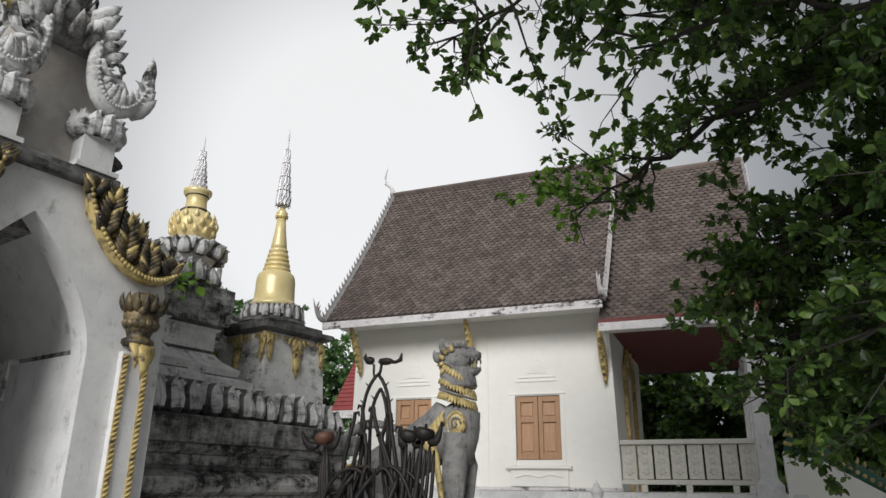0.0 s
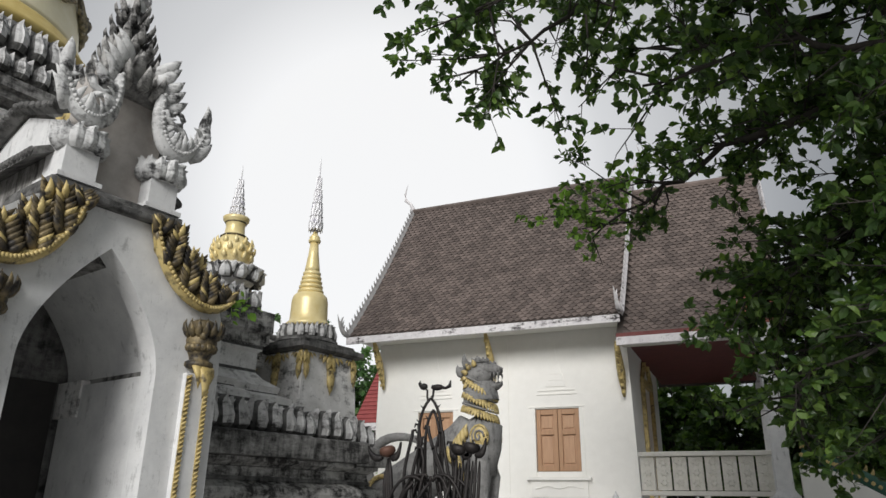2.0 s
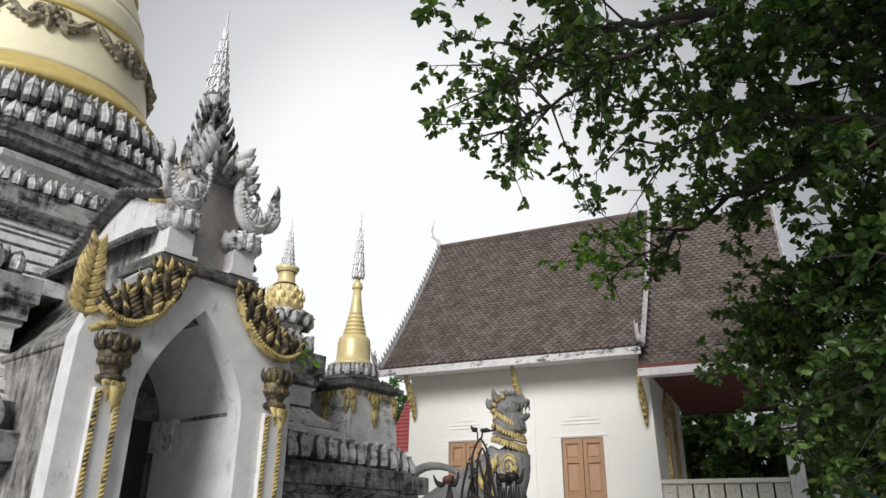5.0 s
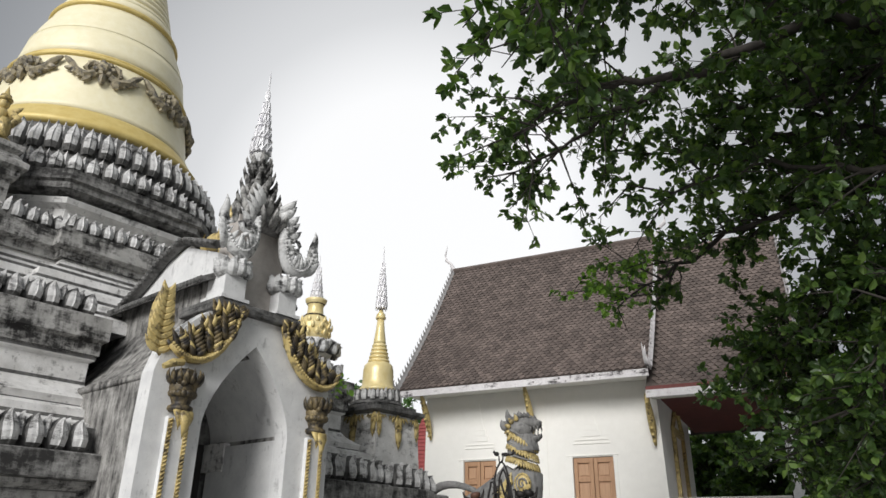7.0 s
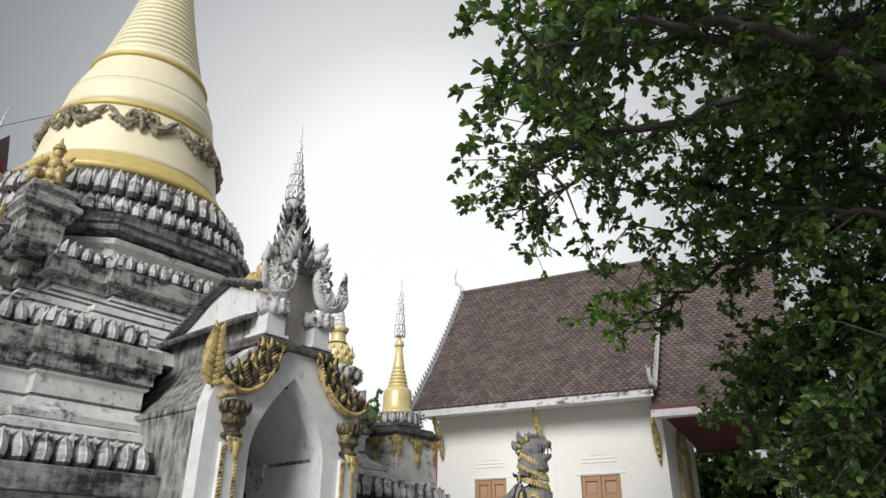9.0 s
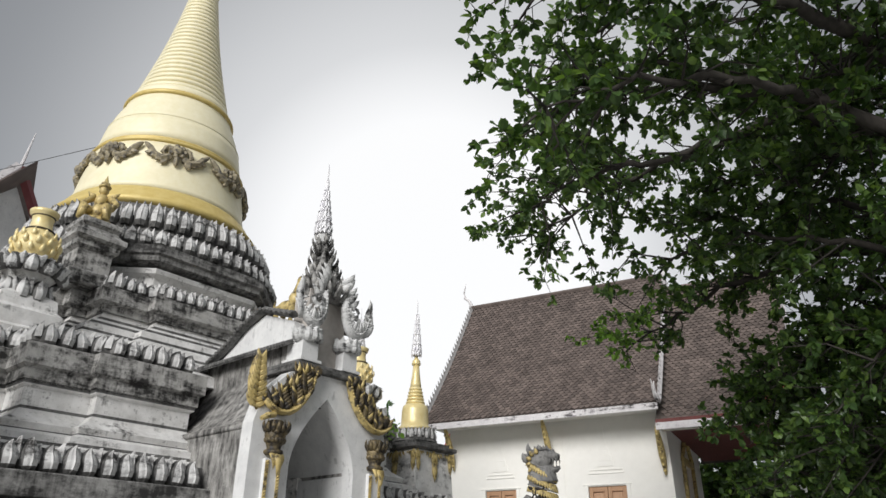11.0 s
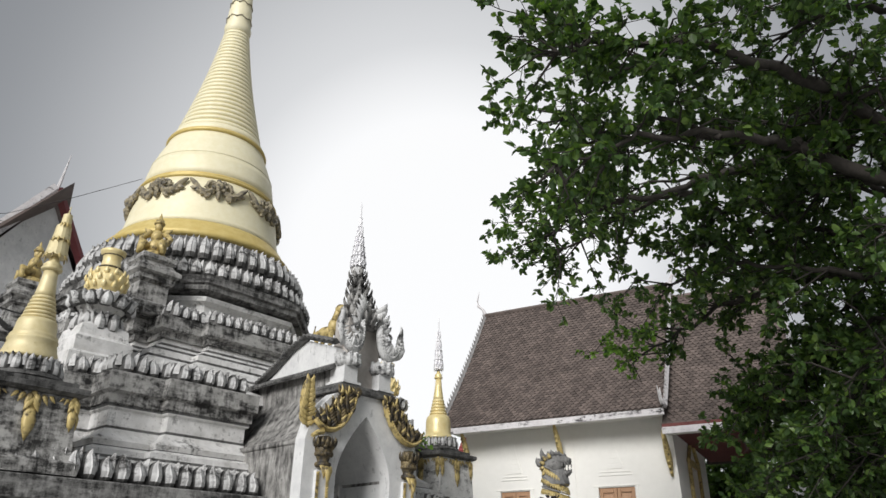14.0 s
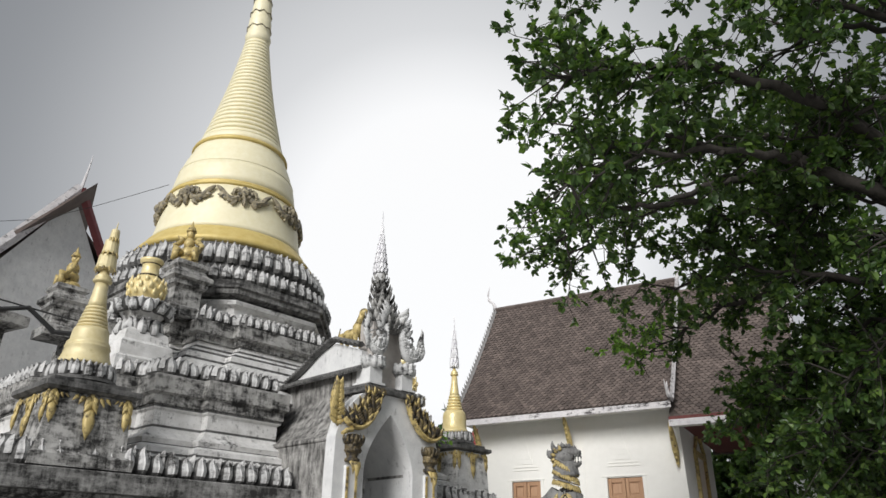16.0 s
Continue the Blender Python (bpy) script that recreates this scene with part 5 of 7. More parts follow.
def tile_roof(parent, x0, x1, drop, near, red=None):
    """Tiles of the front slope; those within the stretch near (x and s ranges) are single pieces."""
    rows = int(SLOPE_LEN / TILE_H)
    vs, fs, rvs, rfs = [], [], [], []
    for j in range(rows):
        s = (j + 0.5) / rows
        y, z = slope_pt(s, drop)
        ya, za = slope_pt(s - 0.02, drop)
        yb, zb = slope_pt(s + 0.02, drop)
        tilt = math.degrees(math.atan2(zb - za, yb - ya)) - 6
        cols = int((x1 - x0) / TILE_W)
        for i in range(cols):
            x = x0 + (i + (0.75 if j % 2 else 0.25)) * (x1 - x0) / cols
            m = pose(x, y, z + 0.02, tilt + random.uniform(-1.5, 1.5), random.uniform(-1.5, 1.5), random.uniform(-1.5, 1.5))
            if red and red[0] < x < red[1] and red[2] < s < red[3]:
                o = len(rvs)
                rvs += [m @ c for c in TILE_CO]
                rfs += [[k + o for k in f] for f in TILE_FC]
            elif near and near[0] < x < near[1] and near[2] < s < near[3]:
                shared("roof_tile", TILE_ME, parent, m)
            else:
                o = len(vs)
                vs += [m @ c for c in TILE_CO]
                fs += [[k + o for k in f] for f in TILE_FC]
    for v_, f_, mat, lab in ((vs, fs, TILE, "brown clay scale tiles"), (rvs, rfs, RED_TILE, "patch of newer red clay tiles")):
        if v_:
            me = bpy.data.meshes.new("roof_tiles")
            me.from_pydata(v_, [], f_)
            me.materials.append(mat)
            ob = new("roof_tiles", me)
            ob.parent = parent
            tagged(ob, lab, kind="stuff")


RX0, RX1 = -8.15, -2.0
main_roof = part("roof", roof_sheet(RX0, RX1, 0, 0), UNDER, hall, "steep concave roof of brown scale tiles")
porch_roof = part("porch_roof", roof_sheet(RX1 - 0.1, 0.95, 0.45, 0), UNDER, hall, "lower porch roof of brown and red tiles")
for x0, x1, dz in ((RX0 - 0.02, RX1 + 0.02, 0), (RX1 + 0.02, 0.95, 0.45)):
    bm = bmesh.new()
    sweep(bm, [(x0, RIDGE_Y, RIDGE_Z - dz + 0.02), (x1, RIDGE_Y, RIDGE_Z - dz + 0.02)], 0.09, 0.09, 8)
    part("ridge_cap", bm, TILE, hall, "dark mortar ridge capping")


def bargeboard(x, drop, mat, label):
    """Gable edging with a row of upright flame points and an upturned foot."""
    bm = bmesh.new()
    pts = []
    for i in range(15):
        y, z = slope_pt(i / 14, drop)
        pts.append((x, y, z + 0.03))
    for sd in (0, 1):
        p2 = [(p[0], 2 * RIDGE_Y - p[1], p[2]) for p in pts] if sd else pts
        sweep(bm, p2, 0.05, 0.1, 4)
        for k in range(30):
            t = k / 30 * 13.9
            j = int(t)
            p = Vector(p2[j]).lerp(Vector(p2[j + 1]), t - j)
            sgn = 1 if sd else -1
            flame(bm, p + Vector((0, 0, 0.06)), p + Vector((0, sgn * 0.1, 0.2)), 0.035, (0, sgn, 0), 0.014)
        f = Vector(p2[0])
        sgn = 1 if sd else -1
        sweep(bm, bezier(f, f + Vector((-0.03, sgn * 0.3, -0.02)), f + Vector((-0.06, sgn * 0.42, 0.42)), 6), [0.05, 0.06, 0.06, 0.05, 0.035, 0.02, 0.004], None, 6)
        for k in range(3):
            flame(bm, f + Vector((-0.03, sgn * (0.18 + 0.06 * k), 0.05 + 0.06 * k)), f + Vector((-0.03, sgn * (0.12 + 0.04 * k), 0.24 + 0.09 * k)), 0.035, (0, sgn, 0), 0.014)
    part("bargeboard", bm, mat, hall, label)
    y, z = RIDGE_Y, RIDGE_Z - drop
    bm = bmesh.new()
    sgn = -1 if x < -5 else 1
    sweep(bm, [(x, y, z + 0.05), (x + sgn * 0.1, y, z + 0.28), (x + sgn * 0.26, y, z + 0.42), (x + sgn * 0.3, y, z + 0.62), (x + sgn * 0.22, y, z + 0.95)], [0.07, 0.05, 0.055, 0.03, 0.004], None, 6)
    part("roof_finial", bm, FASCIA, hall, "slender horn-like roof finial")


bargeboard(RX0, 0, plain("grey_board", (0.3, 0.29, 0.29), (0.45, 0.44, 0.43), 0.8), "weathered grey flame-edged bargeboard")
bargeboard(RX1 + 0.04, 0, FASCIA, "white flame-edged bargeboard")
bargeboard(0.98, 0.45, FASCIA, "white flame-edged bargeboard")
# eave fascias
bm = boxed(RX0 - 0.02, RX1, EAVE_Y - 0.06, EAVE_Y - 0.005, EAVE_Z - 0.18, EAVE_Z - 0.02, 0.008)
part("fascia", bm, FASCIA, hall, "flaking pale eave board with black stains")
bm = boxed(RX1 - 0.1, 0.97, EAVE_Y - 0.06, EAVE_Y - 0.005, EAVE_Z - 0.64, EAVE_Z - 0.48, 0.008)
part("fascia", bm, FASCIA, hall)
bm = boxed(RX1 - 0.1, 0.97, EAVE_Y - 0.03, EAVE_Y - 0.004, EAVE_Z - 0.476, EAVE_Z - 0.4)
part("tile_edge", bm, SOFFIT, hall)
# soffits
bm = boxed(RX0 + 0.1, RX1 - 0.1, EAVE_Y, WY + 0.3, EAVE_Z - 0.06, EAVE_Z - 0.03)
part("soffit", bm, WHITE_WALL, hall)
bm = boxed(WR + 0.05, 0.9, EAVE_Y, 2 * RIDGE_Y - EAVE_Y, EAVE_Z - 0.46, EAVE_Z - 0.43)
part("porch_ceiling", bm, SOFFIT, hall, "red painted porch ceiling")
part("beam", boxed(WR + 0.02, 0.7, 13.3, 13.46, EAVE_Z - 0.62, EAVE_Z - 0.47, 0.01), BALUSTER, hall, "pale painted porch beam")

# brackets
def bracket(x, y, ztop):
    bm = bmesh.new()
    path = bezier((x, y - 0.62, ztop), (x, y - 0.28, ztop - 0.45), (x, y - 0.05, ztop - 1.0), 8)
    sweep(bm, path, [0.03, 0.055, 0.065, 0.075, 0.08, 0.08, 0.07, 0.05, 0.01], [0.05, 0.08, 0.1, 0.11, 0.11, 0.1, 0.08, 0.05, 0.01], 6)
    for i in range(1, 8):
        p = path[i]
        flame(bm, p, p + Vector((0, -0.12, -0.1)), 0.03, (0, 0, -1), 0.03)
        flame(bm, p, p + Vector((0, 0.06, -0.16)), 0.03, (0, 0, -1), 0.03)
    part("bracket", bm, GOLD, hall, "gilt carved eave bracket", True)


for x in (-7.6, -4.9):
    bracket(x, WY, EAVE_Z - 0.1)
bracket(-2.15, WY, EAVE_Z - 0.5)

# hairline stain and conduit on the wall
bm = bmesh.new()
sweep(bm, [(-4.6, WY - 0.012, 4.9), (-4.6, WY - 0.012, 1.7)], 0.008, None, 5)
part("conduit", bm, WHITE_WALL, hall)

# porch: posts and balustrade
def porch_post(x, y):
    bm = tier(bmesh.new(), [(x - 0.13, y - 0.13), (x + 0.13, y - 0.13), (x + 0.13, y + 0.13), (x - 0.13, y + 0.13)], [(0.08, 1.55), (0.08, 1.68), (0.03, 1.74), (0, 1.8), (-0.015, 4.05), (0.05, 4.12), (0.05, 4.22), (0, 4.26), (0, EAVE_Z - 0.47)])
    part("porch_post", bm, LIME, hall, "square white porch post")


for x, y in ((0.5, 13.0), (0.5, 15.2), (0.5, 17.6), (0.5, 19.6)):
    porch_post(x, y)
# relief panel pattern for the balustrade
def balustrade(x0, x1, y):
    t = thing("balustrade", "cream stucco balustrade with relief floral panels between porch posts", "balustrade", pose(0, y, 0))
    part("top_rail", boxed(x0, x1, -0.09, 0.09, 2.34, 2.42, 0.015), BALUSTER, t)
    part("bottom_rail", boxed(x0, x1, -0.08, 0.08, 1.68, 1.76, 0.012), BALUSTER, t)
    n = 8
    w = (x1 - x0) / n
    for i in range(n):
        a, b = x0 + w * i + 0.016, x0 + w * (i + 1) - 0.016
        bm = bmesh.new()
        box(bm, a, b, -0.02, 0.03, 1.77, 2.33)
        c = (a + b) / 2
        for zz in (1.88, 2.05, 2.22):
            ball(bm, (c, -0.025, zz), (0.03, 0.018, 0.03), 8)
            for k in range(6):
                g = math.pi / 3 * k
                flame(bm, (c, -0.022, zz), (c + 0.085 * math.cos(g), -0.022, zz + 0.075 * math.sin(g)), 0.022, (0, 0, 1), 0.018)
        for q in (a + 0.012, b - 0.012):
            box(bm, q - 0.01, q + 0.01, -0.035, -0.021, 1.78, 2.32)
        part("panel", bm, BALUSTER, t)
    for i in range(3):
        xx = x0 + (x1 - x0) * (i + 0.5) / 3
        part("foot", boxed(xx - 0.05, xx + 0.05, -0.06, 0.06, 1.555, 1.678, 0.008), BALUSTER, t)


balustrade(WR + 0.22, 0.36, 13.0)
# finial on the podium edge
bm = lathe(bmesh.new(), [(0.11, 0), (0.11, 0.05), (0.07, 0.08), (0.11, 0.13), (0.115, 0.17), (0.08, 0.2), (0.085, 0.22), (0.05, 0.25), (0.055, 0.27), (0.02, 0.3), (0.005, 0.35)], 20)
f = part("post_finial", bm, LIME, None, "", True, pose(-2.3, 13.05, 1.4))
tagged(f, "small grey lotus-bud finial on the podium edge", "finial")

# naga stair wall
naga = thing("naga_balustrade", "cream stair wall with a green and gold naga coping", "stair wall")
bm = bmesh.new()
prof = [(0.75, 2.2), (1.3, 2.05), (2.2, 1.5), (3.2, 0.9), (4.2, 0.6), (4.2, 0.0), (0.75, 0.0)]
va = [bm.verts.new((x, 12.75, z)) for x, z in prof]
vb = [bm.verts.new((x, 13.05, z)) for x, z in prof]
bm.faces.new(va); bm.faces.new(vb[::-1])
for i in range(len(prof)):
    j = (i + 1) % len(prof)
    bm.faces.new((va[i], vb[i], vb[j], va[j]))
bmesh.ops.recalc_face_normals(bm, faces=bm.faces)
part("stair_wall", bm, WHITE_WALL, naga)
bm = bmesh.new()
cp = [(0.8, 12.9, 2.33), (1.3, 12.9, 2.16), (2.2, 12.9, 1.6), (3.2, 12.9, 1.0), (4.2, 12.9, 0.7)]
sweep(bm, cp, 0.13, 0.13, 10)
part("naga_body", bm, GREEN_PAINT, naga, "green glazed naga body", True)
CREST_ME = mesh_of("crest", flame(bmesh.new(), (0, 0, 0), (0.05, 0, 0.12), 0.03, (1, 0, 0), 0.02), GOLD)
STUD_ME = mesh_of("stud", ball(bmesh.new(), (0, 0, 0), (0.035, 0.02, 0.035), 6), GOLD)
for i in range(40):
    t = i / 40 * 3.99
    j = int(t)
    p = Vector(cp[j]).lerp(Vector(cp[j + 1]), t - j)
    shared("crest", CREST_ME, naga, pose(p.x, p.y, p.z + 0.11))
    shared("stud", STUD_ME, naga, pose(p.x, p.y - 0.13, p.z))

tile_roof(porch_roof, RX1 + 0.06, 0.92, 0.45, None, (0.15, 0.92, 0.0, 0.16))
tile_roof(main_roof, RX0 + 0.06, RX1 - 0.02, 0.0, (-4.6, -2.0, 0.0, 0.3))

# ---------- guardian lion ----------
def lion():
    """A seated temple lion in profile, one plain mesh: grey stone with gilt mane and scrolls."""
    bm = bmesh.new()
    Y = 0.0
    # haunches, belly, chest, neck
    ball(bm, (-4.98, Y, 1.45), (0.46, 0.34, 0.5), 18)
    sweep(bm, [(-5.1, Y, 1.5), (-4.75, Y, 1.72), (-4.4, Y, 1.95), (-4.05, Y, 2.15), (-3.75, Y, 2.35), (-3.6, Y, 2.6)], [0.36, 0.38, 0.36, 0.35, 0.33, 0.27], [0.4, 0.38, 0.36, 0.36, 0.36, 0.3], 16)
    sweep(bm, [(-3.62, Y, 1.95), (-3.55, Y, 2.3), (-3.52, Y, 2.6), (-3.53, Y, 2.95), (-3.56, Y, 3.2)], [0.26, 0.32, 0.31, 0.27, 0.24], [0.28, 0.31, 0.3, 0.27, 0.25], 18)
    # front legs
    for s in (-1, 1):
        sweep(bm, [(-3.5, s * 0.2, 2.3), (-3.5, s * 0.21, 1.9), (-3.54, s * 0.21, 1.4), (-3.52, s * 0.21, 1.0), (-3.5, s * 0.21, 0.75)], [0.17, 0.15, 0.125, 0.13, 0.16], [0.2, 0.18, 0.15, 0.15, 0.18], 12)
        ball(bm, (-3.38, s * 0.21, 0.8), (0.24, 0.16, 0.11), 12)
        ball(bm, (-4.75, s * 0.24, 1.15), (0.36, 0.2, 0.42), 14)
        ball(bm, (-4.35, s * 0.25, 0.8), (0.34, 0.15, 0.12), 12)
    # head: skull, upper muzzle, open jaw
    ball(bm, (-3.56, Y, 3.33), (0.22, 0.22, 0.2), 14)
    sweep(bm, [(-3.55, Y, 3.42), (-3.4, Y, 3.42), (-3.3, Y, 3.4), (-3.22, Y, 3.36)], [0.19, 0.17, 0.14, 0.08], [0.13, 0.1, 0.085, 0.05], 12)
    sweep(bm, [(-3.5, Y, 3.17), (-3.38, Y, 3.14), (-3.28, Y, 3.16), (-3.21, Y, 3.2)], [0.15, 0.13, 0.11, 0.06], [0.08, 0.065, 0.05, 0.03], 12)
    for s in (-1, 1):
        flame(bm, (-3.68, s * 0.14, 3.42), (-3.72, s * 0.2, 3.64), 0.06, (-1, 0, 0), 0.03)
        flame(bm, (-3.78, s * 0.12, 3.3), (-3.84, s * 0.18, 3.48), 0.06, (-1, 0, 0), 0.03)
        ball(bm, (-3.42, s * 0.13, 3.46), (0.045, 0.04, 0.045), 8)
        ball(bm, (-3.24, s * 0.05, 3.42), (0.04, 0.035, 0.035), 8)
        for k in range(4):
            flame(bm, (-3.24 - 0.06 * k, s * 0.1, 3.35), (-3.24 - 0.06 * k, s * 0.1, 3.27), 0.015, (1, 0, 0), 0.012)
            flame(bm, (-3.24 - 0.06 * k, s * 0.09, 3.2), (-3.24 - 0.06 * k, s * 0.09, 3.26), 0.013, (1, 0, 0), 0.01)
        for k in range(5):
            flame(bm, (-3.55 + 0.05 * k, s * 0.16, 3.5), (-3.62 + 0.06 * k, s * 0.17, 3.58), 0.03, (-1, 0, 0), 0.02)
    for k in range(5):
        flame(bm, (-3.5 - 0.07 * k, 0, 3.5 - 0.02 * k), (-3.6 - 0.07 * k, 0, 3.64 - 0.04 * k), 0.04, (-1, 0, 0), 0.03)
    # mane rings, gilt
    for zz, r, tilt, n in ((3.17, 0.262, 0.3, 34), (2.98, 0.272, 0.26, 36), (2.8, 0.285, 0.2, 38)):
        for k in range(n):
            a = 2 * math.pi * k / n
            ca, sa = math.cos(a), math.sin(a)
            p = Vector((-3.55 + r * 0.86 * ca, r * 0.86 * sa, zz - tilt * 0.4 * ca + 0.02))
            q = Vector((-3.55 + r * 1.02 * ca, r * 1.02 * sa, zz - tilt * 0.5 * ca - 0.1))
            flame(bm, p, q, 0.036, (ca, sa, 0), 0.01, 1, 0.08, (ca, sa, 0.3))
        pts = [(-3.55 + r * 0.9 * math.cos(t * math.pi / 8), r * 0.9 * math.sin(t * math.pi / 8), zz - tilt * 0.4 * math.cos(t * math.pi / 8) + 0.05) for t in range(17)]
        sweep(bm, pts, 0.016, None, 6, mi=0)
    # cheek frills
    for s in (-1, 1):
        for k in range(7):
            a = radians(100 + 30 * k)
            flame(bm, (-3.55 + 0.14 * math.cos(a), s * 0.2, 3.28 + 0.15 * math.sin(a)), (-3.55 + 0.24 * math.cos(a), s * 0.22, 3.28 + 0.26 * math.sin(a)), 0.045, (math.sin(a), 0, -math.cos(a)), 0.014, 1, 0.2, (0, s, 0))
        # shoulder roundel
        ball(bm, (-3.46, s * 0.27, 2.42), (0.14, 0.06, 0.17), 14, 1)
        pts = [(-3.46 + 0.13 * math.cos(t * 0.5), s * 0.3, 2.42 + 0.16 * math.sin(t * 0.5)) for t in range(14)]
        sweep(bm, pts, 0.02, 0.025, 6, (0, 1, 0), 1)
        sp = [(-3.46 + (0.085 - 0.008 * t) * math.cos(t * 0.7), s * 0.33, 2.42 + (0.1 - 0.008 * t) * math.sin(t * 0.7)) for t in range(12)]
        sweep(bm, sp, 0.016, 0.03, 6, (0, 1, 0), 0)
        # scroll down the foreleg
        for k in range(6):
            flame(bm, (-3.8 + 0.03 * k, s * 0.33, 2.05 + 0.07 * k), (-3.92 + 0.06 * k, s * 0.35, 2.3 + 0.06 * k), 0.06, (-1, 0, 0), 0.016, 1, 0.3, (0, s, 0))
        sweep(bm, [(-3.8, s * 0.36, 2.2), (-3.72, s * 0.37, 2.0), (-3.68, s * 0.34, 1.7), (-3.64, s * 0.33, 1.4), (-3.58, s * 0.33, 1.1), (-3.46, s * 0.32, 0.95)], [0.05, 0.05, 0.045, 0.04, 0.035, 0.02], 0.03, 6, (0, 1, 0), 1)
        pts = [(-4.95 + 0.24 * math.cos(t * 0.45), s * 0.31, 1.72 + 0.17 * math.sin(t * 0.45)) for t in range(15)]
        sweep(bm, pts, 0.035, 0.03, 6, (0, 1, 0), 1)
    # tail
    sweep(bm, bezier((-5.3, Y, 1.5), (-5.65, Y, 2.5), (-4.9, Y, 2.65), 12, (-4.3, Y, 2.3)), [0.1, 0.1, 0.095, 0.09, 0.085, 0.08, 0.075, 0.07, 0.065, 0.06, 0.055, 0.05, 0.03], None, 10)
    me_ob = part("lion_statue", bm, [GRANITE, GOLD], None, "", True, pose(0, 9.4, 0))
    tagged(me_ob, "seated grey stone guardian lion with gilt mane and scrolls", "statue")


lion()
bm = tier(bmesh.new(), [(-5.6, 8.9), (-3.05, 8.9), (-3.05, 9.9), (-5.6, 9.9)], [(0.1, 0), (0.1, 0.12), (0.02, 0.16), (0, 0.55), (0.06, 0.6), (0.06, 0.7)])
tagged(part("lion_pedestal", bm, LIME), "moulded white pedestal under the stone lion", "pedestal")
bm = tier(bmesh.new(), [(-0.06, -0.06), (0.06, -0.06), (0.06, 0.06), (-0.06, 0.06)], [(0.1, 0), (0.1, 0.2), (0, 0.3), (0, 1.45), (0.05, 1.5), (0.05, 1.56), (-0.02, 1.6)])
lathe(bm, [(0.05, 1.6), (0.09, 1.66), (0.08, 1.74), (0.05, 1.79), (0.02, 1.84), (0.003, 1.92)], 16)
tagged(part("boundary_post", bm, GOLD, None, "", False, pose(-6.95, 11.6, 0)), "pale gilded bud-topped post beside the hall", "post")

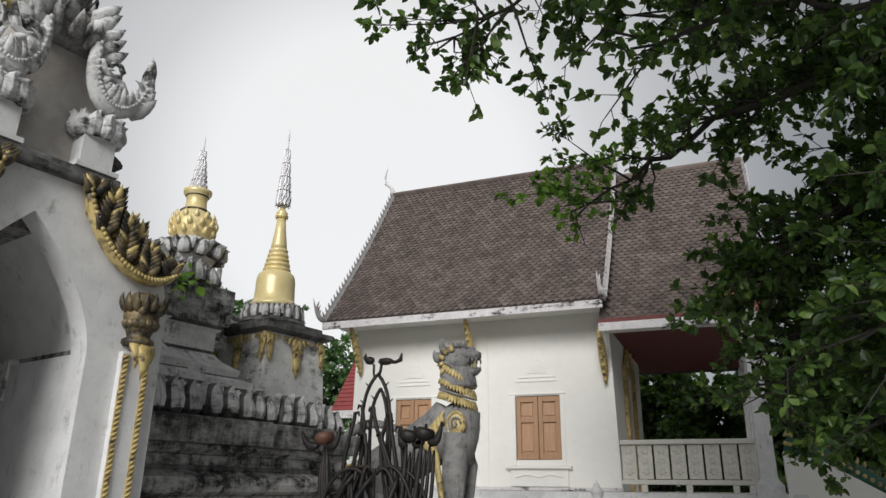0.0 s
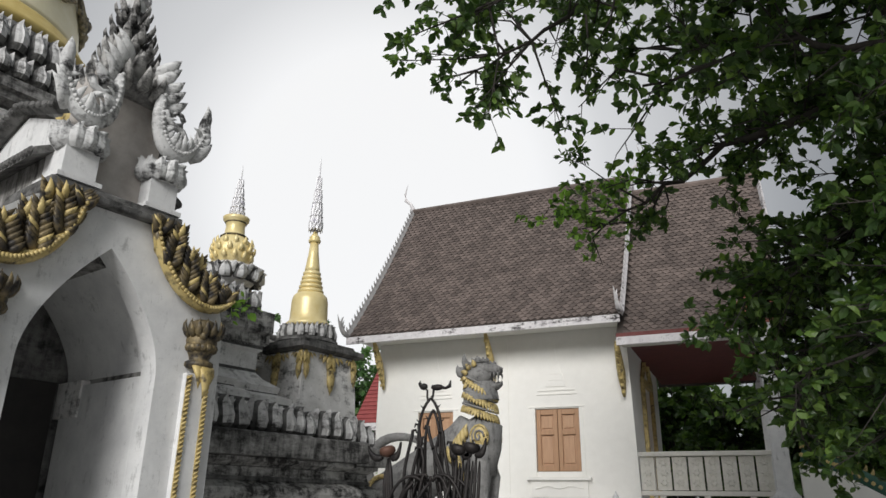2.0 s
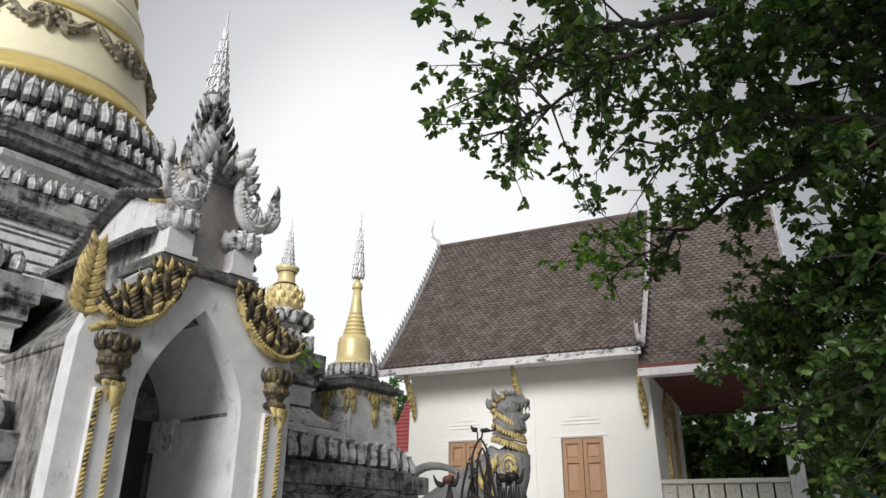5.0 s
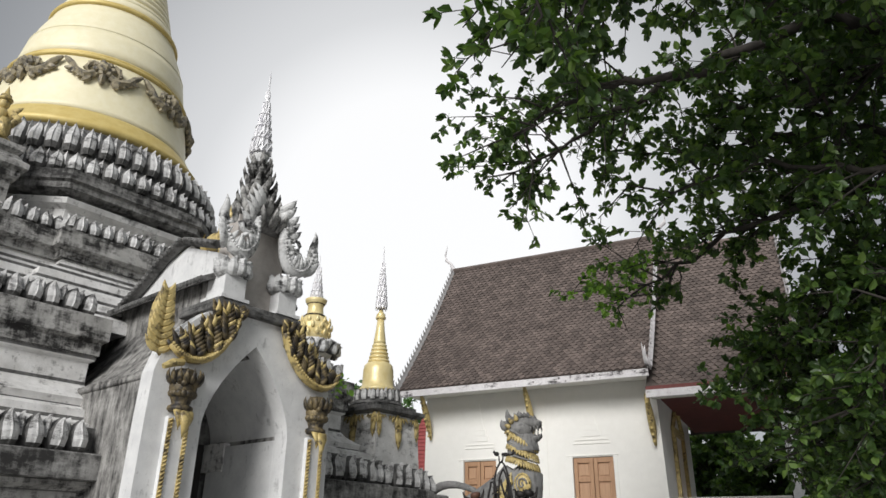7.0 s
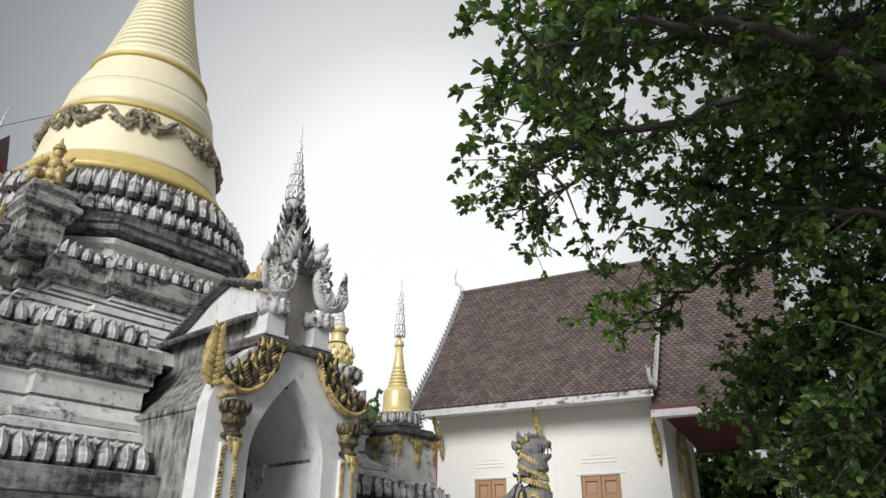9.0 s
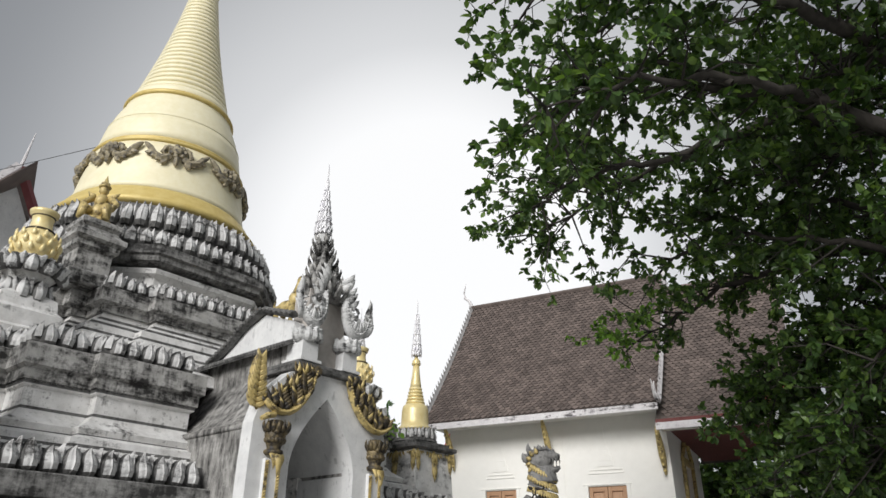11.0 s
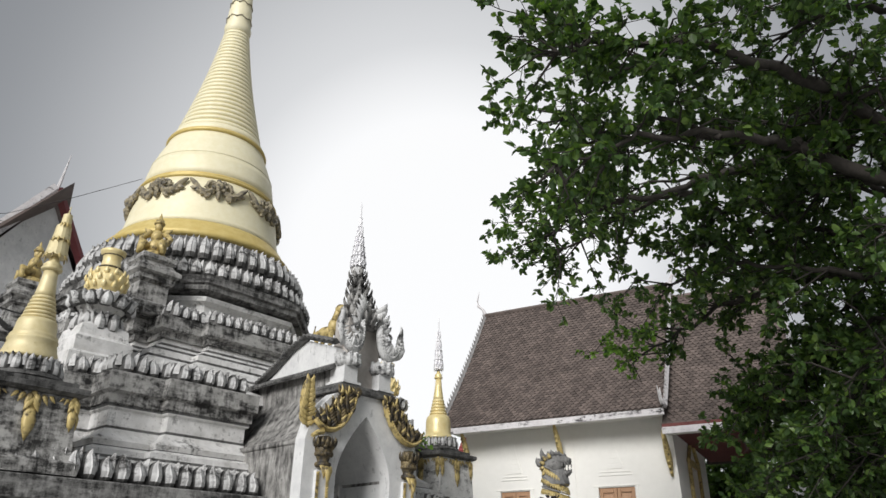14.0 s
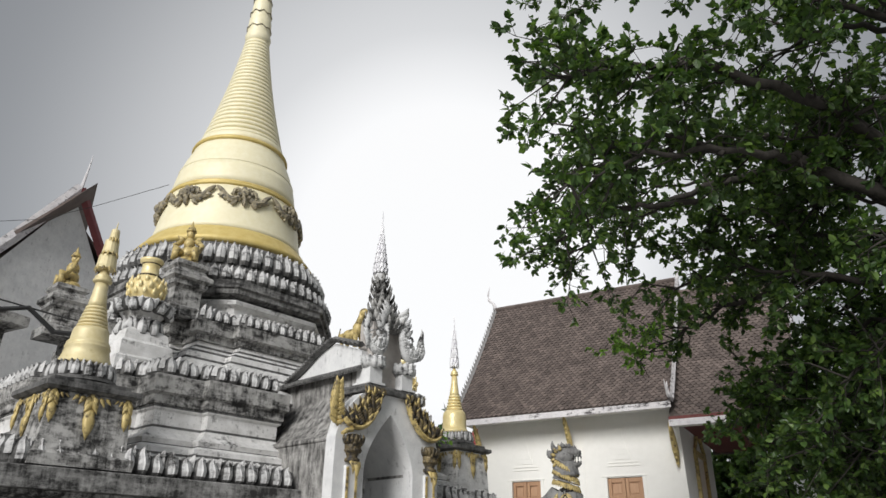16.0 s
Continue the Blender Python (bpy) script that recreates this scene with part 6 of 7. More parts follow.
# ---------- twisted iron candle stand ----------
def candle_stand():
    t = thing("candle_stand", "black wrought-iron candle stand of twisting naga stems with bird cups", "candle stand", pose(-0.9, 1.79, 0))

    def rod(name, pts, r, mat=IRON, n=7):
        pts = list(pts)
        r = [0.62 * q for q in r] if isinstance(r, (list, tuple)) else [0.62 * r] * (len(pts) - 1) + [r * 0.3]
        return part(name, sweep(bmesh.new(), pts, r, None, n, (0, 1, 0)), mat, t, "", True)

    part("shaft", lathe(bmesh.new(), [(0.13, 0), (0.14, 0.03), (0.05, 0.08), (0.03, 0.2), (0.03, 1.2), (0.05, 1.3), (0.06, 1.42), (0.04, 1.5)], 16), IRON, t)
    # pointed arches, one inside the other
    for y, top, feet in ((0.0, 1.905, (-0.066, 0.026)), (0.012, 1.866, (-0.044, 0.012))):
        mid = (feet[0] + feet[1]) / 2
        for x in feet:
            pts = bezier((x * 0.9, y, 1.6), (x * 1.05, y, 1.76), (x * 1.15, y, top - 0.05), 10, (mid, y, top))
            rod("arch_stem", pts, [0.0085] * 10 + [0.007])
            for i in (4, 6, 8):
                p = pts[i]
                rod("thorn", [p, p + Vector((0.012 if x > mid else -0.012, 0, 0.012))], [0.005, 0.002])
    # naga stems: tip x and z, the swell of the curve, the foot
    for tip_x, tip_z, swell, foot, y in ((-0.079, 1.795, -0.105, -0.125, -0.02), (-0.058, 1.815, -0.03, -0.1, -0.01), (-0.04, 1.77, -0.07, -0.09, -0.03), (-0.014, 1.806, 0.012, 0.08, -0.025), (0.002, 1.78, -0.035, 0.03, 0.015),
                                         (0.034, 1.79, 0.04, 0.085, -0.015), (0.054, 1.756, 0.06, 0.075, 0.01), (0.018, 1.738, 0.03, 0.09, -0.035), (-0.07, 1.74, -0.06, -0.03, 0.02), (-0.03, 1.735, -0.01, -0.05, -0.04)):
        pts = list(bezier((foot * 0.35, y, 1.48), (foot * 1.1, y, 1.58), (swell, y, 1.68), 10, (tip_x, y, tip_z - 0.02)))
        sgn = 1 if tip_x < swell else -1
        rod("naga_stem", pts + [Vector((tip_x - sgn * 0.002, y, tip_z)), Vector((tip_x - sgn * 0.013, y, tip_z + 0.002)), Vector((tip_x - sgn * 0.017, y, tip_z - 0.009))], [0.011] * 4 + [0.0095] * 7 + [0.0095, 0.0075, 0.003])
    # fronds falling outward over the foot of the stand
    for k in range(9):
        x = -0.16 + 0.04 * k
        y = -0.05 + 0.012 * (k % 3)
        rod("tendril", bezier((x * 0.15, y, 1.63 + 0.012 * (k % 2)), (x * 0.5, y, 1.675), (x * 0.85, y, 1.62), 8, (x, y, 1.53)), 0.0085)
    for k in range(8):
        a = 2 * math.pi * k / 8
        rod("coil", bezier((0.04 * math.cos(a), 0.04 * math.sin(a), 1.4), (0.15 * math.cos(a), 0.09 * math.sin(a), 1.46), (0.16 * math.cos(a + 0.5), 0.09 * math.sin(a + 0.5), 1.56), 8, (0.09 * math.cos(a + 0.9), 0.06 * math.sin(a + 0.9), 1.63)), 0.011)
    # side cups on leafy stems
    for cx, cz, mat, lab in ((-0.165, 1.728, RUST, "rusted bronze cup"), (0.097, 1.73, IRON, "blackened iron cup"), (0.142, 1.735, IRON, "blackened iron cup")):
        s = -1 if cx < 0 else 1
        for q in range(4):
            rod("cup_stem", bezier((cx * 0.35, -0.03, 1.4), (cx * (0.9 + 0.1 * q), -0.05 + 0.02 * q, 1.48), (cx * (0.85 + 0.09 * q), -0.03, 1.6), 8, (cx + s * 0.008 * (q - 1), -0.03 + 0.01 * q, cz - 0.022 - 0.02 * (q % 2))), 0.009 if q else 0.012)
        b = lathe(bmesh.new(), [(0.006, -0.02), (0.018, -0.015), (0.028, -0.004), (0.027, 0.009), (0.02, 0.015), (0.014, 0.01), (0.003, 0.004)], 16)
        part("cup", b, mat, t, lab, True, pose(cx, -0.03, cz, 0, 14 * s, 0))
        for d, h in ((-0.075 if cx < 0 else -0.03, 0.02), (0.05, 0.03)):
            leaf = bezier((cx + d * 0.25, -0.03, cz - 0.02), (cx + d * 0.8, -0.03, cz - 0.035), (cx + d, -0.03, cz + h), 6)
            part("cup_leaf", sweep(bmesh.new(), leaf, [0.008, 0.012, 0.013, 0.012, 0.009, 0.006, 0.001], 0.008, 6, (0, 1, 0)), IRON, t, "", True)
    # crest: two stalks, each with a bird
    rod("stalk", [(-0.018, 0, 1.9), (-0.012, 0, 1.915), (-0.01, 0, 1.935)], [0.009, 0.007, 0.007])
    rod("stalk", [(-0.03, 0, 1.89), (-0.034, 0, 1.91), (-0.034, 0, 1.932), (-0.045, 0, 1.938)], [0.006, 0.006, 0.006, 0.004])
    b = ball(bmesh.new(), (0.004, 0, 1.94), (0.024, 0.013, 0.011), 10)
    sweep(b, [(0.018, 0, 1.94), (0.035, 0, 1.936), (0.05, 0, 1.942), (0.054, 0, 1.962)], [0.008, 0.005, 0.007, 0.002], None, 6)
    sweep(b, [(-0.01, 0, 1.945), (-0.02, 0, 1.938)], [0.007, 0.002], None, 6)
    part("bird", b, IRON, t, "", True)
    b = ball(bmesh.new(), (-0.048, 0, 1.945), (0.016, 0.011, 0.012), 10)
    sweep(b, [(-0.056, 0, 1.948), (-0.064, 0, 1.957), (-0.062, 0, 1.967)], [0.009, 0.006, 0.002], None, 6)
    part("bird", b, IRON, t, "", True)


candle_stand()


# ---------- foliage ----------
def leaves(name, pos, dirs, size, mat, parent, rng, label=""):
    """Folded six-point leaves at pos along dirs, all in one mesh."""
    n = len(pos)
    t = dirs / np.linalg.norm(dirs, axis=1, keepdims=True)
    r = rng.normal(size=(n, 3)) * 0.6 + np.array([0, 0, 1.0])
    s = np.cross(t, r)
    s /= np.linalg.norm(s, axis=1, keepdims=True) + 1e-9
    u = np.cross(s, t)
    L = (size * rng.uniform(0.65, 1.25, n))[:, None]
    W = L * rng.uniform(0.27, 0.36, n)[:, None]
    fold = W * rng.uniform(0.1, 0.5, n)[:, None]
    droop = L * rng.uniform(-0.05, 0.25, n)[:, None]
    P = np.stack([pos, pos + t * L * 0.38 + s * W + u * fold, pos + t * L * 0.72 + s * W * 0.8 + u * fold * 0.7 - u * droop * 0.4, pos + t * L - u * droop,
                  pos + t * L * 0.72 - s * W * 0.8 + u * fold * 0.7 - u * droop * 0.4, pos + t * L * 0.38 - s * W + u * fold, pos + t * L * 0.55 - u * droop * 0.2], 1)
    idx = np.arange(n)[:, None] * 7
    q = np.concatenate([idx + np.array(f) for f in ([0, 1, 6], [1, 2, 6], [2, 3, 6], [3, 4, 6], [4, 5, 6], [5, 0, 6])], 1).reshape(-1, 3)
    me = bpy.data.meshes.new(name)
    me.from_pydata(P.reshape(-1, 3), [], q)
    me.materials.append(mat)
    ob = new(name, me)
    ob.parent = parent
    if label:
        ob["label"] = label
    return ob


def grow(limbs, seed, side_len, side_per_m, twig_per_m, leaves_per_twig, min_t=0.3, droop=0.0):
    """Limbs (control points, base radius) with side branches and leafy twigs. Returns branch strokes and leaf seats."""
    rng = np.random.default_rng(seed)
    strokes, pos, dirs = [], [], []
    for pts, r0, dens in limbs:
        pts = [np.array(p, float) for p in pts]
        fine = []
        for i in range(len(pts) - 1):
            for k in range(6):
                fine.append(pts[i] + (pts[i + 1] - pts[i]) * k / 6 + rng.normal(size=3) * 0.03)
        fine.append(pts[-1])
        strokes.append((fine, [max(0.012, r0 * (1 - 0.92 * i / (len(fine) - 1))) for i in range(len(fine))]))
        length = sum(np.linalg.norm(b - a) for a, b in zip(fine, fine[1:]))
        for _ in range(int(length * side_per_m * dens)):
            f = min_t + (1 - min_t) * rng.random() ** 0.8
            i = min(len(fine) - 2, int(f * (len(fine) - 1)))
            base, t = fine[i], fine[i + 1] - fine[i]
            t = t / np.linalg.norm(t)
            d = t * rng.uniform(0.2, 1.0) + rng.normal(size=3) * np.array([0.75, 0.75, 0.5]) + np.array([0, 0, 0.1 - droop])
            d /= np.linalg.norm(d)
            ln = side_len * rng.uniform(0.45, 1.25)
            mid = base + d * ln * 0.5 + rng.normal(size=3) * 0.06
            tip = base + d * ln + np.array([0, 0, -0.12 * ln]) + rng.normal(size=3) * 0.08
            br = [base, mid, tip]
            strokes.append((br, [0.016, 0.01, 0.004]))
            for _k in range(max(2, int(ln * twig_per_m))):
                g = rng.uniform(0.25, 1.05)
                b2 = (base + (mid - base) * g * 2) if g < 0.5 else (mid + (tip - mid) * min(1, (g - 0.5) * 2))
                dd = d * 0.8 + rng.normal(size=3) * 0.65
                dd /= np.linalg.norm(dd)
                tl = rng.uniform(0.12, 0.34)
                e2 = b2 + dd * tl
                strokes.append(([b2, e2], [0.005, 0.003]))
                for _m in range(leaves_per_twig):
                    h = rng.uniform(0.45, 1.0)
                    pos.append(b2 + dd * tl * h)
                    dirs.append(dd * 0.7 + rng.normal(size=3) * 0.75)
    return strokes, np.array(pos), np.array(dirs), rng


def branch_mesh(name, strokes, parent, mat=BARK):
    vs, fs = [], []
    for pts, rad in strokes:
        n = 8 if rad[0] > 0.05 else (5 if rad[0] > 0.012 else 3)
        rings = []
        for i, p in enumerate(pts):
            p = Vector(p)
            t = (Vector(pts[min(i + 1, len(pts) - 1)]) - Vector(pts[max(i - 1, 0)])).normalized()
            u = t.cross(Vector((0.3, 0.2, 0.93)))
            if u.length < 1e-4:
                u = Vector((1, 0, 0))
            u.normalize()
            w = t.cross(u)
            rings.append(len(vs))
            vs += [p + (u * math.cos(2 * math.pi * j / n) + w * math.sin(2 * math.pi * j / n)) * rad[i] for j in range(n)]
        for a, b in zip(rings, rings[1:]):
            fs += [(a + j, a + (j + 1) % n, b + (j + 1) % n, b + j) for j in range(n)]
    me = bpy.data.meshes.new(name)
    me.from_pydata(vs, [], fs)
    me.polygons.foreach_set("use_smooth", [True] * len(me.polygons))
    me.materials.append(mat)
    ob = new(name, me)
    ob.parent = parent
    return ob


# the broad-leaved tree that leans over the yard
TRUNK = [(4.6, 5.2, 0.0), (4.5, 5.2, 1.6), (4.3, 5.2, 3.0)]
K = (4.3, 5.2, 3.0)
TREE_ARMS = [
    ([K, (3.2, 4.4, 4.9), (1.7, 3.6, 5.8), (0.4, 3.1, 6.1), (-0.8, 2.8, 6.0)], 0.13, 1.0),
    ([(2.6, 4.1, 5.3), (1.4, 4.4, 6.2), (0.0, 5.0, 6.4), (-1.1, 5.5, 6.3), (-2.5, 5.9, 6.05)], 0.08, 0.85),
    ([K, (3.0, 5.6, 4.6), (1.4, 6.2, 5.2), (0.0, 7.0, 5.1), (-1.5, 7.9, 4.8)], 0.1, 1.0),
    ([(3.0, 5.6, 4.6), (1.9, 5.2, 4.8), (0.8, 4.9, 5.0), (-0.4, 4.9, 4.9)], 0.06, 0.8),
    ([K, (3.4, 4.8, 5.2), (2.2, 3.4, 6.2), (0.9, 2.0, 6.4), (0.1, 1.35, 6.2), (-0.4, 1.05, 6.0)], 0.12, 0.85),
    ([(2.4, 5.7, 6.7), (1.2, 6.4, 7.2), (-0.3, 6.5, 7.4), (-1.45, 6.2, 7.2)], 0.06, 0.9),
    ([(1.7, 3.6, 5.8), (0.9, 2.6, 5.6), (0.1, 1.85, 5.35), (-0.62, 1.42, 4.92)], 0.06, 0.85),
    ([K, (4.0, 4.5, 5.2), (3.2, 3.4, 7.0), (1.4, 2.8, 8.3), (-0.9, 2.8, 9.0)], 0.1, 1.0),
    ([K, (3.2, 6.6, 3.9), (2.2, 7.6, 3.9), (1.2, 8.3, 3.5), (0.6, 8.7, 3.0)], 0.09, 1.3),
    ([(3.2, 6.6, 3.9), (2.4, 7.8, 4.6), (1.5, 8.9, 4.6), (0.9, 9.6, 4.1)], 0.06, 1.3),
    ([K, (3.6, 5.0, 3.6), (2.8, 5.6, 3.4), (2.0, 6.4, 3.0), (1.4, 6.9, 2.6)], 0.06, 1.3),
    ([(3.0, 5.6, 4.6), (2.0, 6.4, 4.2), (1.1, 6.9, 4.0), (0.5, 7.3, 3.7)], 0.05, 1.2),
    ([K, (3.9, 6.2, 4.6), (3.0, 7.6, 6.0), (2.0, 8.6, 6.6), (0.8, 8.8, 6.4)], 0.09, 1.1),
    ([K, (4.2, 6.0, 5.4), (3.4, 7.0, 7.4), (2.4, 7.6, 8.6), (1.2, 7.4, 9.2)], 0.09, 1.1),
    ([K, (3.7, 4.4, 4.2), (2.9, 3.8, 4.6), (2.2, 3.6, 4.6)], 0.06, 0.8),
    ([K, (4.6, 5.0, 5.5), (4.2, 4.4, 7.8), (3.2, 4.0, 9.2), (2.0, 4.2, 9.8)], 0.1, 1.1),
    ([K, (4.4, 7.0, 3.6), (3.6, 8.6, 3.2), (2.8, 9.8, 3.0), (2.2, 10.4, 2.6)], 0.07, 1.3),
    ([(3.2, 3.4, 7.0), (2.4, 3.4, 7.4), (1.6, 4.0, 7.6), (0.6, 4.2, 7.4)], 0.05, 1.0),
    ([(3.4, 5.6, 5.2), (2.4, 5.2, 6.0), (1.3, 5.2, 6.1), (0.3, 5.6, 6.1)], 0.07, 1.2),
    ([(3.0, 5.6, 4.6), (2.2, 5.7, 5.4), (1.4, 5.7, 5.8), (0.4, 6.2, 6.0), (-0.4, 6.4, 6.3)], 0.06, 1.2),
    ([(3.4, 5.8, 5.4), (2.8, 6.4, 5.8), (1.9, 7.0, 5.9), (0.8, 7.4, 5.7)], 0.06, 1.2),
    ([(3.2, 4.4, 4.9), (2.6, 4.4, 5.4), (1.9, 4.8, 5.8), (1.1, 4.6, 5.4)], 0.05, 1.1),
    ([(4.0, 4.6, 5.0), (3.4, 4.2, 6.2), (2.6, 4.4, 6.9), (1.8, 4.9, 7.0)], 0.06, 1.1),
    ([(4.3, 6.2, 5.0), (3.8, 6.8, 5.2), (3.0, 7.6, 4.9), (2.2, 8.6, 5.0)], 0.06, 1.2),
    ([(0.9, 2.6, 5.6), (0.3, 2.4, 5.9), (-0.4, 2.35, 5.8), (-0.9, 2.4, 5.55)], 0.04, 0.9),
    ([(0.4, 4.4, 5.9), (-0.6, 4.4, 6.1), (-1.3, 4.5, 6.0), (-1.8, 4.6, 5.86)], 0.05, 0.9),
    ([(0.9, 2.0, 6.4), (0.4, 2.6, 6.9), (-0.4, 3.0, 7.0), (-1.2, 3.4, 6.9)], 0.05, 0.9),
    ([(3.2, 3.4, 7.0), (2.8, 3.6, 7.8), (2.3, 4.0, 8.3), (1.7, 4.6, 8.6)], 0.05, 0.9),
    ([(3.2, 3.4, 7.0), (2.7, 2.6, 7.2), (2.2, 2.0, 7.2), (1.7, 1.6, 7.0)], 0.05, 0.9),
    # drooping lower boughs
    ([(2.0, 6.4, 4.2), (1.1, 7.2, 4.1), (0.5, 7.6, 3.8), (0.1, 7.9, 3.4)], 0.05, 1.3),
    ([(1.9, 6.9, 3.6), (1.3, 7.4, 3.4), (0.8, 7.8, 3.0), (0.5, 8.0, 2.5)], 0.04, 1.4),
    ([(3.3, 7.4, 3.2), (2.8, 7.6, 2.4), (2.2, 7.4, 1.9), (1.7, 7.2, 1.7)], 0.05, 1.5),
    ([(3.6, 6.0, 4.0), (2.9, 6.6, 3.6), (2.0, 7.0, 2.9), (1.3, 7.2, 2.2)], 0.06, 1.5),
    ([(3.6, 6.0, 4.0), (2.6, 5.8, 3.9), (1.7, 5.9, 3.4), (1.0, 6.1, 2.7)], 0.06, 1.4),
    ([(4.0, 6.6, 3.6), (3.3, 7.4, 3.2), (2.6, 7.9, 2.6), (2.1, 8.2, 1.9)], 0.06, 1.5),
    ([(3.4, 7.4, 4.2), (2.6, 8.2, 4.0), (1.8, 8.6, 3.6), (1.2, 8.8, 3.0)], 0.05, 1.4),
    ([(3.0, 6.6, 4.6), (2.2, 6.8, 4.6), (1.4, 6.7, 4.2), (0.7, 6.7, 3.7)], 0.05, 1.4),
    ([(3.4, 5.4, 4.4), (2.8, 5.0, 4.2), (2.2, 5.0, 3.8), (1.6, 5.2, 3.4)], 0.05, 1.2),
    ([(3.4, 7.0, 5.2), (2.6, 7.4, 5.2), (1.9, 7.8, 5.1), (1.3, 8.0, 4.7)], 0.05, 1.2),
    ([(3.6, 5.2, 6.4), (2.9, 5.0, 6.6), (2.2, 5.2, 6.5), (1.5, 5.4, 6.6)], 0.05, 1.2),
    ([(3.4, 6.4, 6.6), (2.8, 6.4, 7.2), (2.0, 6.2, 7.6), (1.2, 5.9, 7.6)], 0.05, 1.1),
    ([(3.2, 3.6, 6.6), (2.6, 3.4, 6.2), (2.0, 3.6, 6.0), (1.3, 3.9, 6.4)], 0.05, 1.0),
    # unseen boughs on the far side of the trunk, added to shade the crown
    ([K, (5.2, 4.0, 5.0), (5.6, 2.4, 6.4), (5.2, 0.8, 7.4), (4.6, -0.2, 7.6)], 0.11, 1.2),
    ([K, (5.0, 3.8, 5.6), (4.6, 2.6, 7.2), (4.2, 1.4, 8.4), (3.9, 0.4, 8.8)], 0.1, 1.2),
    ([(5.2, 4.0, 5.0), (6.2, 3.0, 6.0), (6.6, 1.8, 7.0), (6.4, 0.4, 7.8)], 0.07, 1.2),
    ([K, (5.4, 5.0, 5.0), (6.2, 4.4, 6.8), (6.0, 3.4, 8.4), (5.4, 2.8, 9.2)], 0.1, 1.2),
    ([(4.6, 2.6, 7.2), (4.4, 2.2, 6.6), (4.2, 1.4, 6.2), (4.3, 0.6, 6.0)], 0.05, 1.1),
]
tree = thing("tree", "broad-leaved evergreen tree with dark leaning limbs", "tree", pose(0, 0, 0))
strokes, pos, dirs, rng = grow(TREE_ARMS, 7, 0.8, 6.6, 11.0, 8)
part("trunk", sweep(bmesh.new(), TRUNK, [0.32, 0.26, 0.2], None, 14, (0, 1, 0)), BARK, tree)
branch_mesh("branching", strokes, tree)
young = (pos[:, 0] + 0.25 * (pos[:, 1] - 6) < -0.45) & (rng.random(len(pos)) < 0.7) & (pos[:, 2] < 5.4) & (pos[:, 1] > 6.2)
leaves("crown", pos[~young], dirs[~young], 0.105, LEAF, tree, rng, "dense glossy dark green leaves")
tagged(leaves("new_growth", pos[young], dirs[young], 0.1, LEAF_YOUNG, tree, rng), "fresh yellow-green shoots", kind="stuff")


def far_tree(x, y, h, r, seed, n=26, base=2.0, mat=None, leaf=0.22):
    t = thing("far_tree", "green leafy tree standing behind the temple buildings", "tree", pose(0, 0, 0), "trees behind the temple")
    rg = np.random.default_rng(seed)
    limbs = []
    for k in range(n):
        a, e = rg.uniform(0, 2 * math.pi), rg.uniform(0.15, 1.0)
        tip = (x + r * math.cos(a) * rg.uniform(0.4, 1.0) * math.sqrt(1.05 - e * e * 0.8), y + r * math.sin(a) * rg.uniform(0.4, 1.0) * math.sqrt(1.05 - e * e * 0.8), base + (h - base) * e)
        mid = (x + (tip[0] - x) * 0.45, y + (tip[1] - y) * 0.45, base + (tip[2] - base) * 0.6)
        limbs.append(([(x, y, base * 0.8), mid, tip], 0.06, 1.0))
    s, p, d, g = grow(limbs, seed + 1, r * 0.38, 2.2, 5.0, 9, 0.4)
    part("trunk", sweep(bmesh.new(), [(x, y, 0), (x + 0.1, y, base)], [0.22, 0.15], None, 10, (0, 1, 0)), BARK, t)
    branch_mesh("branching", s, t)
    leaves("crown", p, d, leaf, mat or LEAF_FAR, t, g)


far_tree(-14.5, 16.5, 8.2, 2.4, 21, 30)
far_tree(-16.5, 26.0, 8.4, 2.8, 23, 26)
for i, (x, y, h, r) in enumerate(((-2.5, 25.0, 6.5, 3.0), (1.5, 23.5, 6.0, 3.0), (0.2, 21.5, 4.6, 2.2), (3.0, 21.0, 5.0, 2.4), (4.5, 20.0, 6.5, 3.0), (5.5, 15.5, 6.0, 2.6))):
    far_tree(x, y, h, r, 41 + i, 34, 0.8, LEAF, 0.24)

# shrubs by the lion
sh = thing("shrub", "small bright green clipped shrub", "shrub", pose(0, 0, 0))
rg = np.random.default_rng(5)
p = rg.normal(size=(1500, 3)) * np.array([0.5, 0.4, 0.28]) + np.array([-7.0, 12.4, 1.35])
leaves("shrub_leaves", p, rg.normal(size=(1500, 3)) + np.array([0, 0, 0.6]), 0.1, LEAF_YOUNG, sh, rg)
branch_mesh("stems", [([(-7.0 + 0.1 * k, 12.4, 0), (-7.2 + 0.16 * k, 12.4, 1.4)], [0.03, 0.012]) for k in range(4)], sh)

# weeds rooted in the masonry
def weed(m, n, seed):
    w = thing("weed", "green weed rooted in the porch masonry", "weed", m)
    rg_ = np.random.default_rng(seed)
    pp = rg_.normal(size=(n, 3)) * 0.05
    leaves("weed_leaves", pp, rg_.normal(size=(n, 3)) + np.array([0.6, 0, 0.2]), 0.07, LEAF_YOUNG, w, rg_)


weed(local(F + 0.02, 0.98, 2.78), 22, 3)


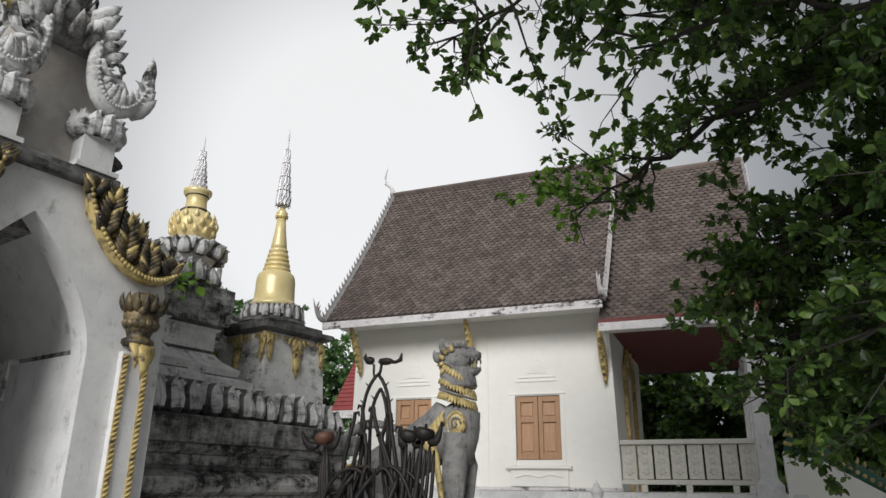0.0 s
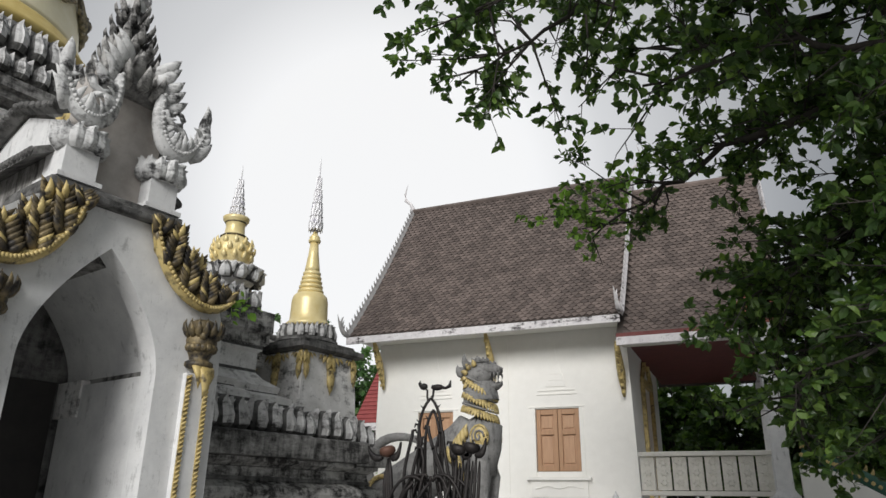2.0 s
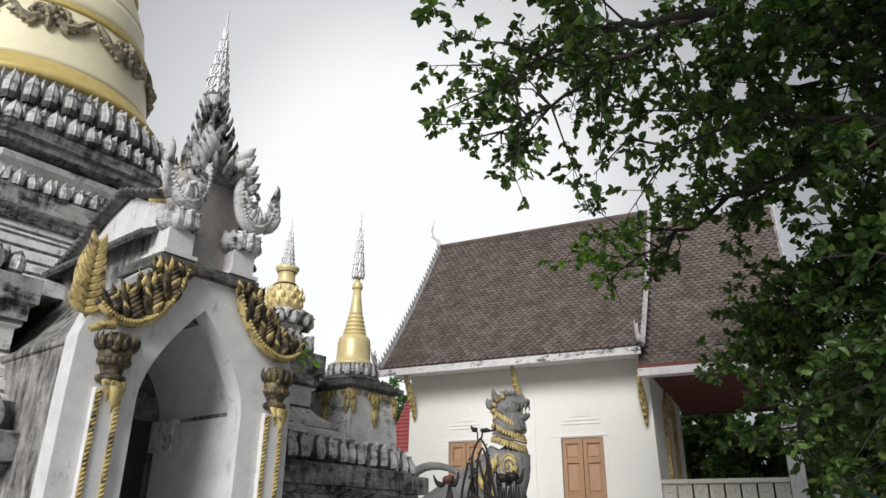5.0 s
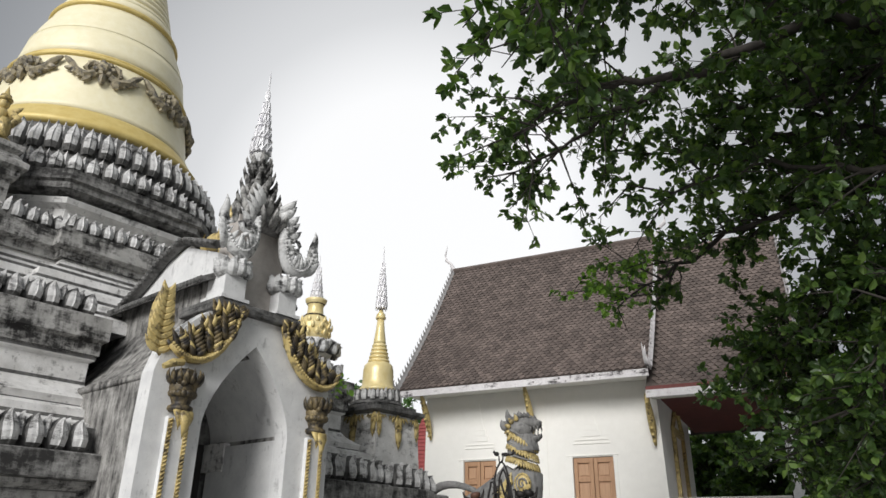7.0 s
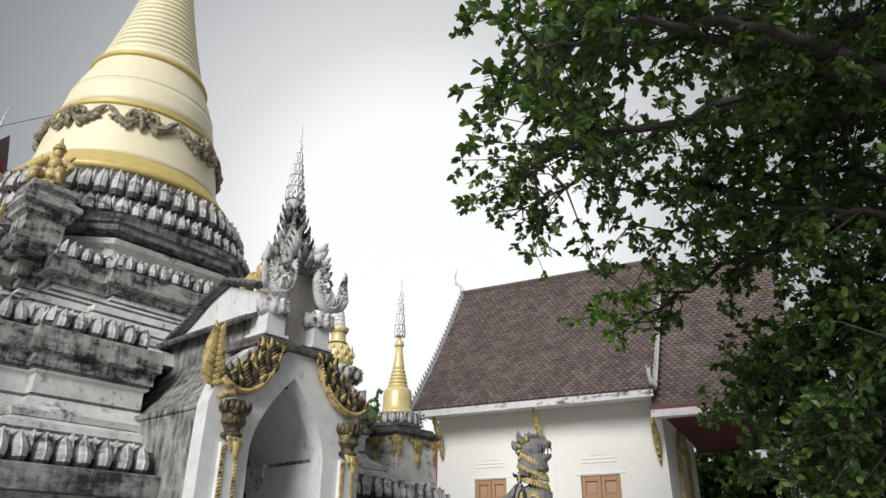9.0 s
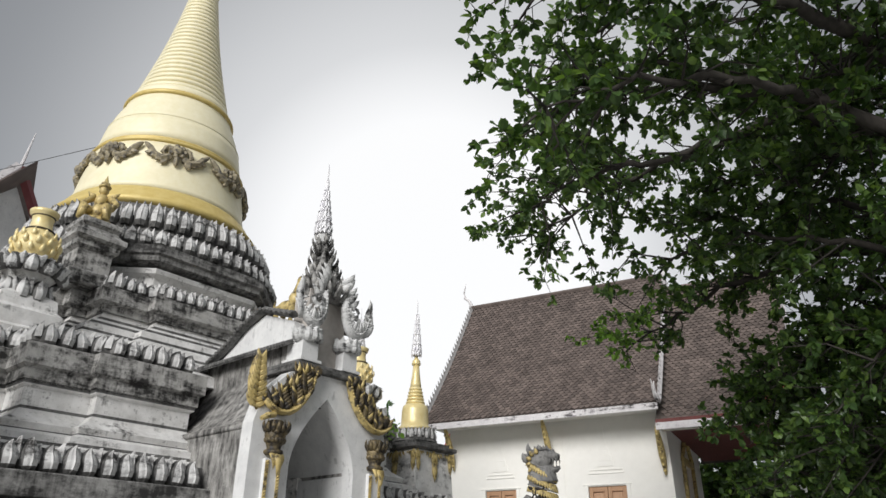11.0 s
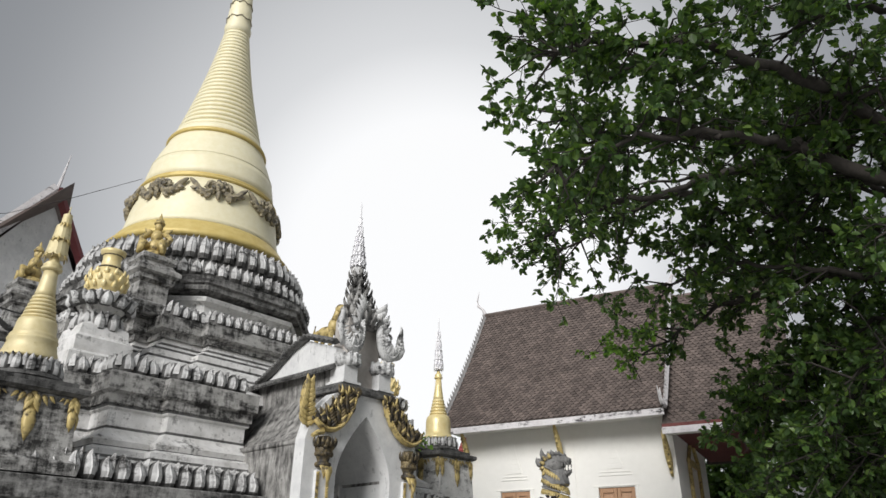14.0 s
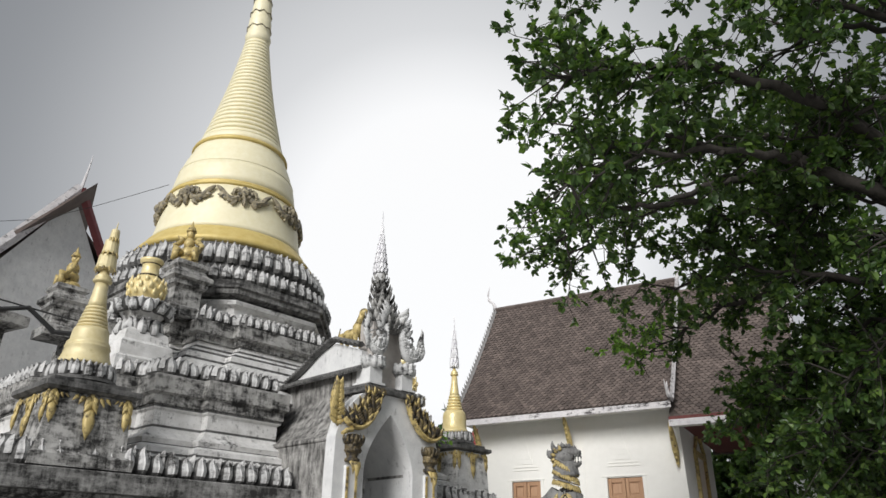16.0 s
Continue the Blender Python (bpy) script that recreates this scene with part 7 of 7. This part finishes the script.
# ---------- buildings behind ----------
def red_house():
    h = thing("red_roof_house", "small house with a red roof behind the hall", "house")
    part("wall", boxed(-10.7, -8.6, 19.2, 24.0, 0, 3.7), LIME, h)
    bm = bmesh.new()
    for x0, x1, y0, y1, z0, z1 in ((-11.05, -8.0, 18.5, 24.7, 3.72, 6.7),):
        ym = (y0 + y1) / 2
        a = [bm.verts.new(p) for p in ((x0, y0, z0), (x1, y0, z0), (x1, y1, z0), (x0, y1, z0), (x0 - 0.5, ym, z1), (x1 + 0.5, ym, z1))]
        for f in ((0, 1, 5, 4), (1, 2, 5), (2, 3, 4, 5), (3, 0, 4), (3, 2, 1, 0)):
            bm.faces.new([a[i] for i in f])
    part("roof", bm, RED_ROOF, h, "faded red pitched roof")
    bm = bmesh.new()
    for k in range(20):
        y0, zz = 18.5 + 0.15 * k, 3.74 + 0.145 * k
        sweep(bm, [(-11.05 - 0.024 * k, y0, zz + 0.012), (-8.0 + 0.024 * k, y0, zz + 0.012)], 0.014, None, 4)
    part("roof_courses", bm, RED_ROOF, h)
    part("fascia", boxed(-11.1, -7.95, 18.42, 18.49, 3.5, 3.72), FASCIA, h)
    part("red_band", boxed(-10.72, -8.58, 19.1, 19.19, 2.9, 3.4), SOFFIT, h)
    part("dark_opening", boxed(-10.4, -8.9, 19.12, 19.18, 0.3, 2.88), UNDER, h)


red_house()


def white_hall():
    """A tall white hall whose gable looks over the chedi."""
    h = thing("white_hall", "tall plain white hall with a maroon-edged gable", "temple hall")
    X, ax, az = -16.3, 5.54, 11.1
    l, r = (2.6, 6.9), (8.4, 6.9)
    bm = bmesh.new()
    pr = [(l[0] + 0.3, 0), (r[0] - 0.3, 0), (r[0] - 0.3, 6.6), (ax, az - 0.35), (l[0] + 0.3, 6.6)]
    va = [bm.verts.new((X, y, z)) for y, z in pr]
    vb = [bm.verts.new((X - 9, y + 5.6, z)) for y, z in pr]
    bm.faces.new(va); bm.faces.new(vb[::-1])
    for i in range(5):
        bm.faces.new((va[i], vb[i], vb[(i + 1) % 5], va[(i + 1) % 5]))
    bmesh.ops.recalc_face_normals(bm, faces=bm.faces)
    part("wall", bm, LIME, h)
    for (ey, ez), mat in ((l, UNDER), (r, UNDER)):
        bm = bmesh.new()
        sweep(bm, [(X + 0.12, (ax + ey) / 2, (az + ez) / 2 + 0.02), (X - 9.5, (ax + ey) / 2 + 5.9, (az + ez) / 2 + 0.02)], math.hypot(ax - ey, az - ez) / 2, 0.05, 4, (0, -(az - ez) * (1 if ey < ax else -1), abs(ax - ey)))
        part("roof", bm, TILE, h)
        bm = bmesh.new()
        sweep(bm, [(X + 0.1, ax, az), (X + 0.1, (ax + ey) / 2, (az + ez) / 2 - 0.1), (X + 0.1, ey, ez)], 0.06, 0.16, 4)
        part("bargeboard", bm, MAROON if ey > ax else FASCIA, h)
    bm = bmesh.new()
    sweep(bm, [(X + 0.1, ax, az), (X + 0.15, ax + 0.02, az + 0.4), (X + 0.1, ax + 0.12, az + 1.15)], [0.05, 0.035, 0.01])
    part("roof_finial", bm, FASCIA, h)


white_hall()
# boundary wall and cables
bm = tier(bmesh.new(), [(-12.0, -6.0), (-8.6, -6.0), (-8.6, 0.5), (-12.0, 0.5)], [(0, 0), (0, 4.3), (0.2, 4.36), (0.2, 4.5), (0.05, 4.56), (-0.4, 4.7)])
tagged(part("side_building", bm, STUCCO_DARK), "low grey weathered outbuilding beside the chedi", "outbuilding")


def cable(pts, r, label):
    bm = sweep(bmesh.new(), pts, r, None, 5)
    tagged(part("cable", bm, WIRE), label, "cable", "cables")


cable([(-9.6, -5.0, 5.3), (-8.4, -1.6, 4.5), (-7.58, -0.16, 4.23), (-7.42, 0.09, 4.3), (-7.31, 0.43, 4.05), (-7.19, 0.63, 4.06)], 0.035, "thick sagging black cable bundle")
cable([(-9.6, -4.0, 5.0), (-7.99, 0.01, 4.49), (-7.64, 0.7, 4.39), (-7.3, 1.5, 4.35)], 0.012, "thin black overhead cable")
cable([(-12.5, -2.0, 5.6), (-9.97, 1.34, 6.75), (-9.47, 1.88, 7.12), (-8.6, 2.7, 7.75)], 0.005, "thin black overhead cable")
